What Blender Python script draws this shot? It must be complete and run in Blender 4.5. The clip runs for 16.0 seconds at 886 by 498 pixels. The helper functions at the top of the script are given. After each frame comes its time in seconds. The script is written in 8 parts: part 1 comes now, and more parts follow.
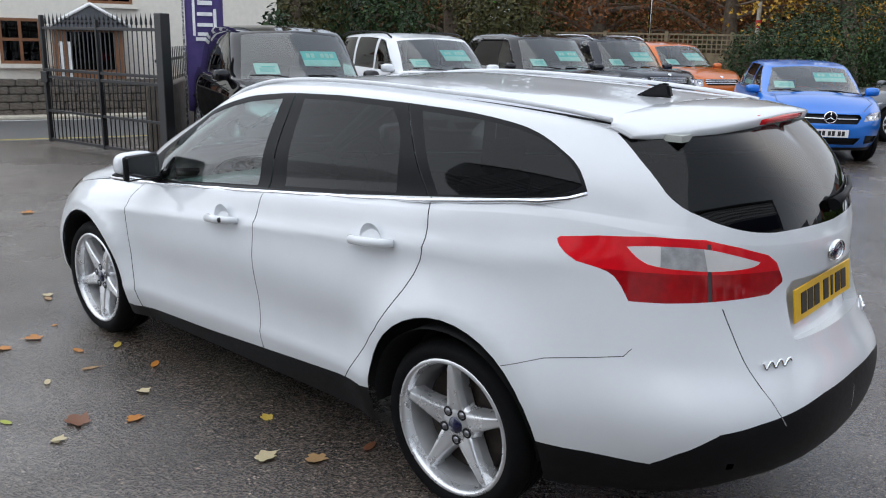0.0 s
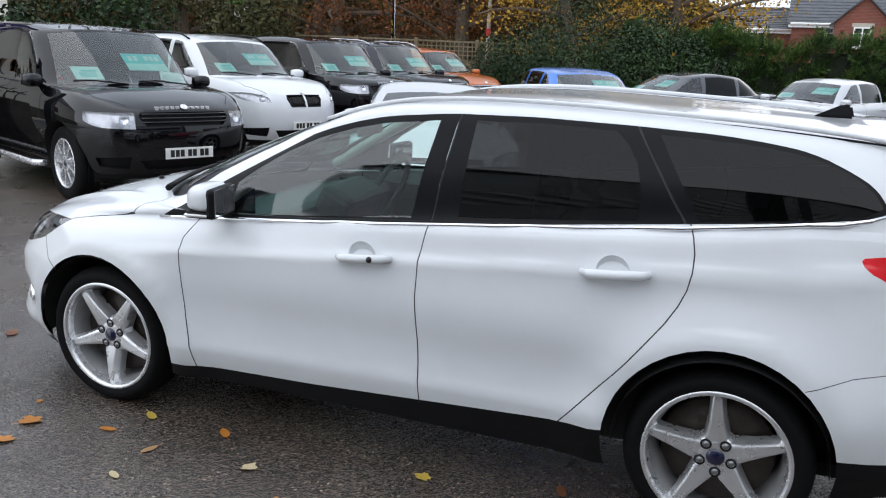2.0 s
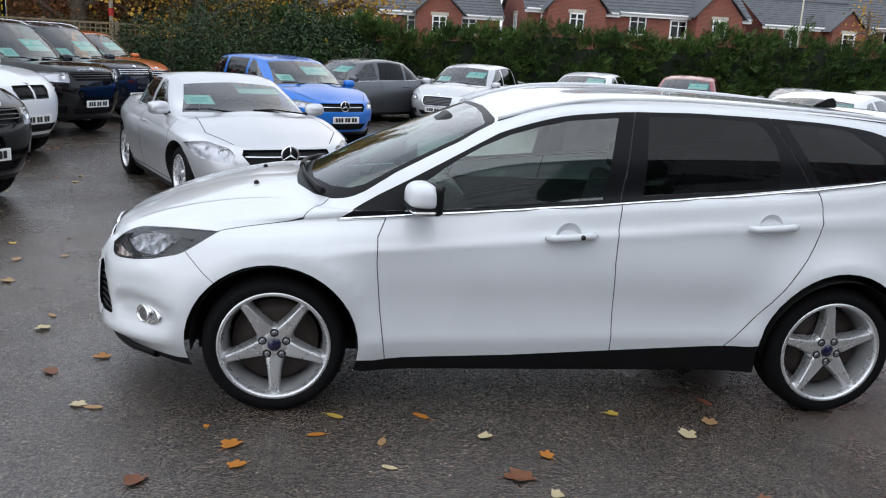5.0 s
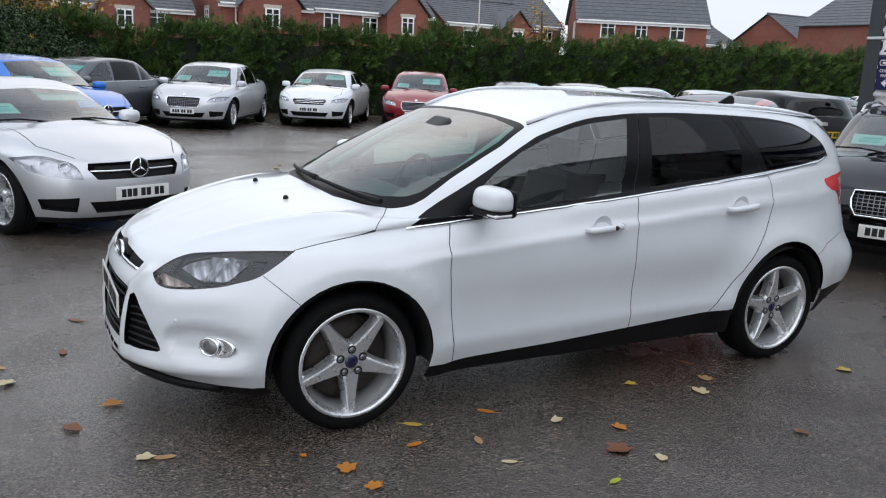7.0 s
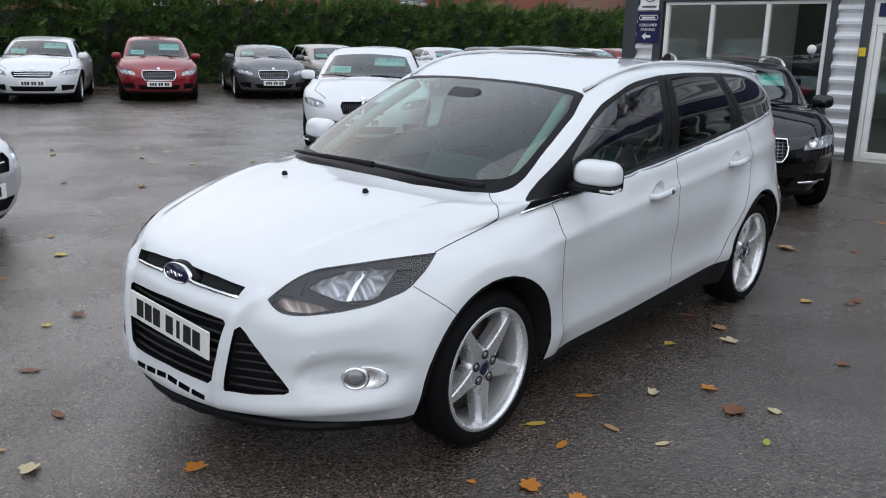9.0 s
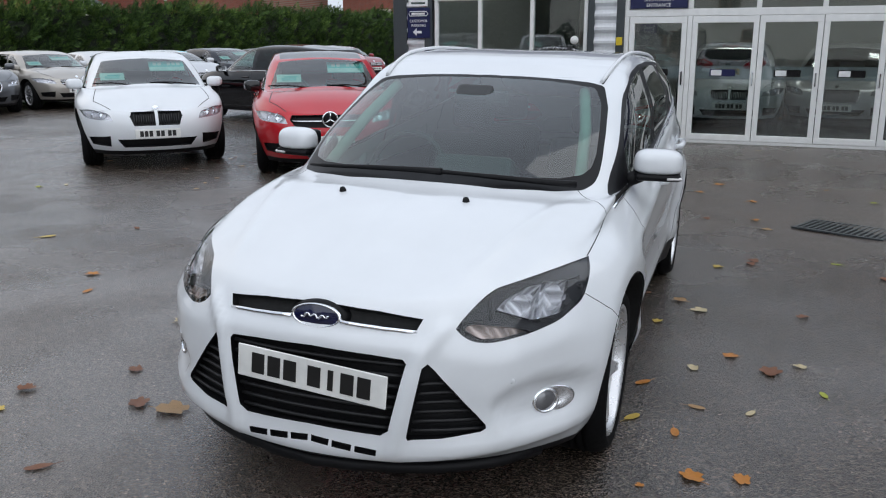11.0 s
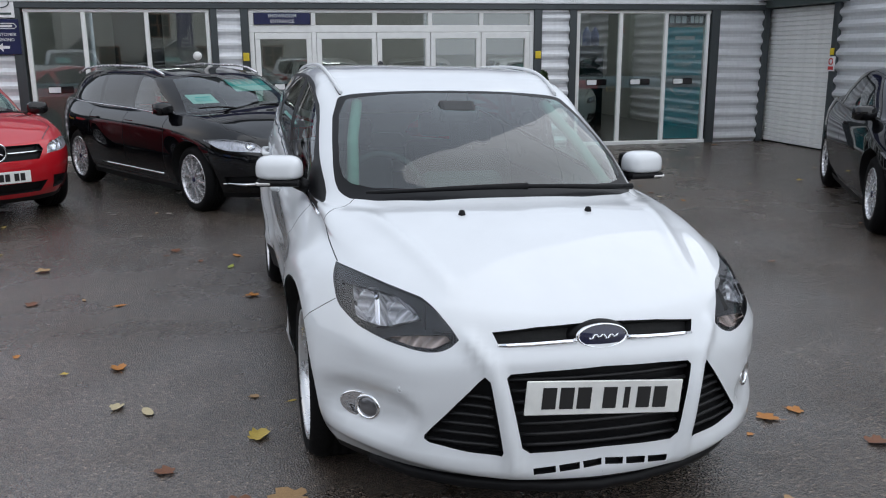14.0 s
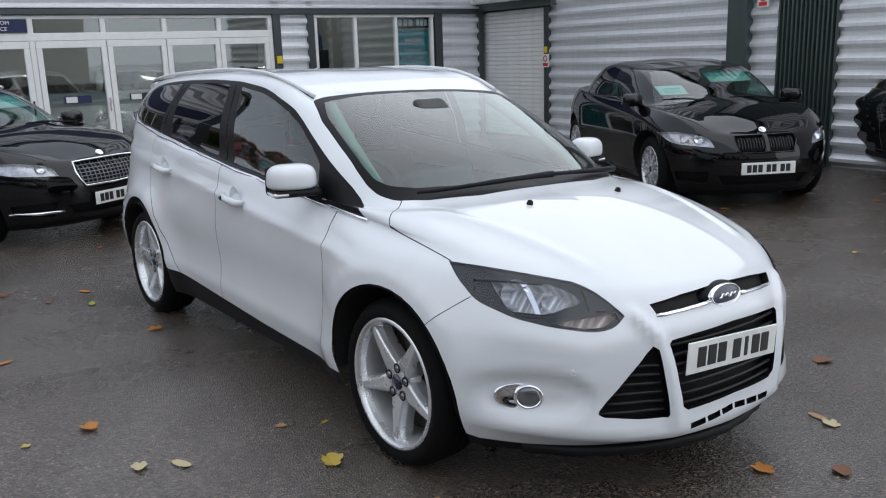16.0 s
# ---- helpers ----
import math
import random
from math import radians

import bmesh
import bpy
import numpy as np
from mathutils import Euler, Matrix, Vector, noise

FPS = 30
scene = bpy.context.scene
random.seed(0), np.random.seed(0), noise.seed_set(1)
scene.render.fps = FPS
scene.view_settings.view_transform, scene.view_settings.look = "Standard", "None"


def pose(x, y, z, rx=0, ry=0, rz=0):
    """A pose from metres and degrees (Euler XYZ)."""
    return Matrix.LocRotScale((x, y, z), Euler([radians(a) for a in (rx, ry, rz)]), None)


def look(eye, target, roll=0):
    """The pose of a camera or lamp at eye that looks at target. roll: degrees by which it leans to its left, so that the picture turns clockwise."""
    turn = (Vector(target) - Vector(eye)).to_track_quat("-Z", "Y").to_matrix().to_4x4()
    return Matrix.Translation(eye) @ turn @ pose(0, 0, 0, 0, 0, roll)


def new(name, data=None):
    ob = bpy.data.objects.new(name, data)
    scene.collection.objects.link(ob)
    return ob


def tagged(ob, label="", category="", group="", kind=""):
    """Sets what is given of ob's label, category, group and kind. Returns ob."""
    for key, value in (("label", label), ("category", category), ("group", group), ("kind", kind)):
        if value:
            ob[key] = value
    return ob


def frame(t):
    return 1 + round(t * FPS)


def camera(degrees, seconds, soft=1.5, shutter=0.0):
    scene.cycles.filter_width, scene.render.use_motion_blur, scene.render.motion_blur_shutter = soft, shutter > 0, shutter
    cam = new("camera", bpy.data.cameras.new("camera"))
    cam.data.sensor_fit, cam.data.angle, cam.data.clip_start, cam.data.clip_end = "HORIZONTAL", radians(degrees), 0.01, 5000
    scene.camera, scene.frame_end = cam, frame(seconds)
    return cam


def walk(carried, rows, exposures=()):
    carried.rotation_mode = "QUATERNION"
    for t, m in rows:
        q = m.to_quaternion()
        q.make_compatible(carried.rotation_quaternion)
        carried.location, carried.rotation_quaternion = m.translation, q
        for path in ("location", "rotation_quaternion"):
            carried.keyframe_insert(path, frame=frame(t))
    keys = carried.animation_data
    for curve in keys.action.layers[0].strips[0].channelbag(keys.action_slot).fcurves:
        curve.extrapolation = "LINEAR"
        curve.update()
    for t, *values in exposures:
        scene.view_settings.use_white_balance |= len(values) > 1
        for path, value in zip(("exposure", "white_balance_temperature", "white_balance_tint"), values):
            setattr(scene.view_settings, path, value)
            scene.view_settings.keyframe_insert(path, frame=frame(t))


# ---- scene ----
cam = camera(55.6, 16.0, 1.1)
PATH = [
    (0, (-3.105, 2.885, 1.61), (-1.808, 1.44, 1.132), 1.3),
    (0.5, (-2.736, 3.197, 1.622), (-1.573, 1.646, 1.132), 1.7),
    (1, (-2.3, 3.353, 1.607), (-1.254, 1.718, 1.128), 1.5),
    (1.5, (-1.848, 3.509, 1.595), (-0.948, 1.782, 1.138), 1.9),
    (2, (-1.383, 3.643, 1.607), (-0.678, 1.827, 1.155), 2.5),
    (2.5, (-0.925, 3.631, 1.573), (-0.41, 1.754, 1.111), 2.9),
    (3, (-0.495, 3.748, 1.571), (-0.153, 1.83, 1.119), 2.4),
    (3.2, (-0.313, 3.819, 1.578), (-0.037, 1.889, 1.131), 2.4),
    (5.3, (1.299, 4.462, 1.597), (0.936, 2.546, 1.152), 3.2),
    (5.5, (1.461, 4.467, 1.599), (1.021, 2.565, 1.165), 3.2),
    (6, (1.928, 4.477, 1.607), (1.3, 2.624, 1.192), 3.5),
    (6.5, (2.314, 4.282, 1.58), (1.517, 2.495, 1.168), 3.4),
    (7, (2.695, 4.033, 1.574), (1.745, 2.324, 1.152), 2.8),
    (7.5, (3.04, 3.74, 1.594), (1.94, 2.126, 1.163), 1.9),
    (8, (3.243, 3.364, 1.561), (2.017, 1.849, 1.113), 1.6),
    (8.5, (3.478, 3.009, 1.545), (2.115, 1.622, 1.08), 1.2),
    (8.7, (3.616, 2.866, 1.547), (2.201, 1.534, 1.073), 1.3),
    (10.8, (4.343, 1.359, 1.512), (2.541, 0.642, 1.022), -0.1),
    (11, (4.381, 1.207, 1.518), (2.551, 0.561, 1.037), -0.2),
    (11.5, (4.502, 0.796, 1.518), (2.61, 0.341, 1.056), 0.2),
    (12, (4.561, 0.408, 1.514), (2.639, 0.11, 1.05), 0.6),
    (12.5, (4.513, 0.037, 1.509), (2.575, -0.074, 1.028), 0.6),
    (13, (4.567, -0.372, 1.527), (2.629, -0.267, 1.047), 0.1),
    (13.5, (4.529, -0.731, 1.535), (2.609, -0.419, 1.068), -0.4),
    (14, (4.408, -1.086, 1.535), (2.523, -0.593, 1.081), -0.4),
    (14.5, (4.343, -1.48, 1.53), (2.521, -0.789, 1.079), -1.6),
    (15, (4.186, -1.802, 1.522), (2.446, -0.923, 1.077), -2.1),
    (15.5, (3.972, -2.093, 1.525), (2.319, -1.058, 1.083), -1.9),
    (16, (3.774, -2.447, 1.529), (2.229, -1.262, 1.074), -1.9),
]
walk(cam, [(t, look(eye, target, roll)) for t, eye, target, roll in PATH], ((0, 0.32), (3, 0.32), (5.5, 0.16), (8, 0.02), (11, -0.06), (16, 0.03)))

# ---- world and light: bright overcast sky ----
world = bpy.data.worlds.new("overcast")
scene.world = world
world.use_nodes = True
wn, wl = world.node_tree.nodes, world.node_tree.links
wn.clear()
sky = wn.new("ShaderNodeTexSky")
sky.sky_type, sky.sun_disc = "NISHITA", False
sky.sun_elevation, sky.sun_rotation = radians(32), radians(200)
sky.air_density, sky.dust_density = 1.0, 4.0
cloud = wn.new("ShaderNodeMix")
cloud.data_type = "RGBA"
cloud.inputs["Factor"].default_value = 0.9
cloud.inputs["B"].default_value = (7.0, 7.8, 9.1, 1)
wl.new(sky.outputs["Color"], cloud.inputs["A"])
bgn, wout = wn.new("ShaderNodeBackground"), wn.new("ShaderNodeOutputWorld")
bgn.inputs["Strength"].default_value = 0.112
wl.new(cloud.outputs["Result"], bgn.inputs["Color"])
wl.new(bgn.outputs["Background"], wout.inputs["Surface"])
sun = new("sun", bpy.data.lights.new("sun", "SUN"))
sun.data.energy, sun.data.angle, sun.data.color = 2.0, radians(150), (0.985, 0.985, 0.985)
sun.matrix_world = look((4.5, 6.2, 4.2), (0, 0, 0))
scene.view_settings.exposure = 0.0

# ---- materials ----


class Nodes:
    """Short hand for building one node material."""

    def __init__(self, name):
        self.m = bpy.data.materials.new(name)
        self.m.use_nodes = True
        self.t = self.m.node_tree
        self.b = self.t.nodes["Principled BSDF"]
        self.out = self.t.nodes["Material Output"]

    def n(self, kind, **values):
        node = self.t.nodes.new(kind)
        for k, v in values.items():
            node.inputs[k].default_value = v
        return node

    def link(self, a, b):
        self.t.links.new(a, b)

    def coords(self, scale=(1, 1, 1), world_space=False):
        tc = self.n("ShaderNodeNewGeometry") if world_space else self.n("ShaderNodeTexCoord")
        mp = self.n("ShaderNodeMapping", Scale=scale)
        self.link(tc.outputs["Position"] if world_space else tc.outputs["Object"], mp.inputs["Vector"])
        return mp.outputs["Vector"]

    def noise(self, vec, scale, detail=4.0, rough=0.55):
        nd = self.n("ShaderNodeTexNoise", Scale=scale, Detail=detail, Roughness=rough)
        self.link(vec, nd.inputs["Vector"])
        return nd.outputs["Fac"]

    def ramp(self, fac, *stops):
        r = self.n("ShaderNodeValToRGB")
        while len(r.color_ramp.elements) < len(stops):
            r.color_ramp.elements.new(0.5)
        for e, (p, c) in zip(r.color_ramp.elements, stops):
            e.position, e.color = p, (*c, 1) if len(c) == 3 else c
        self.link(fac, r.inputs["Fac"])
        return r.outputs["Color"]

    def span(self, fac, a, b, lo=0.0, hi=1.0):
        r = self.n("ShaderNodeMapRange", **{"From Min": lo, "From Max": hi, "To Min": a, "To Max": b})
        self.link(fac, r.inputs["Value"])
        return r.outputs["Result"]

    def bump(self, height, strength, distance=0.01):
        bp = self.n("ShaderNodeBump", Strength=strength, Distance=distance)
        self.link(height, bp.inputs["Height"])
        self.link(bp.outputs["Normal"], self.b.inputs["Normal"])

    def set(self, **values):
        for k, v in values.items():
            self.b.inputs[k.replace("_", " ")].default_value = v
        return self


def c3(r, g, b):
    return (r, g, b, 1)


def plain(name, rgb, rough=0.5, metal=0.0, vary=0.12, scale=9.0, bump=0.0, coat=0.0, spec=0.5):
    """A material with a gentle two-scale change of tone and gloss."""
    k = Nodes(name)
    vec = k.coords(world_space=False)
    f = k.noise(vec, scale, 6.0)
    lo, hi = [tuple(min(1, max(0, v * q)) for v in rgb) for q in (1 - vary, 1 + vary)]
    k.link(k.ramp(f, (0.3, lo), (0.7, hi)), k.b.inputs["Base Color"])
    k.link(k.span(k.noise(vec, scale * 6), max(0.02, rough * 0.85), min(1, rough * 1.15)), k.b.inputs["Roughness"])
    k.set(Metallic=metal, Coat_Weight=coat, Coat_Roughness=0.04, Specular_IOR_Level=spec)
    if bump:
        k.bump(k.noise(vec, scale * 25, 3.0), bump, 0.004)
    return k.m


def paint(name, rgb, flake=0.0):
    """Car paint under clear lacquer, lightly wet and dusty."""
    k = Nodes(name)
    vec = k.coords()
    f = k.noise(vec, 3.0, 5.0)
    k.link(k.ramp(f, (0.25, tuple(v * 0.96 for v in rgb)), (0.75, tuple(min(1, v * 1.03) for v in rgb))), k.b.inputs["Base Color"])
    k.link(k.span(k.noise(vec, 40.0), 0.26, 0.36), k.b.inputs["Roughness"])
    k.set(Metallic=flake, Coat_Weight=1.0, Coat_Roughness=0.025, Coat_IOR=1.5, Specular_IOR_Level=0.12 if max(rgb) > 0.05 else 0.0)
    return k.m


def glass(name, tint, clear=0.7, gloss=0.075):
    """Thin car or window glass: tinted see-through with a mirror-like gloss."""
    k = Nodes(name)
    k.t.nodes.remove(k.b)
    tr = k.n("ShaderNodeBsdfTransparent", Color=(*[v * clear for v in tint], 1))
    gl = k.n("ShaderNodeBsdfGlossy", Color=c3(1, 1, 1), Roughness=0.015)
    lw = k.n("ShaderNodeLayerWeight", Blend=0.5)
    pw = k.n("ShaderNodeMath")
    pw.operation = "POWER"
    k.link(lw.outputs["Facing"], pw.inputs[0])
    pw.inputs[1].default_value = 4.0
    fr = k.span(pw.outputs[0], gloss, 0.95)
    mx = k.n("ShaderNodeMixShader")
    vec = k.coords()
    bp = k.n("ShaderNodeBump", Strength=0.02, Distance=0.02)
    k.link(k.noise(vec, 2.0, 2.0), bp.inputs["Height"])
    k.link(bp.outputs["Normal"], gl.inputs["Normal"])
    k.link(fr, mx.inputs["Fac"])
    k.link(tr.outputs["BSDF"], mx.inputs[1])
    k.link(gl.outputs["BSDF"], mx.inputs[2])
    k.link(mx.outputs["Shader"], k.out.inputs["Surface"])
    return k.m


def fluted(name, rgb):
    """Bright lamp finish with fine upright flutes, their light and shade also painted into the colour."""
    k = Nodes(name)
    wave = k.n("ShaderNodeTexWave", Scale=9.0, Distortion=1.2, Detail=1.0)
    k.link(k.coords((1, 1, 0.15)), wave.inputs["Vector"])
    k.link(k.ramp(wave.outputs["Fac"], (0.0, tuple(v * 0.6 for v in rgb)), (1.0, rgb)), k.b.inputs["Base Color"])
    k.bump(wave.outputs["Fac"], 0.8, 0.02)
    k.set(Metallic=0.25, Roughness=0.2)
    return k.m


def asphalt():
    k = Nodes("wet asphalt")
    vec = k.coords(world_space=True)
    big = k.noise(vec, 0.22, 5.0, 0.6)
    mid = k.noise(vec, 1.7, 6.0, 0.65)
    grain = k.n("ShaderNodeTexVoronoi", Scale=120.0)
    k.link(vec, grain.inputs["Vector"])
    mix = k.n("ShaderNodeMath")
    mix.operation = "MULTIPLY_ADD"
    k.link(big, mix.inputs[0])
    mix.inputs[1].default_value = 0.65
    k.link(k.span(mid, 0.0, 0.35), mix.inputs[2])
    wet = mix.outputs[0]
    base = k.ramp(wet, (0.36, (0.060, 0.048, 0.039)), (0.64, (0.122, 0.099, 0.083)))
    specks = k.ramp(grain.outputs["Color"], (0.15, (0.25, 0.24, 0.23)), (0.6, (1.0, 0.98, 0.95)), (0.88, (1.8, 1.74, 1.68)), (1.0, (4.5, 4.35, 4.2)))
    mul = k.n("ShaderNodeMix")
    mul.data_type, mul.blend_type = "RGBA", "MULTIPLY"
    mul.inputs["Factor"].default_value = 0.9
    k.link(base, mul.inputs["A"])
    k.link(specks, mul.inputs["B"])
    k.link(mul.outputs["Result"], k.b.inputs["Base Color"])
    k.link(k.span(wet, 0.17, 0.36, 0.36, 0.66), k.b.inputs["Roughness"])
    k.set(Specular_IOR_Level=0.55, Coat_Roughness=0.27, Coat_IOR=1.5)
    film = k.n("ShaderNodeMath")
    film.operation = "ADD"
    k.link(k.noise(vec, 0.75, 7.0, 0.62), film.inputs[0])
    axes = k.n("ShaderNodeSeparateXYZ")
    k.link(vec, axes.inputs["Vector"])
    across_ = k.n("ShaderNodeMath")
    across_.operation = "SUBTRACT"
    k.link(axes.outputs["Y"], across_.inputs[0])
    k.link(axes.outputs["X"], across_.inputs[1])
    k.link(k.span(across_.outputs[0], 0.06, -0.22, 1.5, 6.0), film.inputs[1])
    film = film.outputs[0]
    k.link(k.span(film, 0.10, 1.0, 0.32, 0.62), k.b.inputs["Coat Weight"])
    k.bump(grain.outputs["Distance"], 0.75, 0.007)
    soft_bump = k.n("ShaderNodeBump", Strength=0.3, Distance=0.006)
    k.link(grain.outputs["Distance"], soft_bump.inputs["Height"])
    k.link(soft_bump.outputs["Normal"], k.b.inputs["Coat Normal"])
    return k.m


M_ASPHALT = asphalt()
M_ROAD = plain("road asphalt", (0.09, 0.09, 0.09), 0.5, bump=0.3)
M_WHITE = paint("white car paint", (0.72, 0.74, 0.76))
M_GLASS = glass("clear car glass", (0.86, 0.97, 0.93), 0.95, 0.09)
M_SCREEN = glass("windscreen glass", (0.58, 0.92, 0.83), 0.72, 0.10)
M_PRIVACY = glass("privacy glass", (0.42, 0.42, 0.42), 0.12, 0.022)
M_SHOPGLASS = glass("showroom glass", (0.86, 0.93, 0.93), 0.82, 0.11)
M_BLACK = plain("black plastic", (0.006, 0.006, 0.007), 0.5, bump=0.05, spec=0.2)
M_GLOSSBLACK = plain("gloss black trim", (0.008, 0.008, 0.009), 0.08)
M_PILLAR = plain("satin black pillar", (0.006, 0.006, 0.007), 0.4, spec=0.16)
M_GRILLE = plain("black grille plastic", (0.012, 0.012, 0.013), 0.45, spec=0.3)
M_RUBBER = plain("tyre rubber", (0.005, 0.005, 0.0055), 0.75, bump=0.2, spec=0.14)
M_DARK = plain("dark underside", (0.006, 0.006, 0.006), 0.8)
M_SEAM = plain("dark panel gap", (0.06, 0.06, 0.062), 0.8)
M_ALLOY = plain("silver alloy", (0.70, 0.70, 0.72), 0.27, 0.65, 0.03, 6)
M_SATIN = plain("satin silver wheel lacquer", (0.72, 0.725, 0.735), 0.28, 0.75, 0.02, 3)
M_INNERRIM = plain("darker grey inner rim", (0.44, 0.44, 0.44), 0.4, 0.5, 0.15, 8)
M_NUT = plain("dull steel nut", (0.30, 0.30, 0.32), 0.35, 0.8, 0.1, 20)
M_RAIL = plain("satin silver rail", (0.70, 0.71, 0.73), 0.4, 0.0, 0.03, 6)
M_STEEL = plain("brake steel", (0.045, 0.033, 0.028), 0.5, 0.3, 0.3, 30)
M_CHROME = plain("chrome", (0.85, 0.86, 0.88), 0.06, 1.0, 0.02)
M_LAMPGLASS = glass("lamp cover glass", (0.96, 0.97, 1.0), 0.95, 0.04)
M_LAMPDARK = plain("lamp housing", (0.020, 0.021, 0.023), 0.4, spec=0.3)
M_REFLECTOR = fluted("lamp reflector", (0.90, 0.91, 0.93))
M_BLINKER = fluted("amber tinted indicator lens", (0.72, 0.60, 0.53))
M_LAMPGREY = plain("grey lamp bowl", (0.60, 0.60, 0.61), 0.2, 0.5, 0.3, 30)
M_REDLENS = plain("red lamp lens", (0.72, 0.004, 0.012), 0.12, 0.0, 0.10, 22, coat=0.4)
M_REDDARK = plain("dark red lamp lens", (0.33, 0.003, 0.006), 0.12, 0.0, 0.25, 30, coat=0.4)
M_CLEARLENS = plain("clear lamp lens", (0.74, 0.72, 0.71), 0.10, 0.1, 0.06, 12, coat=1.0)
M_FOG = plain("fog lamp lens", (0.20, 0.20, 0.21), 0.08, 0.6, coat=1.0)
M_PLATE_W = plain("white plate", (0.78, 0.78, 0.75), 0.3)
M_PLATE_Y = plain("yellow plate", (0.80, 0.48, 0.02), 0.3)
M_INK = plain("black ink", (0.012, 0.012, 0.012), 0.4)
M_BLUEBADGE = plain("dark blue enamel", (0.006, 0.008, 0.04), 0.12, coat=0.6)
M_PAPER = plain("white paper card", (0.72, 0.76, 0.78), 0.6)
M_TEAL = plain("teal price card", (0.16, 0.62, 0.66), 0.5)
M_TEALPALE = plain("pale teal print", (0.38, 0.62, 0.66), 0.5)
M_SEAT = plain("dark seat cloth", (0.03, 0.03, 0.033), 0.85, bump=0.2)
M_DASH = plain("dark dashboard", (0.04, 0.042, 0.044), 0.6, bump=0.1)
M_LINING = plain("pale headlining", (0.40, 0.41, 0.38), 0.9)

# ---- mesh helpers ----


def mesh_ob(name, verts, faces, material, smooth=False, normals=None):
    me = bpy.data.meshes.new(name)
    me.from_pydata([tuple(v) for v in verts], [], faces)
    me.materials.append(material)
    me.validate()
    if smooth:
        me.shade_smooth()
        if normals is not None and len(normals) == len(me.vertices):
            me.normals_split_custom_set_from_vertices([tuple(n) for n in normals])
    return me


def part(name, data, material, parent, label=""):
    """Links a bmesh or a mesh as one mesh object under a thing or a part."""
    if isinstance(data, bmesh.types.BMesh):
        me = bpy.data.meshes.new(name)
        data.to_mesh(me)
        data.free()
        if material:
            me.materials.append(material)
    else:
        me = data
    ob = new(name, me)
    ob.parent = parent
    return tagged(ob, label)


def thing(name, label, category, group="", m=None, kind=""):
    ob = tagged(new(name), label, category, group, kind)
    ob.matrix_world = m or Matrix()
    return ob


def solid(name, bm, material, label="", category="", group="", kind="", m=None):
    """A top-level thing of one mesh."""
    ob = part(name, bm, material, None)
    ob.matrix_world = m or Matrix()
    return tagged(ob, label, category, group, kind)


def box(x0, y0, z0, x1, y1, z1, bevel=0.0, bm=None, segments=1):
    own = bmesh.new()
    bmesh.ops.create_cube(own, size=1)
    bmesh.ops.scale(own, vec=(abs(x1 - x0), abs(y1 - y0), abs(z1 - z0)), verts=own.verts)
    bmesh.ops.translate(own, vec=((x0 + x1) / 2, (y0 + y1) / 2, (z0 + z1) / 2), verts=own.verts)
    if bevel:
        bmesh.ops.bevel(own, geom=own.edges[:], offset=bevel, segments=segments, affect="EDGES", profile=0.5)
    return own if bm is None else join(bm, own)


def join(bm, other):
    me = bpy.data.meshes.new("tmp")
    other.to_mesh(me)
    other.free()
    bm.from_mesh(me)
    bpy.data.meshes.remove(me)
    return bm


def moved(bm, m):
    bmesh.ops.transform(bm, matrix=m, verts=bm.verts)
    return bm


def rod(a, b, r, seg=10, bm=None, r2=None):
    own = bmesh.new()
    a, b = Vector(a), Vector(b)
    bmesh.ops.create_cone(own, cap_ends=True, segments=seg, radius1=r, radius2=r if r2 is None else r2, depth=(b - a).length)
    q = (b - a).to_track_quat("Z", "Y").to_matrix().to_4x4()
    moved(own, Matrix.Translation((a + b) / 2) @ q)
    for f in own.faces:
        f.smooth = len(f.verts) == 4
    return own if bm is None else join(bm, own)


def lathe(profile, seg=40, axis="Y", bm=None):
    """Spins (radius, along) points round an axis."""
    own = bmesh.new()
    rings = []
    for r, a in profile:
        ring = []
        for i in range(seg):
            t = 2 * math.pi * i / seg
            x, z = r * math.cos(t), r * math.sin(t)
            ring.append(own.verts.new((x, a, z) if axis == "Y" else (x, z, a)))
        rings.append(ring)
    for p, q in zip(rings, rings[1:]):
        for i in range(seg):
            f = own.faces.new((p[i], p[(i + 1) % seg], q[(i + 1) % seg], q[i]))
            f.smooth = True
    bmesh.ops.recalc_face_normals(own, faces=own.faces)
    return own if bm is None else join(bm, own)


def tube(points, r, seg=8, bm=None, closed=False):
    """A round bar along a polyline."""
    own = bmesh.new()
    pts = [Vector(p) for p in points]
    rings = []
    n = len(pts)
    for i, p in enumerate(pts):
        a = pts[(i - 1) % n] if closed or i else p
        b = pts[(i + 1) % n] if closed or i < n - 1 else p
        q = (b - a).to_track_quat("Z", "Y").to_matrix()
        rr = r[i] if isinstance(r, (list, tuple)) else r
        rings.append([own.verts.new(p + q @ Vector((rr * math.cos(2 * math.pi * k / seg), rr * math.sin(2 * math.pi * k / seg), 0))) for k in range(seg)])
    pairs = list(zip(rings, rings[1:])) + ([(rings[-1], rings[0])] if closed else [])
    for p, q in pairs:
        for k in range(seg):
            own.faces.new((p[k], p[(k + 1) % seg], q[(k + 1) % seg], q[k])).smooth = True
    if not closed:
        own.faces.new(rings[0])
        own.faces.new(rings[-1])
    bmesh.ops.recalc_face_normals(own, faces=own.faces)
    return own if bm is None else join(bm, own)


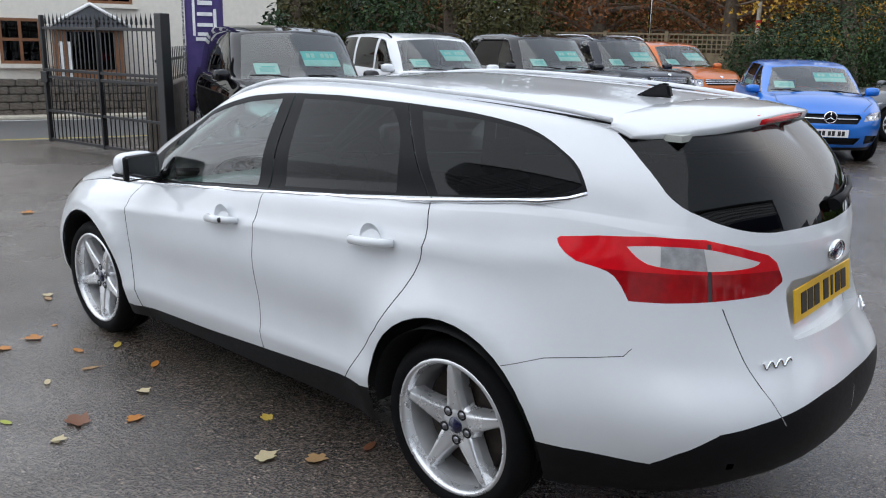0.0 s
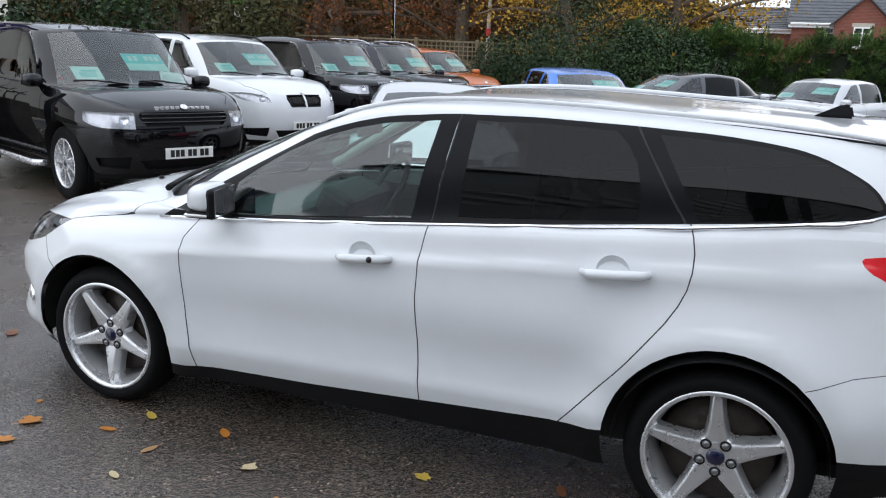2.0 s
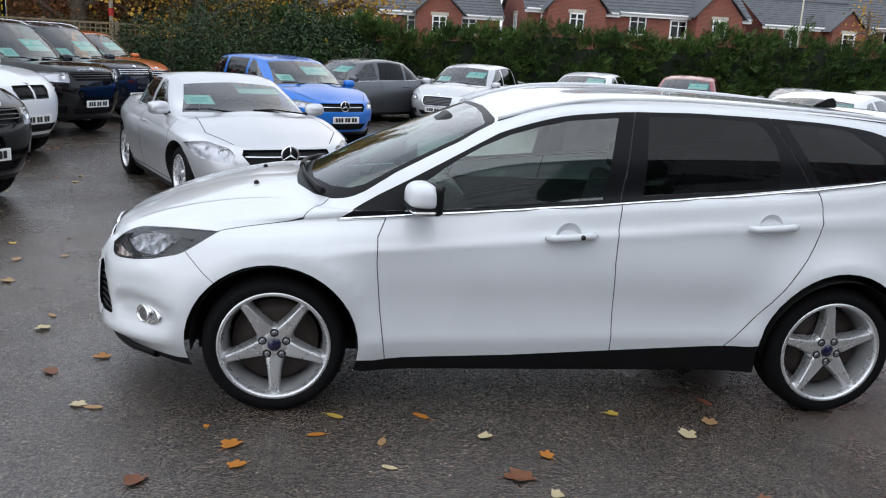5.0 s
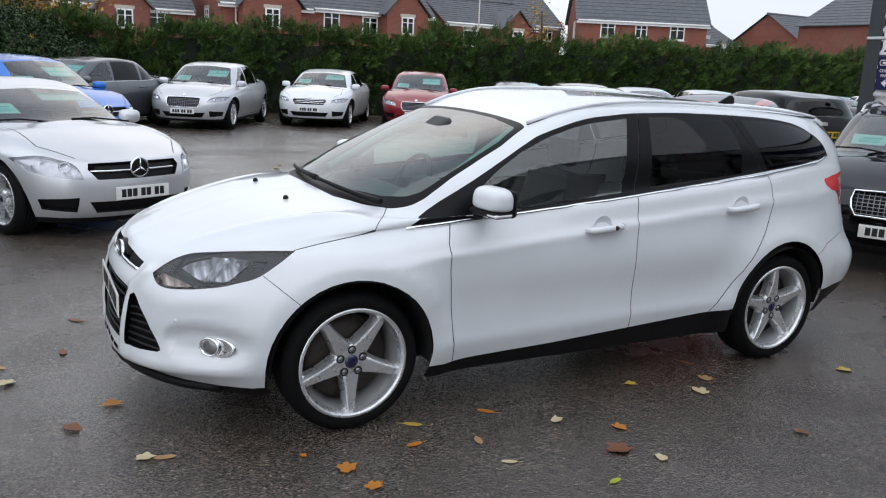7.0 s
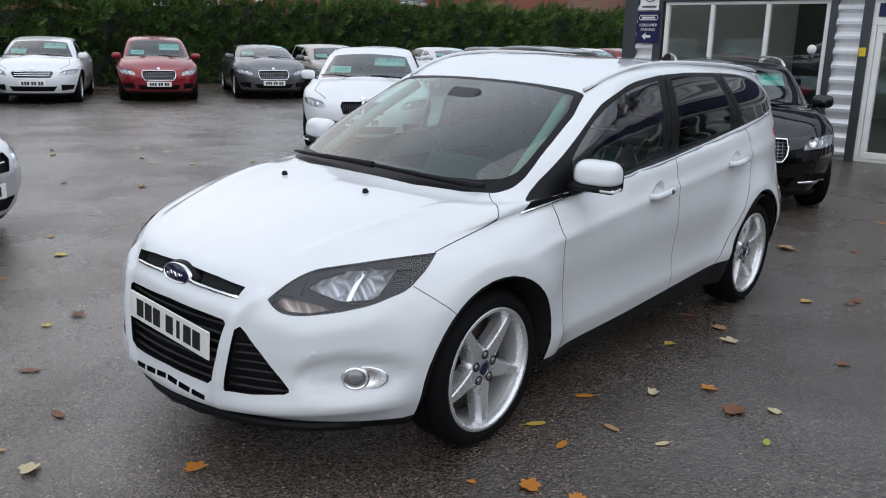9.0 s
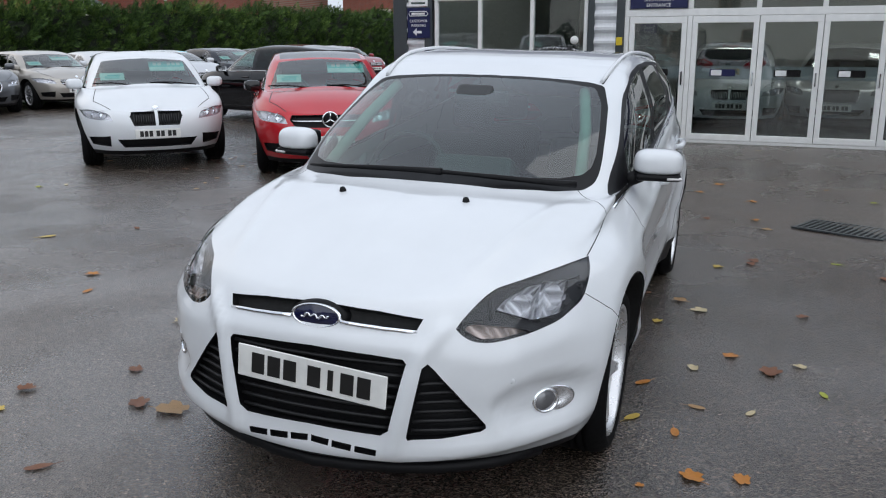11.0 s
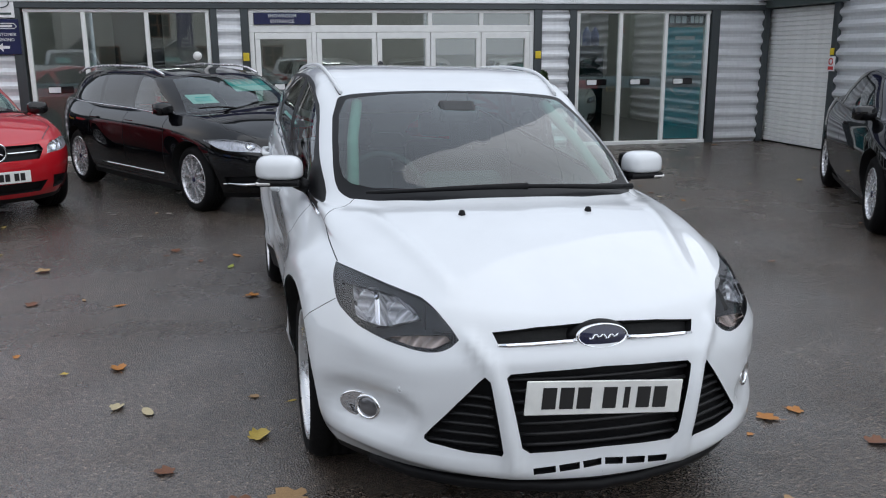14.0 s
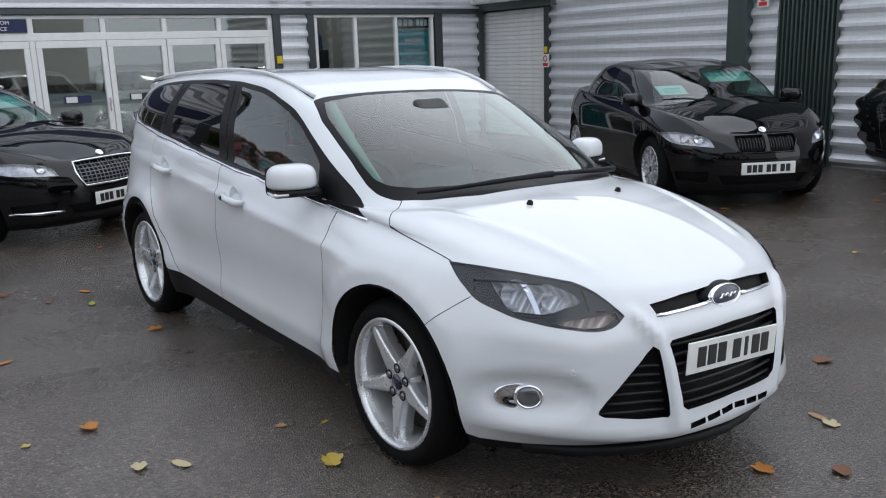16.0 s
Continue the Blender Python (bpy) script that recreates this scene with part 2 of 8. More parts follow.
def prism(points, depth, bm=None):
    """Extrudes a flat outline of (x, z) points along y by depth, from y = 0."""
    own = bmesh.new()
    a = [own.verts.new((x, 0, z)) for x, z in points]
    b = [own.verts.new((x, depth, z)) for x, z in points]
    own.faces.new(a)
    own.faces.new(b)
    n = len(a)
    for i in range(n):
        own.faces.new((a[i], a[(i + 1) % n], b[(i + 1) % n], b[i]))
    bmesh.ops.recalc_face_normals(own, faces=own.faces)
    return own if bm is None else join(bm, own)


# ---- car shells: rings of the body, lofted, then cut into panels ----


def curve1(keys, x):
    """Smooth value at x through sorted (x, value) keys."""
    xs, ys = [k[0] for k in keys], [k[1] for k in keys]
    if x <= xs[0]:
        return ys[0]
    if x >= xs[-1]:
        return ys[-1]
    i = max(k for k in range(len(xs) - 1) if xs[k] <= x)
    h = xs[i + 1] - xs[i]

    def slope(k):
        if k == 0 or k == len(xs) - 1:
            j = min(k, len(xs) - 2)
            return (ys[j + 1] - ys[j]) / (xs[j + 1] - xs[j])
        a, b = (ys[k] - ys[k - 1]) / (xs[k] - xs[k - 1]), (ys[k + 1] - ys[k]) / (xs[k + 1] - xs[k])
        return 0.0 if a * b <= 0 else 2 * a * b / (a + b)

    t = (x - xs[i]) / h
    return (2 * t**3 - 3 * t**2 + 1) * ys[i] + (t**3 - 2 * t**2 + t) * h * slope(i) + (3 * t**2 - 2 * t**3) * ys[i + 1] + (t**3 - t**2) * h * slope(i + 1)


def ring(xf, xr, w, zkeys, n, pf=5.5, qf=2.2, pr=5.5, qr=2.2, crown_f=0.0, crown_r=0.0, xm=0.0):
    """Half plan outline from the rear centre round the side to the front centre."""
    def quarter(xe, p, q):
        a = np.linspace(0, math.pi / 2, 241)
        x = xm + (xe - xm) * np.cos(a) ** (2 / p)
        y = w * np.sin(a) ** (2 / q)
        out = []
        for lo, hi in ((0, 120), (120, 240)):
            s = np.concatenate([[0], np.cumsum(np.hypot(np.diff(x[lo:hi + 1]), np.diff(y[lo:hi + 1])))])
            u = np.linspace(0, s[-1], n + 1)
            out.append(np.stack([np.interp(u, s, x[lo:hi + 1]), np.interp(u, s, y[lo:hi + 1])], 1))
        return np.concatenate([out[0], out[1][1:]])
    rear, front = quarter(xr, pr, qr), quarter(xf, pf, qf)
    xy = np.concatenate([rear, front[::-1][1:]])
    z = np.array([curve1(zkeys, x) + (crown_f if x > xm else crown_r) * max(0.0, 1 - (y / max(w, 1e-6)) ** 2) for x, y in xy])
    return np.column_stack([xy, z])


def loft(rings, steps):
    """Smooth sheet through the rings: rows of points."""
    R = np.array(rings)
    d = np.diff(R, axis=0)
    h = np.maximum(np.linalg.norm(d, axis=2, keepdims=True), 1e-4) ** 0.8
    m = np.empty_like(R)
    m[0], m[-1] = d[0] / h[0], d[-1] / h[-1]
    for i in range(1, len(R) - 1):
        m[i] = (d[i - 1] / h[i - 1] * h[i] + d[i] / h[i] * h[i - 1]) / (h[i - 1] + h[i])
    rows = []
    for i in range(len(R) - 1):
        for k in range(steps[i]):
            t = k / steps[i]
            rows.append((2 * t**3 - 3 * t**2 + 1) * R[i] + (t**3 - 2 * t**2 + t) * h[i] * m[i] + (3 * t**2 - 2 * t**3) * R[i + 1] + (t**3 - t**2) * h[i] * m[i + 1])
    rows.append(R[-1])
    return np.array(rows)


def sheet_faces(G):
    """Quads with points and normals, as lists of six-number corners."""
    du, dv = np.gradient(G, axis=1), np.gradient(G, axis=0)
    N = np.cross(du, dv)
    L = np.linalg.norm(N, axis=2, keepdims=True)
    N = N / np.maximum(L, 1e-9)
    if np.sum(N[..., 1] * G[..., 1]) < 0:
        N = -N
    V = np.concatenate([G, N], 2)
    out = []
    for r in range(G.shape[0] - 1):
        for c in range(G.shape[1] - 1):
            out.append([V[r, c], V[r, c + 1], V[r + 1, c + 1], V[r + 1, c]])
    return out


def area_of(poly):
    return sum(a[0] * b[1] - b[0] * a[1] for a, b in zip(poly, poly[1:] + poly[:1])) / 2


def cut(faces, shapes, way, facing=0.15, near=None):
    """Splits the faces along convex outlines of 3D points seen along 'way': (inside, outside)."""
    w = Vector(way).normalized()
    u = Vector((0, 0, 1)).cross(w).normalized()
    if u.length < 0.5:
        u = Vector((0, 1, 0))
    v = w.cross(u)
    B = np.array([u, v]).T
    wn3 = np.array(w)
    faces, inside = list(faces), []

    def facts(fs):
        lo, hi, ok = np.empty((len(fs), 2)), np.empty((len(fs), 2)), np.empty(len(fs), bool)
        for i, f in enumerate(fs):
            a = np.array(f)
            q = a[:, :3] @ B
            lo[i], hi[i] = q.min(0), q.max(0)
            ok[i] = (a[:, 3:] @ wn3).mean() >= facing and (near is None or near(a[:, :3].mean(0)))
        return lo, hi, ok
    low, high, open_ = facts(faces)
    for shape in shapes:
        P = [tuple(np.array(p, float) @ B) for p in shape]
        if area_of(P) < 0:
            P = P[::-1]
        lo, hi = np.min(P, 0) - 1e-4, np.max(P, 0) + 1e-4
        edges = []
        for a, b in zip(P, P[1:] + P[:1]):
            e = (b[0] - a[0], b[1] - a[1])
            q = math.hypot(*e) or 1e-9
            edges.append((-e[1] / q, e[0] / q, -(-e[1] * a[0] + e[0] * a[1]) / q))
        touched = np.nonzero(open_ & (high >= lo).all(1) & (low <= hi).all(1))[0]
        rest = []
        for index in touched:
            cur = faces[index]
            for ex, ey, ec in edges:
                if not cur:
                    break
                ds = [k[:3] @ B[:, 0] * ex + k[:3] @ B[:, 1] * ey + ec for k in cur]
                if min(ds) >= -1e-7:
                    continue
                if max(ds) <= 1e-7:
                    rest.append(cur)
                    cur = None
                    break
                ins, outs = [], []
                for i in range(len(cur)):
                    a, b, da, db = cur[i], cur[(i + 1) % len(cur)], ds[i], ds[(i + 1) % len(cur)]
                    if da >= -1e-9:
                        ins.append(a)
                    if da <= 1e-9:
                        outs.append(a)
                    if da * db < 0 and min(abs(da), abs(db)) > 1e-9:
                        m = a + (b - a) * (da / (da - db))
                        ins.append(m)
                        outs.append(m)
                if len(outs) > 2:
                    rest.append(outs)
                cur = ins if len(ins) > 2 else None
            if cur:
                inside.append(cur)
        if len(touched):
            keep = np.ones(len(faces), bool)
            keep[touched] = False
            l2, h2, o2 = facts(rest)
            faces = [f for f, k in zip(faces, keep) if k] + rest
            low, high, open_ = np.concatenate([low[keep], l2]), np.concatenate([high[keep], h2]), np.concatenate([open_[keep], o2])
    return inside, faces


def soft(shape, reach=0.035, sharp=62):
    """Rounds the blunt corners of a convex outline."""
    for lim in (reach, reach * 0.4):
        P, out = [Vector(p) for p in shape], []
        for i, p in enumerate(P):
            a, b = P[i - 1] - p, P[(i + 1) % len(P)] - p
            if a.length < 1e-5 or b.length < 1e-5 or math.degrees((-a).angle(b)) > sharp or abs(p.y + 0.02) < 0.011:
                out.append(tuple(p))
            else:
                out += [tuple(p + a.normalized() * min(lim, a.length * 0.3)), tuple(p + b.normalized() * min(lim, b.length * 0.3))]
        shape = out
    return shape


def ribbon(points, width):
    """Convex pieces of a thin band along a line in the plane x, z or any 3D line seen from the side."""
    out = []
    P = [Vector(p) for p in points]
    for a, b in zip(P, P[1:]):
        d = (b - a).normalized()
        s = Vector((-d.z, d.y * 0, d.x)).normalized() * width / 2
        a2, b2 = a - d * width * 0.25, b + d * width * 0.25
        out.append([a2 - s, b2 - s, b2 + s, a2 + s])
    return out


def ribbon_yz(points, width):
    out = []
    P = [Vector(p) for p in points]
    for a, b in zip(P, P[1:]):
        d = (b - a).normalized()
        s = Vector((0, -d.z, d.y)).normalized() * width / 2
        out.append([a - s, b - s, b + s, a + s])
    return out


def ribbon_xy(points, width):
    out = []
    P = [Vector(p) for p in points]
    for a, b in zip(P, P[1:]):
        d = (b - a).normalized()
        s = Vector((-d.y, d.x, 0)).normalized() * width / 2
        out.append([a - s, b - s, b + s, a + s])
    return out


def ribbon_seen(points, width, way):
    """Thin band along a 3D line, spread across the direction it is seen from."""
    w, out = Vector(way).normalized(), []
    P = [Vector(p) for p in points]
    for a, b in zip(P, P[1:]):
        d = (b - a) - w * (b - a).dot(w)
        s = w.cross(d).normalized() * width / 2
        out.append([a - s, b - s, b + s, a + s])
    return out


def flip(faces):
    k = np.array([1, -1, 1, 1, -1, 1.0])
    return [[v * k for v in f][::-1] for f in faces]


def panel_mesh(name, faces, material, sink=0.0, wall=False):
    """A smooth mesh of cut faces; sink pushes it in, wall joins its rim to the surface."""
    index, verts, norms, polys, rim = {}, [], [], [], {}
    for f in faces:
        ids = []
        for v in f:
            key = (round(v[0], 4), round(v[1], 4), round(v[2], 4))
            if key not in index:
                index[key] = len(verts)
                verts.append(v[:3])
                norms.append(v[3:])
            ids.append(index[key])
        ids = [a for i, a in enumerate(ids) if a != ids[i - 1]]
        if len(ids) > 2 and len(set(ids)) == len(ids):
            a, b, c = (verts[i] for i in ids[:3])
            polys.append(ids if np.dot(np.cross(b - a, c - b), norms[ids[0]]) >= 0 else ids[::-1])
    flat = [np.array(n) / max(1e-9, np.linalg.norm(n)) for n in norms]
    base = len(verts)
    if sink:
        top = [v.copy() for v in verts]
        verts = [v - n * sink for v, n in zip(verts, flat)]
        if wall:
            for p in polys:
                for a, b in zip(p, p[1:] + p[:1]):
                    rim[(a, b)] = rim.get((a, b), 0) + 1
            for (a, b) in [e for e in rim if (e[1], e[0]) not in rim]:
                k = len(verts)
                verts += [top[a], top[b], verts[b], verts[a]]
                nn = np.cross(flat[a], top[b] - top[a])
                nn = nn / max(1e-9, np.linalg.norm(nn))
                flat += [nn] * 4
                polys.append([k, k + 1, k + 2, k + 3])
    return mesh_ob(name, verts, polys, material, True, flat)


def surface_y(G, x, z):
    """The half width of the body at x, z, between the nearest points of the loft there."""
    d = np.where(G[..., 1] > 0.25, (G[..., 0] - x) ** 2 + (G[..., 2] - z) ** 2, 99).ravel()
    k = np.argpartition(d, 4)[:4]
    wt = 1 / (d[k] + 1e-5)
    return float((G[..., 1].ravel()[k] * wt).sum() / wt.sum())


def spec(**kw):
    S = dict(wb=2.70, fo=0.88, ro=1.0, w=0.90, zlo=0.19, zn=0.74, zc=0.90, zb=0.94, zd=0.98, cx=1.25, hx=0.35, rx=-1.45, bx=-1.75, zt=1.44,
             zrr=1.33, wr=0.60, wbelt=0.80, nose=0.05, rw=0.33, arch=0.05, crown=0.06, pf=7.0, qf=2.2, pr=5.5, qr=2.2, doors=4, n=9, kick=0.0)
    S.update(kw)
    S["xf"], S["xr"] = S["wb"] / 2 + S["fo"], -S["wb"] / 2 - S["ro"]
    return S


def shell_rings(S):
    xf, xr, w, zlo, n = S["xf"], S["xr"], S["w"], S["zlo"], S["n"]
    zn, zb, zd, zc = S["zn"], S["zb"], S["zd"], S["zc"]
    shape = dict(n=n, pf=S["pf"], qf=S["qf"], pr=S["pr"], qr=S["qr"])

    def lev(fs, ff, fr):
        return [(xr, zlo + fr * (zd - zlo)), (xr * 0.55, zlo + fs * (zb + 0.02 - zlo)), (0, zlo + fs * (zb - zlo)), (xf * 0.55, zlo + fs * (zb - 0.04 - zlo)), (xf, zlo + ff * (zn - zlo))]
    rings = [ring(xf - 0.14, xr + 0.11, w - 0.105, [(xr, zlo + 0.09 + S["kick"]), (-1.2, zlo + 0.01), (1.2, zlo), (xf, zlo + 0.01)], **shape),
             ring(xf - 0.035, xr + 0.04, w - 0.06, lev(0.18, 0.22, 0.20), **shape),
             ring(xf, xr, w - 0.012, lev(0.42, 0.54, 0.42), **shape),
             ring(xf - S["nose"] * 0.7, xr + 0.012, w, lev(0.69, 0.84, 0.66), **shape),
             ring(xf - S["nose"] * 2.0, xr + 0.035, w - 0.022, lev(0.89, 0.95, 0.88), **shape),
             ring(xf - S["nose"] * 2.9, xr + 0.075, S["wbelt"] + 0.03, [(xr, zd), (xr * 0.7, zd), (-1, zb + 0.02), (0, zb), (S["cx"] - 0.15, zc - 0.02), (S["cx"] + 0.35, (zc + zn) / 2 + 0.03), (xf - 0.16, zn)], **shape)]
    cowl = ring(S["cx"], S["bx"], S["wbelt"], [(S["bx"], zd + 0.02), (-1, zb + 0.035), (0, zb + 0.015), (S["cx"] - 0.2, zc)], n, 6, 2.4, 6, 2.4, S["crown"], S["crown"] * 0.6)
    edge = rings[-1]
    for t in (0.33, 0.67):
        mid = edge * (1 - t) + cowl * t
        run = np.linalg.norm((cowl - edge)[:, :2], axis=1)
        mid[:, 2] += np.minimum(run, 1.0) * 0.055 * 4 * t * (1 - t)
        rings.append(mid)
    roof = ring(S["hx"] + 0.02, S["rx"], S["wr"], [(S["rx"], S["zrr"] - 0.02), ((S["rx"] + S["hx"]) * 0.55, S["zt"] - 0.04), (-0.1, S["zt"] - 0.05), (S["hx"], S["zt"] - 0.11)], n, 6, 3, 6, 3, 0.035, 0.02)
    glassmid = (cowl + roof) / 2
    glassmid[:, 1] *= 1.035
    glassmid[:, 2] += 0.012
    rings += [cowl, glassmid, roof]
    inner = roof.copy()
    inner[:, 1] *= 0.66
    inner[:, 0] = roof[:, 0] * 0.985
    zr_ = np.array([curve1([(S["rx"], S["zrr"]), (S["rx"] * 0.5, S["zt"] - 0.015), (-0.35, S["zt"]), (S["hx"], S["zt"] - 0.08)], x) for x in roof[:, 0]])
    inner[:, 2] = np.maximum(roof[:, 2], zr_ - 0.013)
    spine = roof.copy()
    spine[:, 1] = 0
    spine[:, 0] = roof[:, 0] * 0.98
    spine[:, 2] = np.maximum(zr_, roof[:, 2])
    return rings + [inner, spine]


def circle3(x, z, r, k=28):
    return [(x + r * math.cos(2 * math.pi * i / k), 0, z + r * math.sin(2 * math.pi * i / k)) for i in range(k)]


def wheel_well(G, x, z, r, y_in, low=0.35):
    """Dark arch liner from the body's edge inwards."""
    pts = [(x + r * math.cos(a), z + r * math.sin(a)) for a in np.linspace(-low, math.pi + low, 30)]
    verts, faces = [], []
    for px, pz in pts:
        y = surface_y(G, px, max(pz, G[..., 2].min() + 0.02))
        verts += [(px, y - 0.004, pz), (px, y - 0.045, pz), (px, y_in, pz)]
    for i in range(len(pts) - 1):
        a = i * 3
        faces += [(a, a + 1, a + 4, a + 3), (a + 1, a + 2, a + 5, a + 4)]
    return verts, faces


WHEELS = {}


def wheel_meshes(r, rim, width, spokes, twin):
    key = (r, rim, width, spokes, twin)
    if key in WHEELS:
        return WHEELS[key]
    h = width / 2
    tyre = lathe([(rim - 0.012, -h + 0.012), (rim + 0.004, -h + 0.002), (rim + (r - rim) * 0.5, -h - 0.008), (r - 0.022, -h + 0.004), (r - 0.005, -h + 0.026), (r, -h + 0.05), (r, -0.036), (r - 0.007, -0.034), (r - 0.007, -0.028), (r, -0.026), (r, -0.004), (r - 0.007, -0.002), (r - 0.007, 0.004), (r, 0.006), (r, 0.026), (r - 0.007, 0.028), (r - 0.007, 0.034), (r, 0.036), (r, h - 0.05),
                  (r - 0.005, h - 0.026), (r - 0.022, h - 0.004), (rim + (r - rim) * 0.5, h + 0.008), (rim + 0.004, h - 0.002), (rim - 0.012, h - 0.012)], 56)
    hoop = lathe([(rim + 0.002, h - 0.004), (rim - 0.004, h + 0.002), (rim - 0.014, h - 0.002), (rim - 0.018, h - 0.02), (rim - 0.024, h - 0.04)], 56)
    barrel = lathe([(rim - 0.024, h - 0.04), (rim - 0.034, h - 0.07), (rim - 0.04, -h + 0.01)], 48)
    face = h - (0.020 if twin else 0.012)
    for i in range(spokes):
        bm = bmesh.new()
        rows = []
        if twin:
            prof = ((0.026, 0.020, 0.026, -0.020), (0.050, 0.034, 0.038, -0.016), (0.075, 0.033, 0.041, -0.011), (0.10, 0.028, 0.037, -0.007), (0.14, 0.022, 0.030, -0.003), (0.18, 0.0175, 0.026, 0.0), (0.215, 0.014, 0.026, 0.001), (rim - 0.018, 0.010, 0.031, -0.002), (rim - 0.006, 0.008, 0.043, -0.008))
        else:
            prof = ((0.045, 0.032, 0.0), (0.09, 0.017, 0.003), (0.14, 0.014, 0.0), (rim - 0.012, 0.020, -0.006))
        for rad, half, *more in prof:
            foot, dy = (more[0], more[1]) if twin else (half, more[0])
            if twin:
                cross = ((-foot * 1.05, -0.062), (-foot, -0.026), (-half - 0.003, -0.005), (-half, 0.0), (-half * 0.5, 0.0005), (0, -0.001), (half * 0.5, 0.0005), (half, 0.0), (half + 0.003, -0.005), (foot, -0.026), (foot * 1.05, -0.062))
            else:
                cross = [(half * a, b) for a, b in ((-1.0, -0.045), (-0.92, 0.0), (-0.6, 0.002), (0.6, 0.002), (0.92, 0.0), (1.0, -0.045))]
            rows.append([bm.verts.new((a, face + dy + b, rad)) for a, b in cross])
        for a, b in zip(rows, rows[1:]):
            for k in range(len(a) - 1):
                bm.faces.new((a[k], a[k + 1], b[k + 1], b[k])).smooth = twin and 2 < k < len(a) - 4
        bmesh.ops.recalc_face_normals(bm, faces=bm.faces)
        moved(bm, Matrix.Rotation(2 * math.pi * i / spokes, 4, "Y"))
        join(hoop, bm)
    fh = face - (0.014 if twin else 0.0)
    hub = lathe([(0.0, fh + 0.001), (0.036, fh + 0.001), (0.066, fh - 0.002), (0.080, fh - 0.014), (0.090, fh - 0.05)], 30)
    nuts = []
    for i in range(5):
        a = 2 * math.pi * (i + 0.5) / 5
        a += math.pi / 2
        n1 = lathe([(0.0, fh + 0.004), (0.0105, fh + 0.005), (0.0125, fh - 0.02)], 6)
        # flush dark ring paints the shade of the nut's recess; no hole is cut
        well = lathe([(0.0125, fh + 0.0022), (0.0185, fh + 0.0034), (0.0195, fh + 0.0008)], 18)
        for q in (n1, well):
            moved(q, Matrix.Translation((0.055 * math.cos(a), 0, 0.055 * math.sin(a))))
        nuts.append((n1, well))
    cap = lathe([(0.0, fh + 0.010), (0.026, fh + 0.009), (0.031, fh + 0.002)], 28)
    disc = lathe([(0.075, face - 0.085), (rim - 0.06, face - 0.085), (rim - 0.055, face - 0.10), (0.075, face - 0.11)], 40)

    def done(name, bm, mat):
        me = bpy.data.meshes.new(name)
        bm.to_mesh(me)
        bm.free()
        me.materials.append(mat)
        return me
    WHEELS[key] = [("tyre", done("tyre", tyre, M_RUBBER)), ("rim", done("rim", join(hoop, hub), M_SATIN if twin else M_ALLOY)), ("centre_cap", done("centre_cap", cap, M_BLUEBADGE)), ("brake_disc", done("brake_disc", disc, M_STEEL)), ("barrel", done("barrel", barrel, M_INNERRIM))]
    if twin:
        for q, well in nuts:
            WHEELS[key] += [("wheel_nut", done("wheel_nut", q, M_NUT)), ("nut_well_shade", done("nut_well_shade", well, M_DARK))]
    return WHEELS[key]


def add_wheels(car, S, rim=0.22, width=0.225, spokes=5, twin=False, track=None, steer=0.0):
    track = track or S["w"] - 0.17
    for sx in (1, -1):
        for sy in (1, -1):
            wheel = new("wheel", None)
            wheel.parent = car
            wheel.matrix_local = pose(sx * S["wb"] / 2, sy * track, S["rw"] - 0.004, 0, (36 if sx > 0 else 4) if twin else sx * 17 + sy * 8, (0 if sy > 0 else 180) + (steer if sx > 0 else 0))
            for name, me in wheel_meshes(S["rw"], rim, width, spokes, twin):
                part(name, me, None, wheel)


def strip(name, pts, r, mat, parent, label=""):
    return part(name, tube(pts, r, 6), mat, parent, label)


def bars_plate(parent, m, mat, chars, name="number_plate", width=0.52):
    """A registration plate whose characters are plain dark bars."""
    pl = part(name, box(-width / 2, -0.006, -0.055, width / 2, 0, 0.055, 0.003), mat, parent)
    pl.matrix_local = m
    n = sum(1 for c in chars if c != " ") + 0.5 * chars.count(" ")
    x = -width * 0.41
    step = width * 0.82 / n
    for c in chars:
        if c == " ":
            x += step * 0.5
            continue
        k = 0.32 if c == "|" else 0.78
        part("lettering_bar", box(x + step * (1 - k) / 2, 0.0, -0.034, x + step * (1 + k) / 2, 0.0025, 0.034), M_INK, pl)
        x += step
    return pl


def mirror_pair(car, x, y, z, mat, size=1.0):
    for s in (1, -1):
        bm = bmesh.new()
        bmesh.ops.create_uvsphere(bm, u_segments=16, v_segments=10, radius=1)
        for v in bm.verts:
            v.co = Vector((math.copysign(abs(v.co.x) ** 0.7, v.co.x) * (0.085 if v.co.x > 0 else 0.05), math.copysign(abs(v.co.y) ** 0.62, v.co.y) * 0.105, math.copysign(abs(v.co.z) ** 0.7, v.co.z) * 0.068)) * size
        for f in bm.faces:
            f.smooth = True
        mir = part("door_mirror", bm, mat, car)
        mir.matrix_local = pose(x, s * (y + 0.105), z, 0, 0, s * -12)
        part("mirror_glass", box(-0.056 * size, -0.085 * size, -0.05 * size, -0.052 * size, 0.085 * size, 0.05 * size, 0.0), M_CHROME, mir)
        foot = bmesh.new()
        rod((0.0, -s * 0.06, -0.04), (0.0, -s * 0.15, -0.075), 0.026, 10, foot)
        part("mirror_foot", foot, M_BLACK, mir)


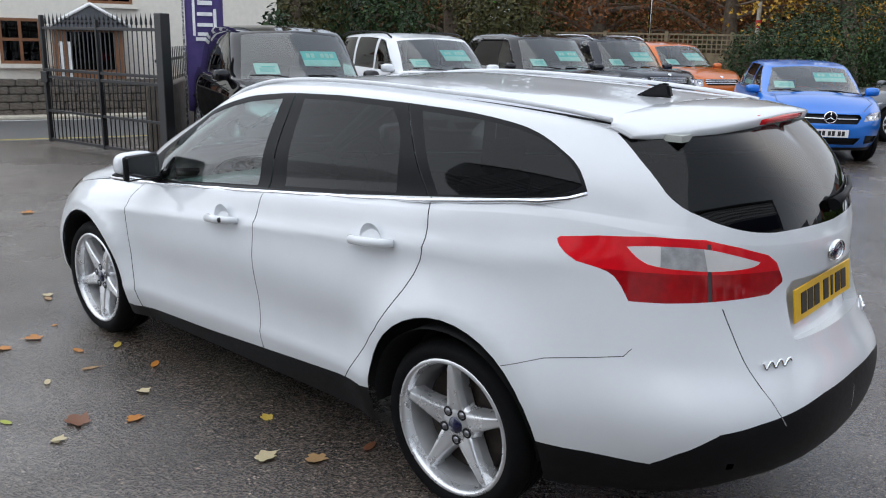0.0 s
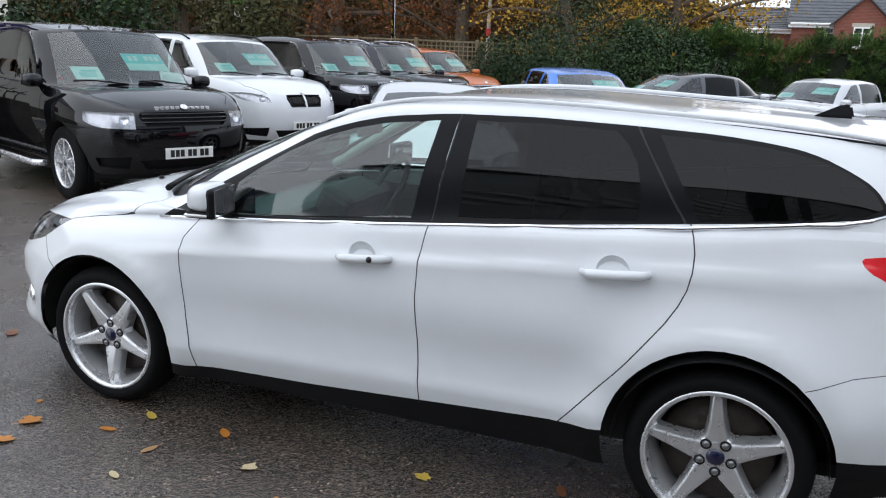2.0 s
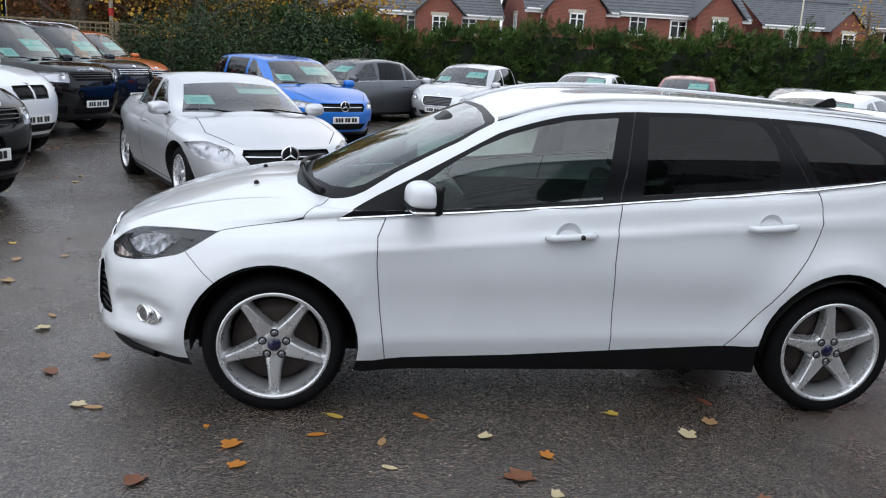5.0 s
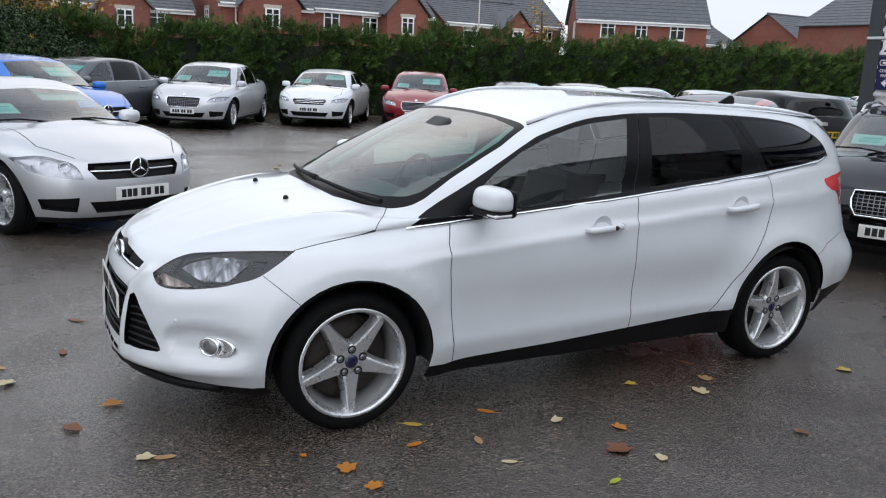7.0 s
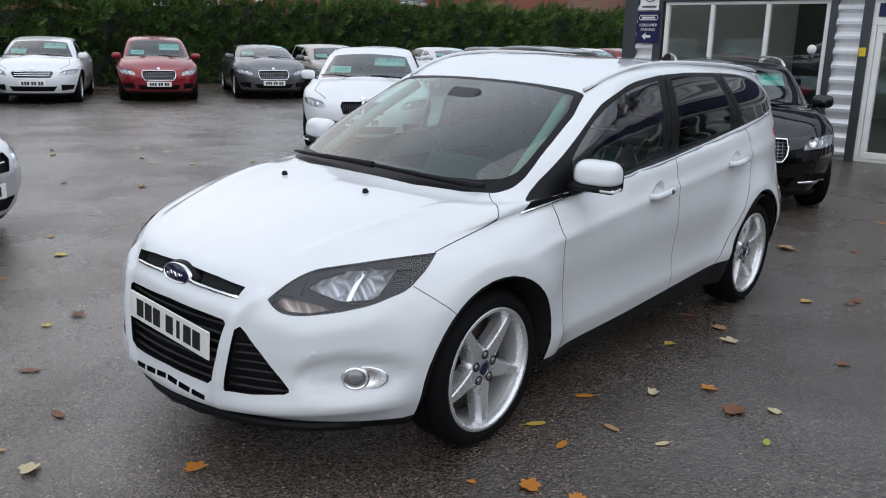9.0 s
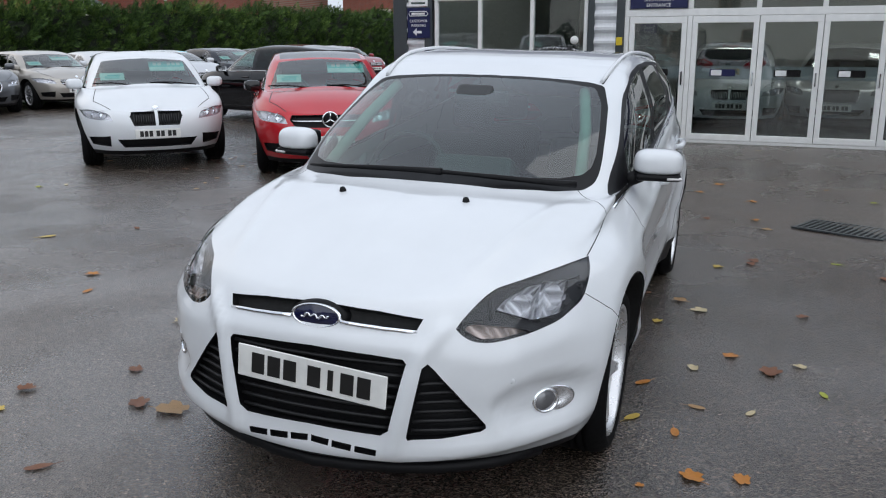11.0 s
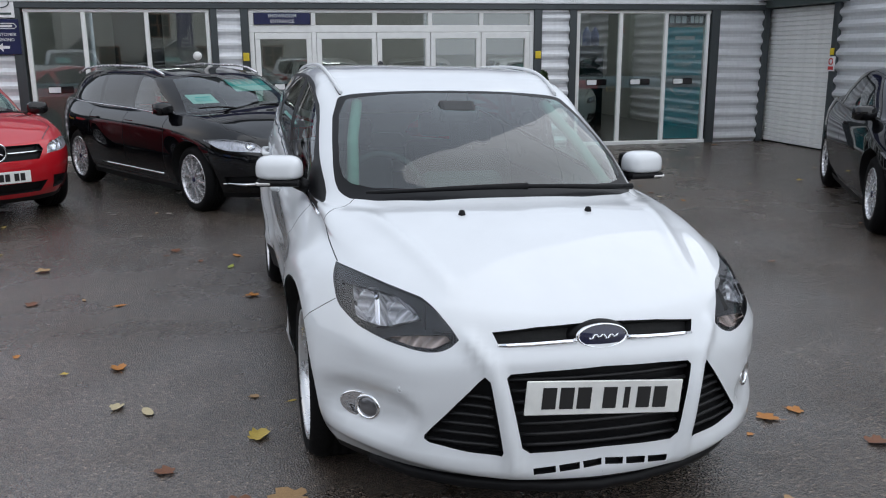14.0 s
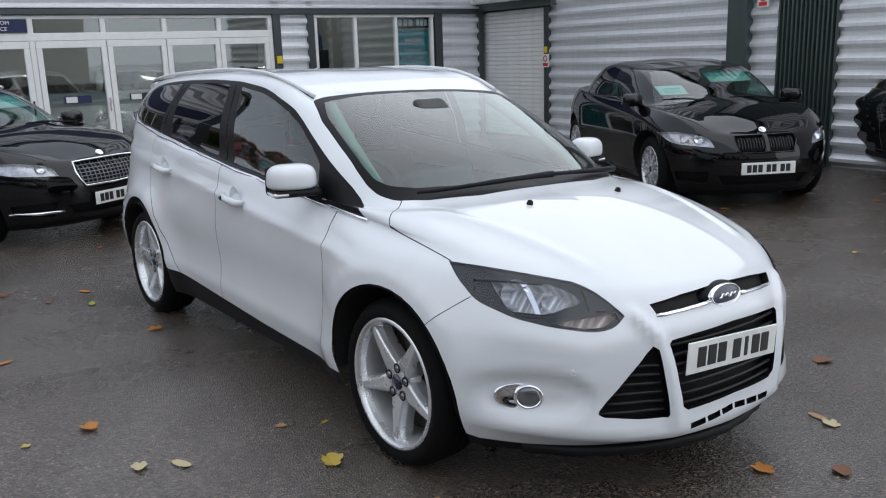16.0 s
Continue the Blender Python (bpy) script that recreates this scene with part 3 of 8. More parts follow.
def seat(car, x, y, z, back=0.62):
    s = new("seat", None)
    s.parent = car
    s.matrix_local = pose(x, y, z)
    part("cushion", box(-0.25, -0.25, 0.0, 0.27, 0.25, 0.16, 0.05, segments=2), M_SEAT, s)
    part("backrest", moved(box(-0.07, -0.24, 0, 0.07, 0.24, back, 0.05, segments=2), pose(-0.24, 0, 0.1, 0, -16, 0)), M_SEAT, s)
    part("headrest", moved(box(-0.05, -0.13, 0, 0.05, 0.13, 0.17, 0.04, segments=2), pose(-0.42, 0, 0.1 + back, 0, -10, 0)), M_SEAT, s)


def cabin(car, S, pale=False):
    xf, zc = S["cx"], S["zc"]
    part("floor_pan", box(S["xr"] + 0.45, -S["w"] + 0.34, S["zlo"] + 0.0, S["xf"] - 0.5, S["w"] - 0.34, S["zlo"] + 0.05), M_DARK, car)
    part("engine_bay", box(S["wb"] / 2 - 0.3, -0.42, S["zlo"], S["xf"] - 0.32, 0.42, S["zn"] - 0.12), M_DARK, car)
    part("boot_tub", box(S["xr"] + 0.4, -0.42, S["zlo"], -S["wb"] / 2 + 0.3, 0.42, S["zc"] - 0.25), M_DARK, car)
    for s in (1, -1):
        part("inner_side", box(-S["wb"] / 2 + 0.15, s * (S["wbelt"] - 0.12), S["zlo"] + 0.05, xf - 0.35, s * (S["wbelt"] - 0.10), zc - 0.03), M_SEAT, car)
    part("dashboard", moved(box(-0.28, -S["wbelt"] + 0.14, -0.25, 0.22, S["wbelt"] - 0.14, 0.03, 0.06, segments=2), pose(xf - 0.42, 0, zc - 0.06, 0, 6, 0)), M_DASH, car)
    part("parcel_shelf", box(S["bx"] + 0.32, -S["wbelt"] + 0.26, zc - 0.1, S["bx"] + 0.85, S["wbelt"] - 0.26, zc - 0.06), M_DASH, car)
    wheel = part("steering_wheel", tube([(0.19 * math.cos(a), 0.19 * math.sin(a), 0) for a in np.linspace(0, 2 * math.pi, 24, endpoint=False)], 0.016, 7, closed=True), M_DASH, car)
    wheel.matrix_local = pose(xf - 0.78, -0.37, zc - 0.02, 0, 65, 0)
    for y in (0.37, -0.37):
        seat(car, -0.15, y, S["zlo"] + 0.12, 0.58)
    for y in (0.37, -0.37):
        seat(car, -1.0, y, S["zlo"] + 0.16, 0.52)


def build_car(name, label, S, m, body, group="cars for sale", rim=0.225, spokes=10, plate="## ## ###", grille="bars", chrome=True, cards=True, lamps_wide=0.30, rails=False,
              roofmat=None, lamp_h=1.0, badge=True, letters=False, blades=False, mirrors=None):
    """A parked car: lofted shell cut into panels, with glass, lamps, wheels and trim."""
    car = thing(name, label, "car", group, m)
    R = shell_rings(S)
    G = loft(R, [2, 3, 3, 3, 2, 3, 2, 3, 5, 5, 2, 2])
    F = sheet_faces(G)
    xf, xr, w, zb, zc, zn, zd, zt = (S[k] for k in ("xf", "xr", "w", "zb", "zc", "zn", "zd", "zt"))
    hub = S["wb"] / 2
    ra = S["rw"] + S["arch"]
    side, front, rear = (0, 1, 0), (1, 0, 0), (-1, 0, 0)
    _, F = cut(F, [circle3(hub, S["rw"], ra), circle3(-hub, S["rw"], ra)], side, 0.05)
    P = {}
    # glass
    hx, rx, bx, cx = S["hx"], S["rx"], S["bx"], S["cx"]
    zl = lambda x: curve1([(bx, zd + 0.02), (-1, zb + 0.035), (0, zb + 0.015), (cx - 0.2, zc)], x) + 0.012
    zu = lambda x: curve1([(rx, S["zrr"] - 0.02), ((rx + hx) * 0.55, zt - 0.04), (-0.1, zt - 0.05), (hx, zt - 0.11)], x) - 0.045
    f0, f1 = cx - 0.42, hx - 0.16
    r0, r1 = bx + 0.34, rx + 0.30
    pil = [-0.18] if S["doors"] == 2 else [0.02, -0.86]
    stops = [f0] + pil + [r0]
    for i in range(len(stops) - 1):
        a, b = stops[i], stops[i + 1]
        a2, b2 = (f1 if i == 0 else a - 0.04), (r1 if i == len(stops) - 2 else b + 0.0)
        gap = 0.035
        a, a2 = (a, a2) if i == 0 else (a - gap, a2 - gap)
        b, b2 = (b, b2) if i == len(stops) - 2 else (b + gap, b2 + gap)
        if a2 - b2 < 0.05:
            b2 = a2 - 0.05
        shape = [(a, 0, zl(a)), (a2, 0, zu(a2)), ((a2 + b2) / 2, 0, zu((a2 + b2) / 2) + 0.004), (b2, 0, zu(b2)), (b, 0, zl(b))]
        got, F = cut(F, [shape], side, 0.2)
        P.setdefault("side_window", []).append(got)
    wy, ty = S["wbelt"] * 0.86, S["wr"] * 0.92
    screen = [(cx - 0.03, -0.02, zc + S["crown"] + 0.012), (cx - 0.06, wy * 0.55, zc + S["crown"] * 0.8), (cx - 0.26, wy, zc + 0.035), (hx + 0.06, ty, zt - 0.125), (hx + 0.10, -0.02, zt - 0.085)]
    got, F = cut(F, [screen], (1, 0, 0.35), 0.3, lambda q: hx - 0.15 < q[0] < cx + 0.1)
    P["windscreen"] = got
    zlr = zd + 0.05
    backlight = [(bx, -0.02, zlr), (bx, wy * 0.93, zlr), (rx, ty * 0.93, S["zrr"] - 0.07), (rx, -0.02, S["zrr"] - 0.05)]
    got, F = cut(F, [backlight], (-1, 0, 0.2), 0.2, lambda q: q[0] < rx + 0.35)
    P["rear_window"] = got
    # lamps
    lz = zn - 0.045
    lw = lamps_wide
    outer = w * 0.90
    lamp = [(xf - 0.10, outer - lw - 0.02, lz - 0.075 * lamp_h), (xf - 0.35, outer, lz - 0.05 * lamp_h), (xf - 0.55, w, lz + 0.045), (xf - 0.35, outer - 0.08, lz + 0.055 * lamp_h), (xf - 0.16, outer - lw, lz + 0.01 * lamp_h)]
    lamp_way = (0.8, 0.6, 0.05)
    if grille == "box":
        lamp = [(xf, w * 0.56, zn - 0.185), (xf - 0.05, w * 0.93, zn - 0.175), (xf - 0.16, w, zn - 0.12), (xf - 0.16, w, zn - 0.035), (xf, w * 0.57, zn - 0.03)]
        lamp_way = (0.95, 0.3, 0)
    got, F = cut(F, [soft(lamp, 0.05)], lamp_way, 0.2, lambda q: q[0] > xf - 0.75)
    P["headlamp"] = got
    tl = [(xr, w * 0.55, zd - 0.24), (xr + 0.2, w * 0.9, zd - 0.26), (xr + 0.32, w, zd - 0.10), (xr + 0.2, w * 0.9, zd - 0.06), (xr, w * 0.5, zd - 0.07)]
    got, F = cut(F, [tl], (-0.8, 0.6, 0), 0.15, lambda q: q[0] < xr + 0.6)
    P["tail_lamp"] = got
    # grilles
    gw = {"kidney": 0.30, "wide": 0.44, "box": 0.48, "tall": 0.36, "none": 0.3}.get(grille, 0.40)
    gh = {"kidney": 0.10, "tall": 0.13, "box": 0.085}.get(grille, 0.085)
    gz = zn - 0.075 if grille != "tall" else zn - 0.10
    y0 = 0.018 if grille == "kidney" else -0.02
    gr = [(0, y0, gz - gh), (0, gw * 0.86, gz - gh), (0, gw, gz), (0, gw * 0.95, gz + gh * 0.55), (0, y0, gz + gh * 0.6)]
    got, F = cut(F, [gr], front, 0.2)
    P["grille"] = got
    low = [(0, -0.02, S["zlo"] + 0.10), (0, w * 0.42, S["zlo"] + 0.10), (0, w * 0.50, S["zlo"] + 0.20), (0, -0.02, S["zlo"] + 0.20)]
    ends = [(0, w * 0.58, S["zlo"] + 0.11), (0, w * 0.80, S["zlo"] + 0.13), (0, w * 0.84, S["zlo"] + 0.22), (0, w * 0.58, S["zlo"] + 0.24)]
    got, F = cut(F, [low, ends], front, 0.2)
    P["air_intake"] = got
    # seams and doors
    da = min(0.95, hub - ra + 0.10)
    db = pil[-1] - 0.02 if S["doors"] == 4 else -0.55
    seam = [[(da, 0, zl(da) - 0.03), (da + 0.03, 0, zb - 0.2), (da - 0.04, 0, S["zlo"] + 0.12)], [(pil[0], 0, zl(pil[0]) - 0.02), (pil[0] - 0.03, 0, S["zlo"] + 0.12)]]
    if S["doors"] == 4:
        seam.append([(db, 0, zl(db) - 0.02), (db - 0.06, 0, zb - 0.2), (-hub + ra + 0.06, 0, S["zlo"] + 0.33), (-hub + ra + 0.09, 0, S["zlo"] + 0.12)])
    shapes = [q for line in seam for q in ribbon(line, 0.009)]
    shapes += ribbon([(da - 0.02, 0, S["zlo"] + 0.105), (-hub + ra + 0.06, 0, S["zlo"] + 0.105)], 0.010)
    got, F = cut(F, shapes, side, 0.3)
    P["seam"] = got
    hood = ribbon_xy([(cx + 0.02, wy * 0.93, 0), (xf - 0.5, outer - 0.14, 0), (xf - 0.22, outer - lw - 0.02, 0)], 0.009)
    got, F = cut(F, hood, (0, 0, 1), 0.3, lambda q: q[2] < zc + 0.12)
    P["seam"] += got
    sill, F = cut(F, [[(xr - 0.1, 0, S["zlo"] - 0.1), (xf + 0.1, 0, S["zlo"] - 0.1), (xf + 0.1, 0, S["zlo"] + 0.055), (xr - 0.1, 0, S["zlo"] + 0.075)]], side, -2)
    if roofmat:
        top, F = cut(F, [[(hx - 0.02, -0.02, 0), (hx - 0.06, S["wr"] * 0.90, 0), (rx + 0.12, S["wr"] * 0.90, 0), (rx + 0.05, -0.02, 0)]], (0, 0, 1), 0.5, lambda q: q[2] > zt - 0.2)
        part("roof_panel", panel_mesh("roof_panel", top + flip(top), roofmat), None, car, "black glass roof panel")
    # meshes
    part("body", panel_mesh("body", F + flip(F), body), None, car)
    part("lower_trim", panel_mesh("lower_trim", sill + flip(sill), M_BLACK), None, car)
    part("panel_gap", panel_mesh("panel_gap", P["seam"] + flip(P["seam"]), M_SEAM, 0.003), None, car)
    part("windscreen", panel_mesh("windscreen", P["windscreen"] + flip(P["windscreen"]), M_SCREEN), None, car)
    part("rear_window", panel_mesh("rear_window", P["rear_window"] + flip(P["rear_window"]), M_PRIVACY), None, car)
    for i, got in enumerate(P["side_window"]):
        for s in (1, -1):
            part("side_window", panel_mesh("side_window", got if s > 0 else flip(got), M_GLASS if i == 0 else M_PRIVACY), None, car)
    for s in (1, -1):
        k = (lambda q: q) if s > 0 else flip
        hl = part("headlamp", panel_mesh("headlamp", k(P["headlamp"]), M_LAMPGLASS), None, car)
        part("lamp_bowl", panel_mesh("lamp_bowl", k(P["headlamp"]), M_LAMPGREY, 0.035, True), None, hl)
        for j, dx in enumerate((0.0, 0.10)):
            bowl = lathe([(0.0, 0.0), (0.03, 0.004), (0.046, 0.018), (0.05, 0.03)], 20, "Z")
            b = part("projector", bowl, M_CHROME, hl)
            cp = sum((np.mean([q[:3] for q in f], 0) for f in P["headlamp"]), np.zeros(3)) / max(1, len(P["headlamp"]))
            b.matrix_local = pose(cp[0] - 0.02 + (0.07 if j else -0.05), s * (cp[1] - 0.03 - (0.05 if j else -0.04)), cp[2] - 0.005, 0, 76, s * 25)
        part("tail_lamp", panel_mesh("tail_lamp", k(P["tail_lamp"]), M_REDLENS), None, car)
        if S["doors"]:
            for j, hxp in enumerate((pil[0] + 0.13,) if S["doors"] == 2 else (pil[0] + 0.13, pil[1] + 0.10)):
                y = surface_y(G, hxp, zb - 0.10)
                part("door_handle", box(hxp - 0.10, s * (y + 0.002), zb - 0.115, hxp + 0.10, s * (y + 0.03), zb - 0.09, 0.008), body, car)
    gr = part("grille", panel_mesh("grille", P["grille"] + flip(P["grille"]), M_BLACK, 0.03, True), None, car)
    gx = xf - S["nose"] * 0.9
    nose_pts = G.reshape(-1, 3)[G.reshape(-1, 3)[:, 0] > xf - 0.6]

    def on_nose(y, z, off):
        d = (nose_pts[:, 1] - abs(y)) ** 2 + (nose_pts[:, 2] - z) ** 2
        k = np.argsort(d)[:4]
        wt = 1 / (d[k] + 1e-6)
        return (float((nose_pts[k, 0] * wt).sum() / wt.sum()) + off, y, z)
    barmat = M_CHROME if chrome else M_GLOSSBLACK
    if grille == "kidney":
        for s in (1, -1):
            for i in range(9):
                y = s * (0.04 + i * 0.027)
                part("grille_bar", tube([on_nose(y, z, -0.012) for z in np.linspace(gz - gh * 0.9, gz + gh * 0.5, 4)], 0.006, 6), barmat, gr)
            loop = [on_nose(y, z, 0.002) for y, z in ((s * 0.02, gz - gh), (s * gw * 0.86, gz - gh), (s * gw, gz), (s * gw * 0.95, gz + gh * 0.55), (s * 0.02, gz + gh * 0.6))]
            part("grille_surround", tube(loop, 0.008, 6, closed=True), barmat, gr)
    elif grille == "tall":
        for i in range(7):
            z = gz - gh * 0.85 + i * gh * 0.235
            part("grille_bar", tube([on_nose(gw * q * 0.93, z, -0.014) for q in np.linspace(-1, 1, 9)], 0.004, 5), M_NUT, gr)
        for i in range(15):
            y = gw * 0.86 * (i / 7 - 1)
            part("grille_bar", tube([on_nose(y, z, -0.013) for z in np.linspace(gz - gh * 0.93, gz + gh * 0.5, 4)], 0.004, 5), M_NUT, gr)
        loop = [on_nose(y, z, 0.004) for y, z in ((-gw * 0.86, gz - gh), (0, gz - gh * 1.02), (gw * 0.86, gz - gh), (gw * 0.97, gz - gh * 0.5), (gw, gz), (gw * 0.95, gz + gh * 0.58), (gw * 0.5, gz + gh * 0.62), (0, gz + gh * 0.63), (-gw * 0.5, gz + gh * 0.62), (-gw * 0.95, gz + gh * 0.58), (-gw, gz), (-gw * 0.97, gz - gh * 0.5))]
        part("grille_surround", tube(loop, 0.010, 6, closed=True), M_CHROME if chrome else M_GLOSSBLACK, gr)
    else:
        rows = {"wide": 1}.get(grille, 3)
        for i in range(rows):
            z = gz - gh * 0.55 + i * gh * 0.9 / max(1, rows - 1) if rows > 1 else gz - gh * 0.2
            part("grille_bar", tube([on_nose(gw * q * 0.95, z, -0.004) for q in np.linspace(-1, 1, 11)], 0.010, 6), barmat, gr)
    part("air_intake", panel_mesh("air_intake", P["air_intake"] + flip(P["air_intake"]), M_BLACK, 0.03, True), None, car)
    if badge:
        bz, bx2 = (gz, gx + 0.012) if grille in ("wide", "none") else (zn + 0.02, xf - S["nose"] * 3.0)
        rb = 0.092 if grille in ("wide", "none") else 0.035
        bd = part("badge", lathe([(rb, -0.006), (rb, 0.006), (rb * 0.9, 0.010), (rb * 0.82, 0.006), (0.0, 0.006)], 24, "Z"), M_CHROME, car)
        bd.matrix_local = pose(bx2, 0, bz, 0, 90 if grille in ("wide", "none") else 40, 0)
        if grille in ("wide", "none"):
            star = bmesh.new()
            for i in range(3):
                a = radians(90 + 120 * i)
                rod((0, 0, 0.012), (-rb * 0.86 * math.sin(a), rb * 0.86 * math.cos(a), 0.012), 0.010, 6, star, 0.004)
            part("badge_star", star, M_CHROME, bd)
            part("badge_field", lathe([(0.0, 0.0085), (rb * 0.80, 0.0085)], 24, "Z"), M_GLOSSBLACK, bd, "black field of the badge")
    pz = S["zlo"] + (0.265 if grille != "tall" else 0.225)
    bars_plate(car, pose(xf + 0.012, 0, pz, 0, 0, -90), M_PLATE_W, plate)
    bars_plate(car, pose(xr - 0.012, 0, zd - 0.26, 0, 0, 90), M_PLATE_Y, plate)
    mirror_pair(car, f0 + 0.02, S["wbelt"] - 0.01, zc + 0.07, mirrors or body)
    for s in (1, -1):
        v, f = wheel_well(G, hub, S["rw"], ra, 0.45)
        v2, f2 = wheel_well(G, -hub, S["rw"], ra, 0.45)
        for va, fa in ((v, f), (v2, f2)):
            part("arch_liner", mesh_ob("arch_liner", [(a, s * b, c) for a, b, c in va], fa, M_DARK, True), None, car)
        line = [(x, s * (surface_y(G, x, zl(x) - 0.02) + 0.001), zl(x) - 0.010) for x in np.linspace(f0, r0, 12)]
        if chrome:
            strip("window_trim", line, 0.007, M_CHROME, car)
        if rails:
            part("roof_rail", tube([(x, s * S["wr"] * 0.97, zu(x) + 0.06 + (0.035 if 0 < i < 11 else 0.0)) for i, x in enumerate(np.linspace(hx - 0.1, rx + 0.25, 12))], 0.014, 6), M_ALLOY if chrome else M_BLACK, car)
        wp = part("wiper", tube([(cx - 0.02, s * 0.35 + 0.25, zc + 0.05), (cx - 0.08, s * 0.35 - 0.1, zc + 0.085), (cx - 0.06, s * 0.35 - 0.32, zc + 0.08)], 0.008, 5), M_BLACK, car)
    add_wheels(car, S, rim, 0.225, spokes, False)
    cabin(car, S)
    if blades:
        for s in (1, -1):
            part("chrome_blade", tube([on_nose(s * q * w, S["zlo"] + 0.15, 0.006) for q in np.linspace(0.52, 0.84, 6)], [0.008, 0.014, 0.016, 0.015, 0.012, 0.006], 6), M_CHROME, car, "chrome bumper blade")
            part("sill_strip", tube([(x, s * (surface_y(G, x, S["zlo"] + 0.16) + 0.002), S["zlo"] + 0.16) for x in np.linspace(0.85, -0.75, 10)], 0.012, 6), M_CHROME, car, "chrome sill strip")
    if letters:
        for i in range(11):
            if i != 5:
                part("raised_mark", box(xf - 0.12, -0.30 + i * 0.055, zn - 0.01, xf - 0.09, -0.265 + i * 0.055, zn + 0.025, 0.003), M_ALLOY, car)
        for s in (1, -1):
            part("running_board", tube([(1.0, s * (w - 0.02), 0.34), (0.85, s * (w + 0.04), 0.33), (-0.85, s * (w + 0.04), 0.33), (-1.0, s * (w - 0.02), 0.34)], 0.035, 8), M_ALLOY, car)
    if cards:
        slope = math.atan2(zt - 0.1 - zc, cx - hx)
        for i, (yy, up, ww, hh, mat, lab) in enumerate(((-0.42, 0.18, 0.30, 0.21, M_PAPER, "white printed sales sheet behind a car windscreen"), (0.30, 0.30, 0.46, 0.30, M_TEAL, "teal price card behind a car windscreen"))):
            t = up / (zt - 0.1 - zc)
            bm = box(-ww / 2, -0.002, -hh / 2, ww / 2, 0.002, hh / 2)
            card = solid("price_card", bm, mat, lab, "price card", "price cards")
            card.matrix_world = m @ pose(cx - (cx - hx) * t - 0.07 * math.sin(slope) - 0.10 * yy * yy, yy, zc + (zt - 0.1 - zc) * t - 0.03, 0, 0, -90) @ pose(0, 0, 0, 90 - math.degrees(slope) - 0, 0, 0)
            if i:
                for q in range(6):
                    if q != 3:
                        part("lettering_bar", box(-ww * 0.40 + q * ww * 0.135, 0.003, hh * 0.06, -ww * 0.40 + q * ww * 0.135 + ww * 0.10, 0.006, hh * 0.34), M_PAPER, card)
                part("white_panel", box(-ww * 0.5, 0.003, -hh * 0.5, ww * 0.5, 0.005, -hh * 0.10), M_PAPER, card)
            else:
                part("lettering_bar", box(-ww * 0.35, 0.003, hh * 0.10, ww * 0.2, 0.006, hh * 0.20), M_TEAL, card)
                part("picture_patch", box(-ww * 0.30, 0.003, -hh * 0.30, ww * 0.30, 0.006, hh * 0.02), M_TEALPALE, card)
    return car


def parked(front, heading, S):
    """Pose of a car by the place of its front bumper and its heading in degrees."""
    a = radians(heading)
    return pose(front[0] - S["xf"] * math.cos(a), front[1] - S["xf"] * math.sin(a), 0, 0, 0, heading)

# ---- the white estate car ----
HERO = spec(wb=2.648, fo=0.876, ro=1.011, w=0.86, zlo=0.19, zn=0.765, zc=0.905, zb=0.92, zd=0.99, cx=1.28, hx=0.40, rx=-2.19, bx=-2.255, zt=1.465, zrr=1.385, wr=0.615, wbelt=0.755, rw=0.3195, n=30)
LEAN = 0.0236  # cross-fall of the yard under the car, as a slope


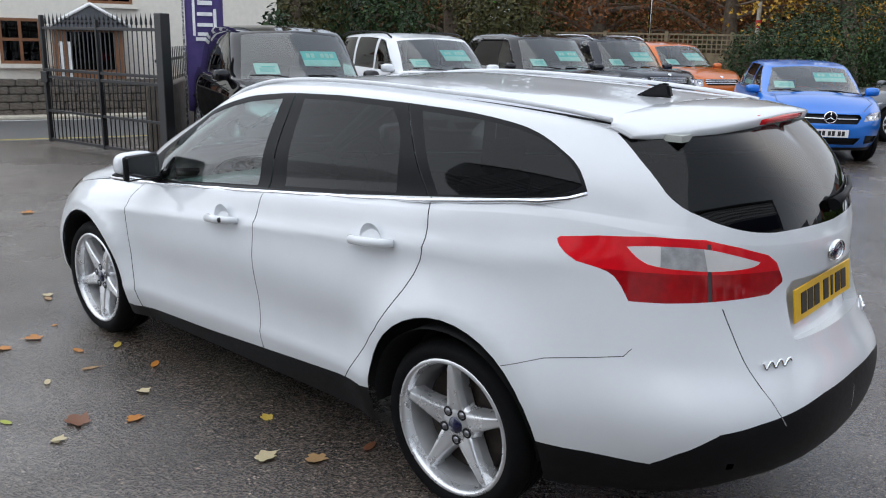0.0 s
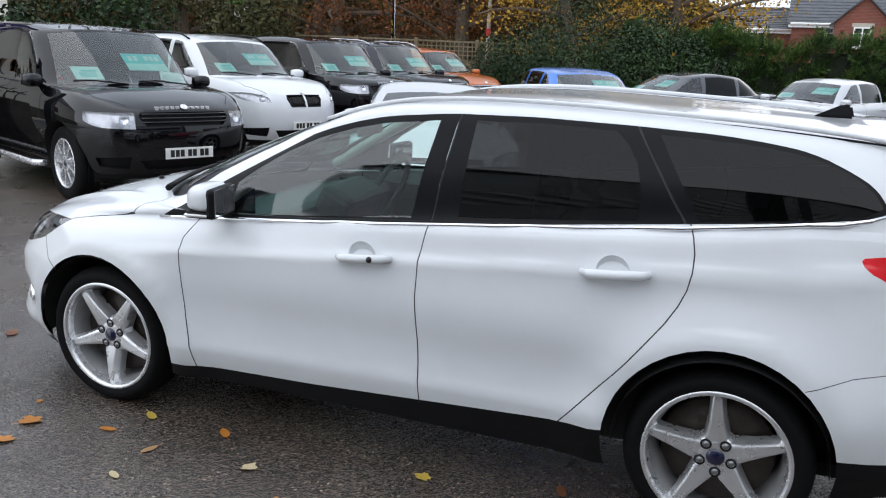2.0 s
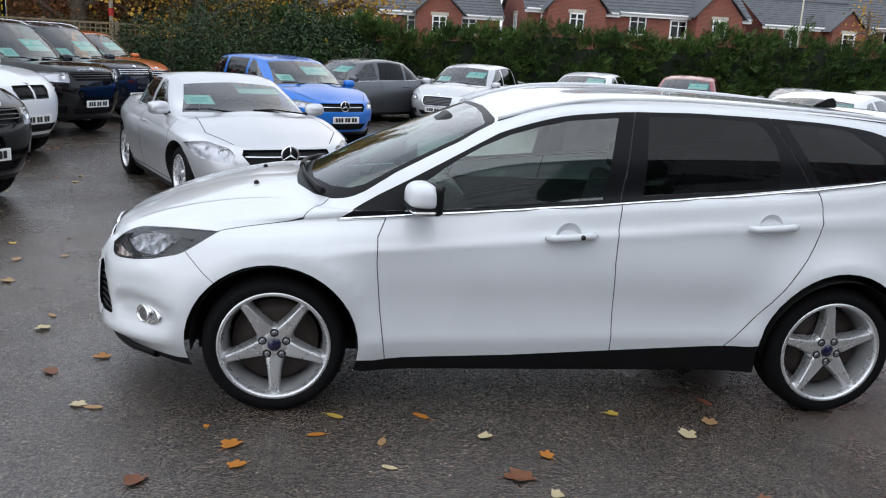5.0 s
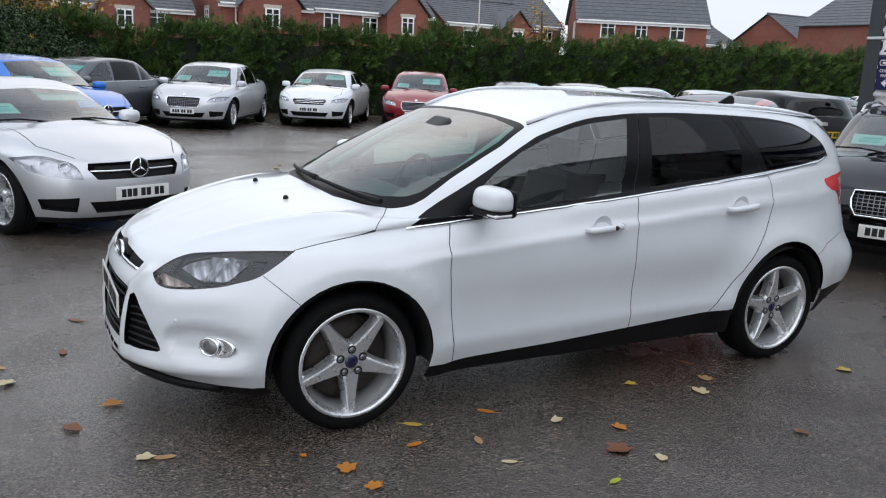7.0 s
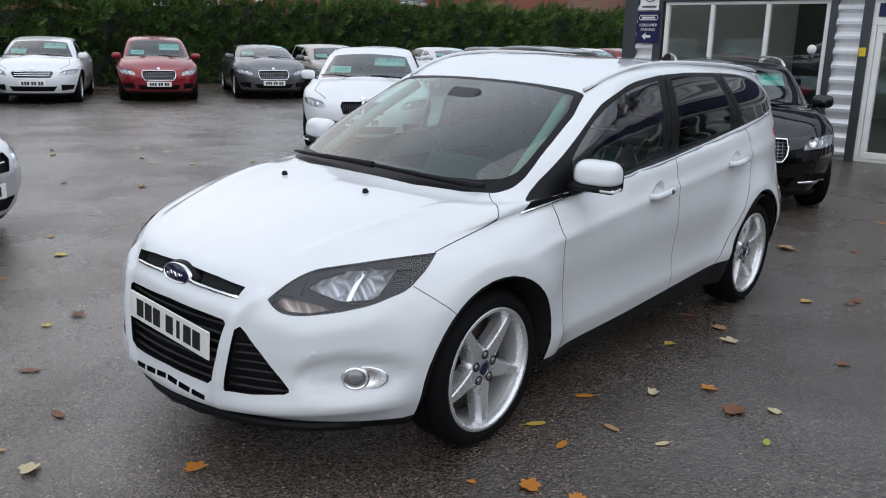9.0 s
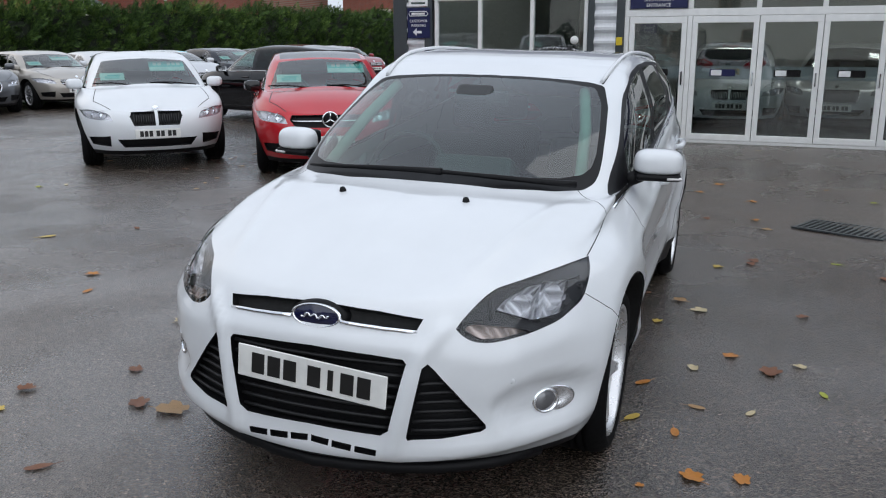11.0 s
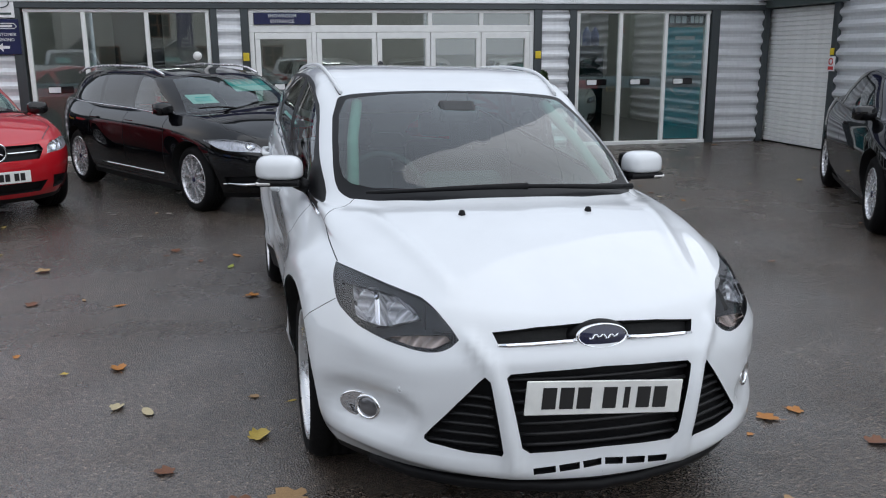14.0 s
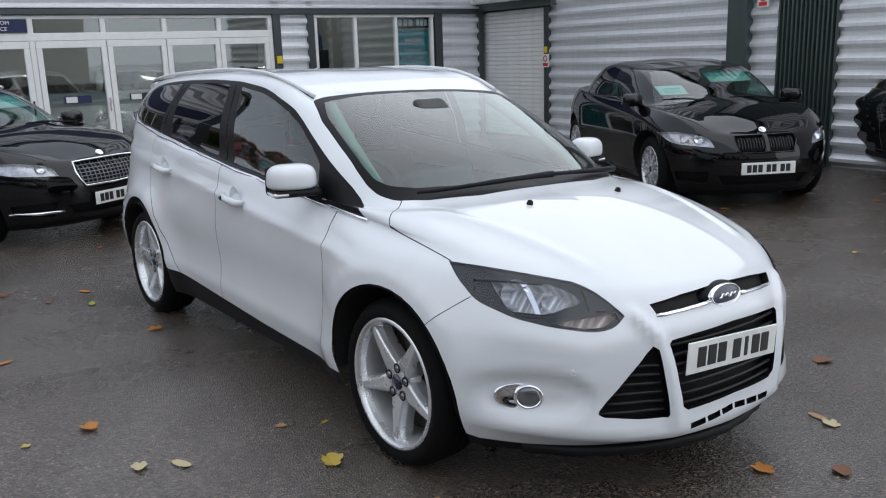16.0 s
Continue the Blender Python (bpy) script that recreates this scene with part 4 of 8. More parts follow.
def hero_rings():
    S, n = HERO, HERO["n"]

    def warp(r, keys):
        r[:, 1] *= np.array([curve1(keys, x) for x in r[:, 0]])
        return r
    rings = [ring(2.115, -2.235, 0.765, [(-2.24, 0.27), (-1.75, 0.225), (-1, 0.19), (1, 0.18), (1.75, 0.175), (2.1, 0.19)], n, 7.8, 2.2, 8.6, 2.7),
             ring(2.204, -2.36, 0.802, [(-2.31, 0.37), (-1, 0.31), (1, 0.29), (1.8, 0.275), (2.18, 0.265)], n, 8.2, 2.2, 8.6, 2.7),
             ring(2.22, -2.385, 0.835, [(-2.33, 0.53), (-1, 0.49), (1, 0.46), (2.2, 0.45)], n, 8.0, 2.2, 8.6, 2.6),
             ring(2.18, -2.325, 0.845, [(-2.33, 0.70), (0, 0.68), (1.3, 0.66), (2.16, 0.645)], n, 7.0, 2.2, 7.0, 2.2),
             ring(2.122, -2.272, 0.817, [(-2.3, 0.88), (-1, 0.87), (0, 0.845), (1.3, 0.785), (1.7, 0.76), (2.11, 0.735)], n, 6.5, 2.2, 7.0, 2.2),
             warp(ring(2.065, -2.265, 0.787, [(-2.27, 1.03), (-1.7, 1.09), (-1, 1.035), (0, 0.955), (0.8, 0.885), (1.08, 0.86), (1.57, 0.815), (1.9, 0.785), (2.06, 0.765)], n, 6.1, 2.2, 7.0, 2.2), [(-2.2, 1), (-1.65, 0.978), (-0.8, 1), (0, 1), (1.1, 0.945), (1.6, 0.99), (2, 1)])]
    cowl = ring(1.28, -2.25, 0.755, [(-2.25, 1.075), (-1.7, 1.12), (-1, 1.065), (0, 0.98), (0.85, 0.91), (1.08, 0.905)], n, 7, 2.4, 7, 2.4, 0.062, 0.0)
    edge = rings[-1]
    for t in (0.25, 0.5, 0.75):
        mid = edge * (1 - t) + cowl * t
        run = np.linalg.norm((cowl - edge)[:, :2], axis=1)
        mid[:, 2] += np.minimum(run, 0.9) * 0.045 * 4 * t * (1 - t)
        rings.append(mid)
    roof = ring(0.33, -2.03, 0.615, [(-2.03, 1.352), (-1.75, 1.375), (-1.2, 1.402), (-0.5, 1.42), (-0.1, 1.406), (0.15, 1.368), (0.33, 1.318)], n, 6, 3, 6, 3, 0.034, 0.03)
    mids = []
    for t in (0.33, 0.67):
        q = cowl * (1 - t) + roof * t
        q[:, 1] *= 1 + 0.14 * t * (1 - t)
        q[:, 2] += 0.05 * t * (1 - t)
        q[:, 0] += np.where(q[:, 0] > 0, 0.10, -0.12) * t * (1 - t) * (np.abs(q[:, 0]) > 0.2)
        mids.append(q)
    inner, spine = roof.copy(), roof.copy()
    inner[:, 1] *= 0.66
    top = np.array([curve1([(-2.03, 1.396), (-1.75, 1.42), (-1.2, 1.448), (-0.5, 1.466), (-0.1, 1.450), (0.15, 1.408), (0.33, 1.352)], x) for x in roof[:, 0]])
    inner[:, 2] = np.maximum(roof[:, 2], top - 0.013)
    spine[:, 1], spine[:, 2] = 0, np.maximum(top, roof[:, 2])
    return rings + [cowl] + mids + [roof, inner, spine]


def ridge(y, z, line, width):
    """How near (1 to 0) points of the plane y, z lie to a broken line."""
    best = np.full_like(y, 9.0)
    for (a, b), (c, d) in zip(line, line[1:]):
        t = np.clip(((y - a) * (c - a) + (z - b) * (d - b)) / ((c - a) ** 2 + (d - b) ** 2), 0, 1)
        best = np.minimum(best, np.hypot(y - a - t * (c - a), z - b - t * (d - b)))
    return np.exp(-((best / width) ** 2))


def hero_grid():
    G = loft(hero_rings(), [5, 7, 8, 8, 7, 5, 4, 4, 4, 4, 5, 5, 4, 4])
    x, y, z = G[..., 0].copy(), G[..., 1].copy(), G[..., 2].copy()
    side = np.clip((y - 0.50) / 0.2, 0, 1)
    add = np.zeros_like(x)
    for hx_ in (1.324, -1.324):
        d = np.hypot(x - hx_, (z - 0.315) * 1.03)
        add += (0.033 if hx_ > 0 else 0.030) * np.exp(-((np.maximum(d - 0.42, 0) / 0.10) ** 2)) * np.clip((0.98 - z) / 0.12, 0, 1)
        add += 0.007 / (1 + np.exp((d - 0.450) / 0.006))
    add += 0.016 * np.exp(-(((x - 1.80) / 0.16) ** 2)) * np.clip((0.72 - z) / 0.12, 0, 1)
    body = 1 / (1 + np.exp(-(x + 1.75) / 0.05)) * 1 / (1 + np.exp((x - 1.12) / 0.05))
    crease = 0.832 - 0.085 * x - z
    add += 0.019 * np.where(crease > 0, np.exp(-crease / 0.060), np.exp(crease / 0.020)) * body
    doors = np.clip((1.0 - np.abs(x)) / 0.08, 0, 1)
    add -= 0.014 * np.exp(-(((z - 0.52) / 0.12) ** 2)) * doors
    low = z - (0.365 - 0.028 * x)
    add += 0.020 * np.where(low > 0, np.exp(-low / 0.045), 1.0) * doors
    G[..., 1] += add * side
    line = 0.40 + (2.02 - x) * 0.26
    lid = np.clip((x - 1.2) / 0.2, 0, 1) * np.clip((2.0 - x) / 0.15, 0, 1) * (z > 0.70) * (z < 1.02)
    G[..., 2] += lid * (0.009 * np.exp(-(((y - line) / 0.026) ** 2)) - 0.005 * np.exp(-(((y - line - 0.07) / 0.05) ** 2)))
    # nose: struts beside the grille, brow, chin and fog lamp pockets
    du, dv = np.gradient(G, axis=1), np.gradient(G, axis=0)
    N = np.cross(du, dv)
    N /= np.maximum(np.linalg.norm(N, axis=2, keepdims=True), 1e-9)
    if np.sum(N[..., 1] * G[..., 1]) < 0:
        N = -N
    nose = np.clip((x - 1.72) / 0.12, 0, 1) * (z < 0.76)
    push = 0.020 * ridge(y, z, ((0.40, 0.665), (0.352, 0.60), (0.335, 0.545), (0.292, 0.34), (0.28, 0.30)), 0.026)
    push += 0.010 * ridge(y, z, ((0.0, 0.625), (0.33, 0.610)), 0.022)
    push += 0.024 * ridge(y, z, ((0.0, 0.262), (0.27, 0.268), (0.55, 0.292), (0.80, 0.305)), 0.030)
    push -= 0.012 * ridge(y, z, ((0.44, 0.45), (0.50, 0.40)), 0.06)
    push += 0.008 * ridge(y, z, ((0.42, 0.60), (0.56, 0.565), (0.70, 0.60)), 0.035)
    pocket = np.hypot((y - 0.672) / 0.115, (z - 0.413) / 0.072)
    push -= 0.030 / (1 + np.exp((pocket - 0.92) / 0.07))
    G += N * (push * nose)[..., None]
    G[..., 2] += LEAN * np.clip(G[..., 1], 0, 1)
    return G


def xz(*pts):
    return [(x, 0, z + 0.0175) for x, z in pts]


def lift(pts):
    return [(x, y, z + LEAN * max(0, y)) for x, y, z in pts]


def yz(*pts):
    return [(0, y, z) for y, z in pts]


def mirrored(name, faces, material, car, sink=0.0, wall=False, label=""):
    """One part on each side of the car."""
    return [part(name, panel_mesh(name, faces if s > 0 else flip(faces), material, sink, wall), None, car, label) for s in (1, -1)]


def across(name, faces, material, car, sink=0.0, wall=False, label=""):
    """One part over both halves of the car."""
    return part(name, panel_mesh(name, faces + flip(faces), material, sink, wall), None, car, label)


def islands(faces):
    """Sorts faces into groups that hang together."""
    root = {}

    def find(a):
        while root.setdefault(a, a) != a:
            a = root[a]
        return a
    keys = [[tuple(round(float(c), 3) for c in v[:3]) for v in f] for f in faces]
    for ks in keys:
        for k in ks[1:]:
            root[find(k)] = find(ks[0])
    out = {}
    for f, ks in zip(faces, keys):
        out.setdefault(find(ks[0]), []).append(f)
    return list(out.values())


def hero_car():
    S = HERO
    car = thing("estate_car", "clean white estate car with silver five-spoke alloy wheels", "car", "", pose(0, -0.003, 0, -math.degrees(math.atan(LEAN)), 0, -0.25))
    G = hero_grid()
    F = sheet_faces(G)
    side, front = (0, 1, 0), (1, 0, 0)

    def on(x, z):
        return surface_y(G, x, z)

    def arch(xh, rx, rz):
        return [[(xh + rx * math.cos(a), 0, 0.325 + rz * math.sin(a)) for a in np.linspace(0, 2 * math.pi, 40, endpoint=False)]]
    _, F = cut(F, arch(1.333, 0.382, 0.378), side, 0.02)
    _, F = cut(F, arch(-1.316, 0.384, 0.400), side, 0.02)
    # glazing
    dlo = xz((1.071, 0.87), (-0.216, 0.99), (-1.116, 1.079), (-1.458, 1.124), (-1.667, 1.148), (-1.745, 1.177), (-1.709, 1.242), (-1.63, 1.29), (-1.503, 1.343), (-1.365, 1.365), (-1.203, 1.38), (-0.912, 1.391),
             (-0.571, 1.397), (-0.242, 1.389), (0.018, 1.363), (0.159, 1.331), (0.297, 1.288), (0.434, 1.229), (0.568, 1.161), (0.726, 1.067), (0.879, 0.975))
    black, F = cut(F, [soft(dlo)], side, 0.1)
    fg, black = cut(black, [xz((0.693, 0.921), (-0.136, 0.998), (-0.205, 1.362), (0.02, 1.337), (0.16, 1.306), (0.299, 1.262), (0.436, 1.199), (0.571, 1.119), (0.662, 1.053))], side, 0.1)
    rg, black = cut(black, [xz((-0.350, 1.371), (-0.326, 1.019), (-0.979, 1.080), (-0.978, 1.190), (-0.955, 1.272), (-0.915, 1.330), (-0.868, 1.370), (-0.600, 1.378))], side, 0.1)
    qg, black = cut(black, [soft(xz((-1.016, 1.369), (-1.182, 1.1), (-1.625, 1.15), (-1.693, 1.168), (-1.724, 1.192), (-1.689, 1.247), (-1.58, 1.306), (-1.482, 1.334), (-1.324, 1.355)))], side, 0.1)
    gaps, black = cut(black, ribbon(xz((-0.222, 1.0), (-0.284, 1.39)), 0.007) + ribbon(xz((-1.145, 1.08), (-0.938, 1.39)), 0.007), side, 0.1)
    mirrored("window_surround", black, M_PILLAR, car, label="gloss black window surround")
    mirrored("front_side_window", fg, M_GLASS, car)
    mirrored("rear_side_window", rg, M_PRIVACY, car, label="dark tinted window")
    mirrored("quarter_window", qg, M_PRIVACY, car, label="dark tinted window")
    screen, F = cut(F, [soft([(1.265, -0.02, 0.972), (1.25, 0.325, 0.963), (1.165, 0.525, 0.953), (1.075, 0.62, 0.950), (1.00, 0.65, 0.972), (0.94, 0.657, 1.004), (0.86, 0.655, 1.052), (0.70, 0.638, 1.142), (0.51, 0.612, 1.238), (0.35, 0.565, 1.320), (0.335, 0.5, 1.333), (0.33, 0.3, 1.346), (0.32, -0.02, 1.356)], 0.012)],
                    (1, 0, 0.6), 0.25, lambda q: 0.2 < q[0] < 1.4)
    clear, frit = cut(screen, [soft([(1.205, -0.03, 1.006), (1.18, 0.31, 0.998), (1.075, 0.52, 0.987), (0.99, 0.598, 0.990), (0.92, 0.626, 1.012), (0.835, 0.628, 1.058), (0.675, 0.610, 1.146), (0.485, 0.580, 1.240), (0.375, 0.530, 1.306), (0.355, 0.3, 1.329), (0.345, -0.03, 1.339)], 0.012)], (1, 0, 0.6), 0.2)
    across("windscreen", clear, M_SCREEN, car)
    across("screen_border", frit, M_PILLAR, car, label="black windscreen border")
    rear, F = cut(F, [soft(lift([(-2.249, -0.02, 1.076), (-2.181, 0.389, 1.074), (-2.103, 0.498, 1.098), (-1.976, 0.585, 1.157), (-1.892, 0.588, 1.251), (-1.78, 0.558, 1.352), (-2.0, 0.3, 1.42), (-2.04, -0.02, 1.43)]))], (-1, 0, 0.12), 0.15, lambda q: q[0] < -1.6)
    across("rear_window", rear, M_PRIVACY, car, label="dark tinted tailgate window")
    # lamps
    hl, F = cut(F, [soft([(1.57, 0.741, 0.818), (1.633, 0.758, 0.775), (1.733, 0.757, 0.712), (1.867, 0.708, 0.673), (1.967, 0.635, 0.651), (2.042, 0.554, 0.637), (2.074, 0.503, 0.637), (2.089, 0.461, 0.654), (2.09, 0.435, 0.68),
                     (2.059, 0.452, 0.710), (1.992, 0.489, 0.758), (1.926, 0.524, 0.781), (1.70, 0.680, 0.810)], 0.02)], (0.75, 0.6, 0.3), 0.1, lambda q: q[0] > 1.4)
    tail, F = cut(F, [[(-1.695, 0.746, 1.028), (-1.684, 0.742, 1.040), (-1.683, 0.742, 1.048), (-1.690, 0.738, 1.056), (-1.807, 0.704, 1.072), (-1.943, 0.643, 1.081), (-2.071, 0.549, 1.076), (-2.146, 0.467, 1.050), (-2.197, 0.378, 1.020), (-2.213, 0.345, 0.993), (-2.223, 0.319, 0.945), (-1.823, 0.719, 0.976), (-1.756, 0.742, 0.990), (-1.718, 0.747, 1.009)],
                      [(-1.823, 0.719, 0.976), (-2.223, 0.319, 0.945), (-2.225, 0.317, 0.938), (-1.848, 0.711, 0.968)],
                      [(-1.848, 0.711, 0.968), (-2.225, 0.317, 0.938), (-2.225, 0.317, 0.932), (-1.868, 0.704, 0.955)],
                      [(-1.868, 0.704, 0.955), (-2.225, 0.317, 0.932), (-2.225, 0.317, 0.927), (-1.888, 0.699, 0.931)],
                      [(-1.888, 0.699, 0.931), (-2.225, 0.317, 0.927), (-2.208, 0.372, 0.897), (-2.151, 0.484, 0.893), (-2.085, 0.570, 0.889), (-2.010, 0.636, 0.886), (-1.915, 0.694, 0.886)]], (-0.75, 0.66, 0), 0.05, lambda q: q[0] < -1.5)
    lens, tail = cut(tail, [soft(lift([(-1.898, 0.686, 1.031), (-1.951, 0.654, 1.039), (-2.068, 0.563, 1.039), (-2.126, 0.499, 1.023), (-2.186, 0.405, 0.991), (-2.179, 0.418, 0.976), (-2.109, 0.527, 0.967), (-1.972, 0.649, 0.976), (-1.927, 0.673, 0.996)]))], (-0.75, 0.66, 0), 0.05)
    grey, lens = cut(lens, [lift([(-1.985, 0.64, 1.06), (-2.072, 0.56, 1.06), (-2.085, 0.54, 0.95), (-1.985, 0.64, 0.95)])], (-0.75, 0.66, 0), 0.05)
    split, tail = cut(tail, ribbon([(-2.083, 0.54, 1.06), (-2.109, 0.543, 0.857)], 0.008), side, 0.05)
    lower, tail = cut(tail, [lift([(-1.68, 0.80, 0.960), (-2.26, 0.28, 0.960), (-2.26, 0.28, 0.83), (-1.68, 0.80, 0.83)])], (-0.75, 0.66, 0), 0.05)
    way = (0.75, 0.6, 0.3)
    bright, dark = cut(hl, [soft([(1.742, 0.704, 0.776), (1.892, 0.597, 0.776), (1.963, 0.551, 0.751), (1.998, 0.535, 0.725), (1.939, 0.637, 0.687), (1.844, 0.709, 0.693), (1.798, 0.71, 0.729)], 0.012)], way, 0.0)
    blink, dark = cut(dark, [soft([(1.965, 0.628, 0.661), (1.993, 0.591, 0.674), (2.065, 0.468, 0.691), (2.078, 0.460, 0.676), (2.066, 0.506, 0.649), (2.026, 0.565, 0.648)], 0.01)], way, 0.0)
    mid, bright = cut(bright, ribbon_yz([(0, 0.655, 0.675), (0, 0.640, 0.80)], 0.012), (1, 0, 0), -1)
    for s, k in ((1, lambda q: q), (-1, flip)):
        lamp = part("headlamp", panel_mesh("headlamp", k(hl), M_LAMPGLASS), None, car)
        part("lamp_bowl", panel_mesh("lamp_bowl", k(dark), M_LAMPDARK, 0.014, True), None, lamp, "dark grey lamp housing")
        part("reflector_bowl", panel_mesh("reflector_bowl", k(bright), M_REFLECTOR, 0.050, True), None, lamp, "bright silver reflector")
        part("reflector_rib", panel_mesh("reflector_rib", k(mid), M_CHROME, 0.022, True), None, lamp, "chrome rib between reflectors")
        part("indicator", panel_mesh("indicator", k(blink), M_BLINKER, 0.022, True), None, lamp, "amber tinted indicator")
        for bx_, by_, bz_, br in ((1.928, 0.592, 0.716, 0.040), (1.828, 0.668, 0.730, 0.046)):
            bowl = part("reflector", lathe([(0.010, 0.0), (br * 0.45, 0.003), (br * 0.8, 0.012), (br, 0.026), (br * 1.06, 0.027)], 28, "Z"), M_REFLECTOR, lamp)
            bowl.matrix_local = pose(bx_ - 0.036, s * (by_ - 0.028), bz_ - 0.004, 0, 76, s * 30)
            bulb = part("bulb", lathe([(0.0, 0.034), (0.009, 0.030), (0.012, 0.008), (0.012, 0.0)], 14, "Z"), M_CHROME, lamp)
            bulb.matrix_local = bowl.matrix_local.copy()
        tl = part("tail_lamp", panel_mesh("tail_lamp", k(tail), M_REDLENS), None, car, "glossy red tail lamp")
        part("lower_lens", panel_mesh("lower_lens", k(lower), M_REDDARK), None, tl, "darker red brake lens")
        part("indicator_lens", panel_mesh("indicator_lens", k(grey), M_LAMPGREY), None, tl, "smoky grey indicator lens")
        for piece in islands(lens):
            part("reversing_lens", panel_mesh("reversing_lens", k(piece), M_CLEARLENS), None, tl, "clear reversing lens")
        part("lamp_split", panel_mesh("lamp_split", k(split), M_SEAM, 0.002), None, tl)
    nose_pts = G.reshape(-1, 3)[G.reshape(-1, 3)[:, 0] > 1.6]

    def front_x(y, z):
        d = (nose_pts[:, 1] - abs(y)) ** 2 + (nose_pts[:, 2] - z) ** 2
        k = np.argsort(d)[:4]
        wt = 1 / (d[k] + 1e-6)
        return float((nose_pts[k, 0] * wt).sum() / wt.sum())
    # front openings
    slot, F = cut(F, [yz((-0.01, 0.727), (0.2, 0.718), (0.337, 0.704), (0.32, 0.662), (0.1, 0.676), (-0.01, 0.68))], front, 0.2)
    grille, F = cut(F, [yz((-0.01, 0.604), (0.2, 0.598), (0.296, 0.590), (0.308, 0.578), (0.262, 0.362), (0.236, 0.343), (-0.01, 0.350))], front, 0.2)
    cheek, F = cut(F, [yz((0.372, 0.582), (0.392, 0.560), (0.432, 0.512), (0.538, 0.380), (0.540, 0.368), (0.525, 0.358), (0.42, 0.343), (0.322, 0.336), (0.318, 0.346), (0.358, 0.57))], front, 0.2)
    low, F = cut(F, [yz((a, 0.312 - 0.08 * a), (b, 0.312 - 0.08 * b), (b - 0.003, 0.291 - 0.08 * b), (a, 0.291 - 0.08 * a)) for a, b in ((0.006, 0.068), (0.078, 0.145), (0.155, 0.226))], front, 0.2)
    g = across("grille", grille, M_BLACK, car, 0.045, True, "black slatted grille")
    for i in range(7):
        z = 0.365 + i * 0.034
        half = 0.25 + 0.05 * (z - 0.345) / 0.23
        part("grille_bar", tube([(front_x(half * q, z) - 0.016, half * q, z) for q in np.linspace(-1, 1, 9)], 0.0065, 6), M_GRILLE, g)
    across("upper_grille", slot, M_DARK, car, 0.03, True)
    for g_ in islands(low + flip(low)):
        part("bumper_slot", panel_mesh("bumper_slot", g_, M_BLACK, 0.02, True), None, car)
    for c in mirrored("side_grille", cheek, M_BLACK, car, 0.035, True, "black slatted side grille"):
        s = 1 if c.name == "side_grille" else -1
        for i in range(6):
            z = 0.365 + i * 0.030
            y0, y1 = 0.326 + (z - 0.345) * 0.15, 0.53 - (z - 0.37) * 0.76
            if y1 - y0 > 0.03:
                part("grille_bar", tube([(front_x(y, z) - 0.014, s * y, z) for y in np.linspace(y0, y1, 5)], 0.006, 6), M_GRILLE, c)
    for s in (1, -1):
        part("grille_chrome", tube([(front_x(y, 0.678) + 0.001, s * y, 0.678 - 0.05 * (y - 0.09)) for y in np.linspace(0.085, 0.325, 8)], 0.0085, 8), M_CHROME, car, "chrome grille strip")
        fog = part("fog_lamp", lathe([(0.0, 0.006), (0.026, 0.008), (0.038, 0.0)], 28, "Z"), M_FOG, car)
        fog.matrix_local = pose(1.912, s * 0.684, 0.4135, 0, 86, s * 44) @ Matrix.Diagonal((0.86, 1, 0.8, 1))
        part("fog_ring", lathe([(0.036, 0.002), (0.039, 0.010), (0.043, 0.012), (0.050, 0.004), (0.052, -0.02)], 32, "Z"), M_CHROME, fog, "chrome fog lamp ring")
        dish = part("fog_surround", lathe([(0.0, -0.006), (0.030, -0.004), (0.048, 0.004), (0.053, 0.002), (0.055, -0.012)], 36, "Z"), M_CHROME, fog, "chrome teardrop surround")
        dish.matrix_local = pose(0, s * 0.034, -0.006) @ Matrix.Diagonal((0.95, 1.5, 1, 1))
        for x, y, z in ((2.034, 0.6025, 0.515), (1.752, 0.800, 0.515)):
            sn = part("parking_sensor", lathe([(0.0, 0.003), (0.009, 0.003), (0.0105, 0.0), (0.012, 0.003), (0.0135, 0.002)], 18, "Z"), M_WHITE, car)
            sn.matrix_local = pose(x, s * y, z, 0, 84, s * (32 if x > 1.9 else 58))
    part("front_splitter", tube([(front_x(y, 0.235) - 0.014, y, 0.208 + 0.01 * abs(y)) for y in np.linspace(-0.66, 0.66, 27)], 0.022, 8), M_BLACK, car, "black plastic splitter")
    # oval badge on its black pod
    pod = part("badge_pod", lathe([(0.0, 0.022), (0.075, 0.018), (0.095, 0.004), (0.1, -0.02)], 40, "Z"), M_PILLAR, car)
    pod.matrix_local = pose(2.139, 0, 0.683, 0, 79, 0) @ Matrix.Diagonal((0.53, 1.04, 1, 1))
    oval = part("badge", lathe([(0.0, 0.024), (0.074, 0.020), (0.082, 0.018)], 40, "Z"), M_BLUEBADGE, car, "dark blue oval badge")
    oval.matrix_local = pose(2.146, 0, 0.686, 0, 79, 0) @ Matrix.Diagonal((0.44, 1.0, 1, 1))
    part("badge_rim", lathe([(0.076, 0.019), (0.080, 0.025), (0.087, 0.018), (0.088, 0.01)], 40, "Z"), M_CHROME, oval)
    part("badge_mark", tube([(0.013 * math.sin(7 * a) + 0.006 * math.cos(3 * a), 0.046 * (a / 1.6 - 1), 0.026) for a in np.linspace(0, 3.2, 40)], 0.0045, 5), M_CHROME, oval)
    back_pts = G.reshape(-1, 3)[G.reshape(-1, 3)[:, 0] < -1.7]

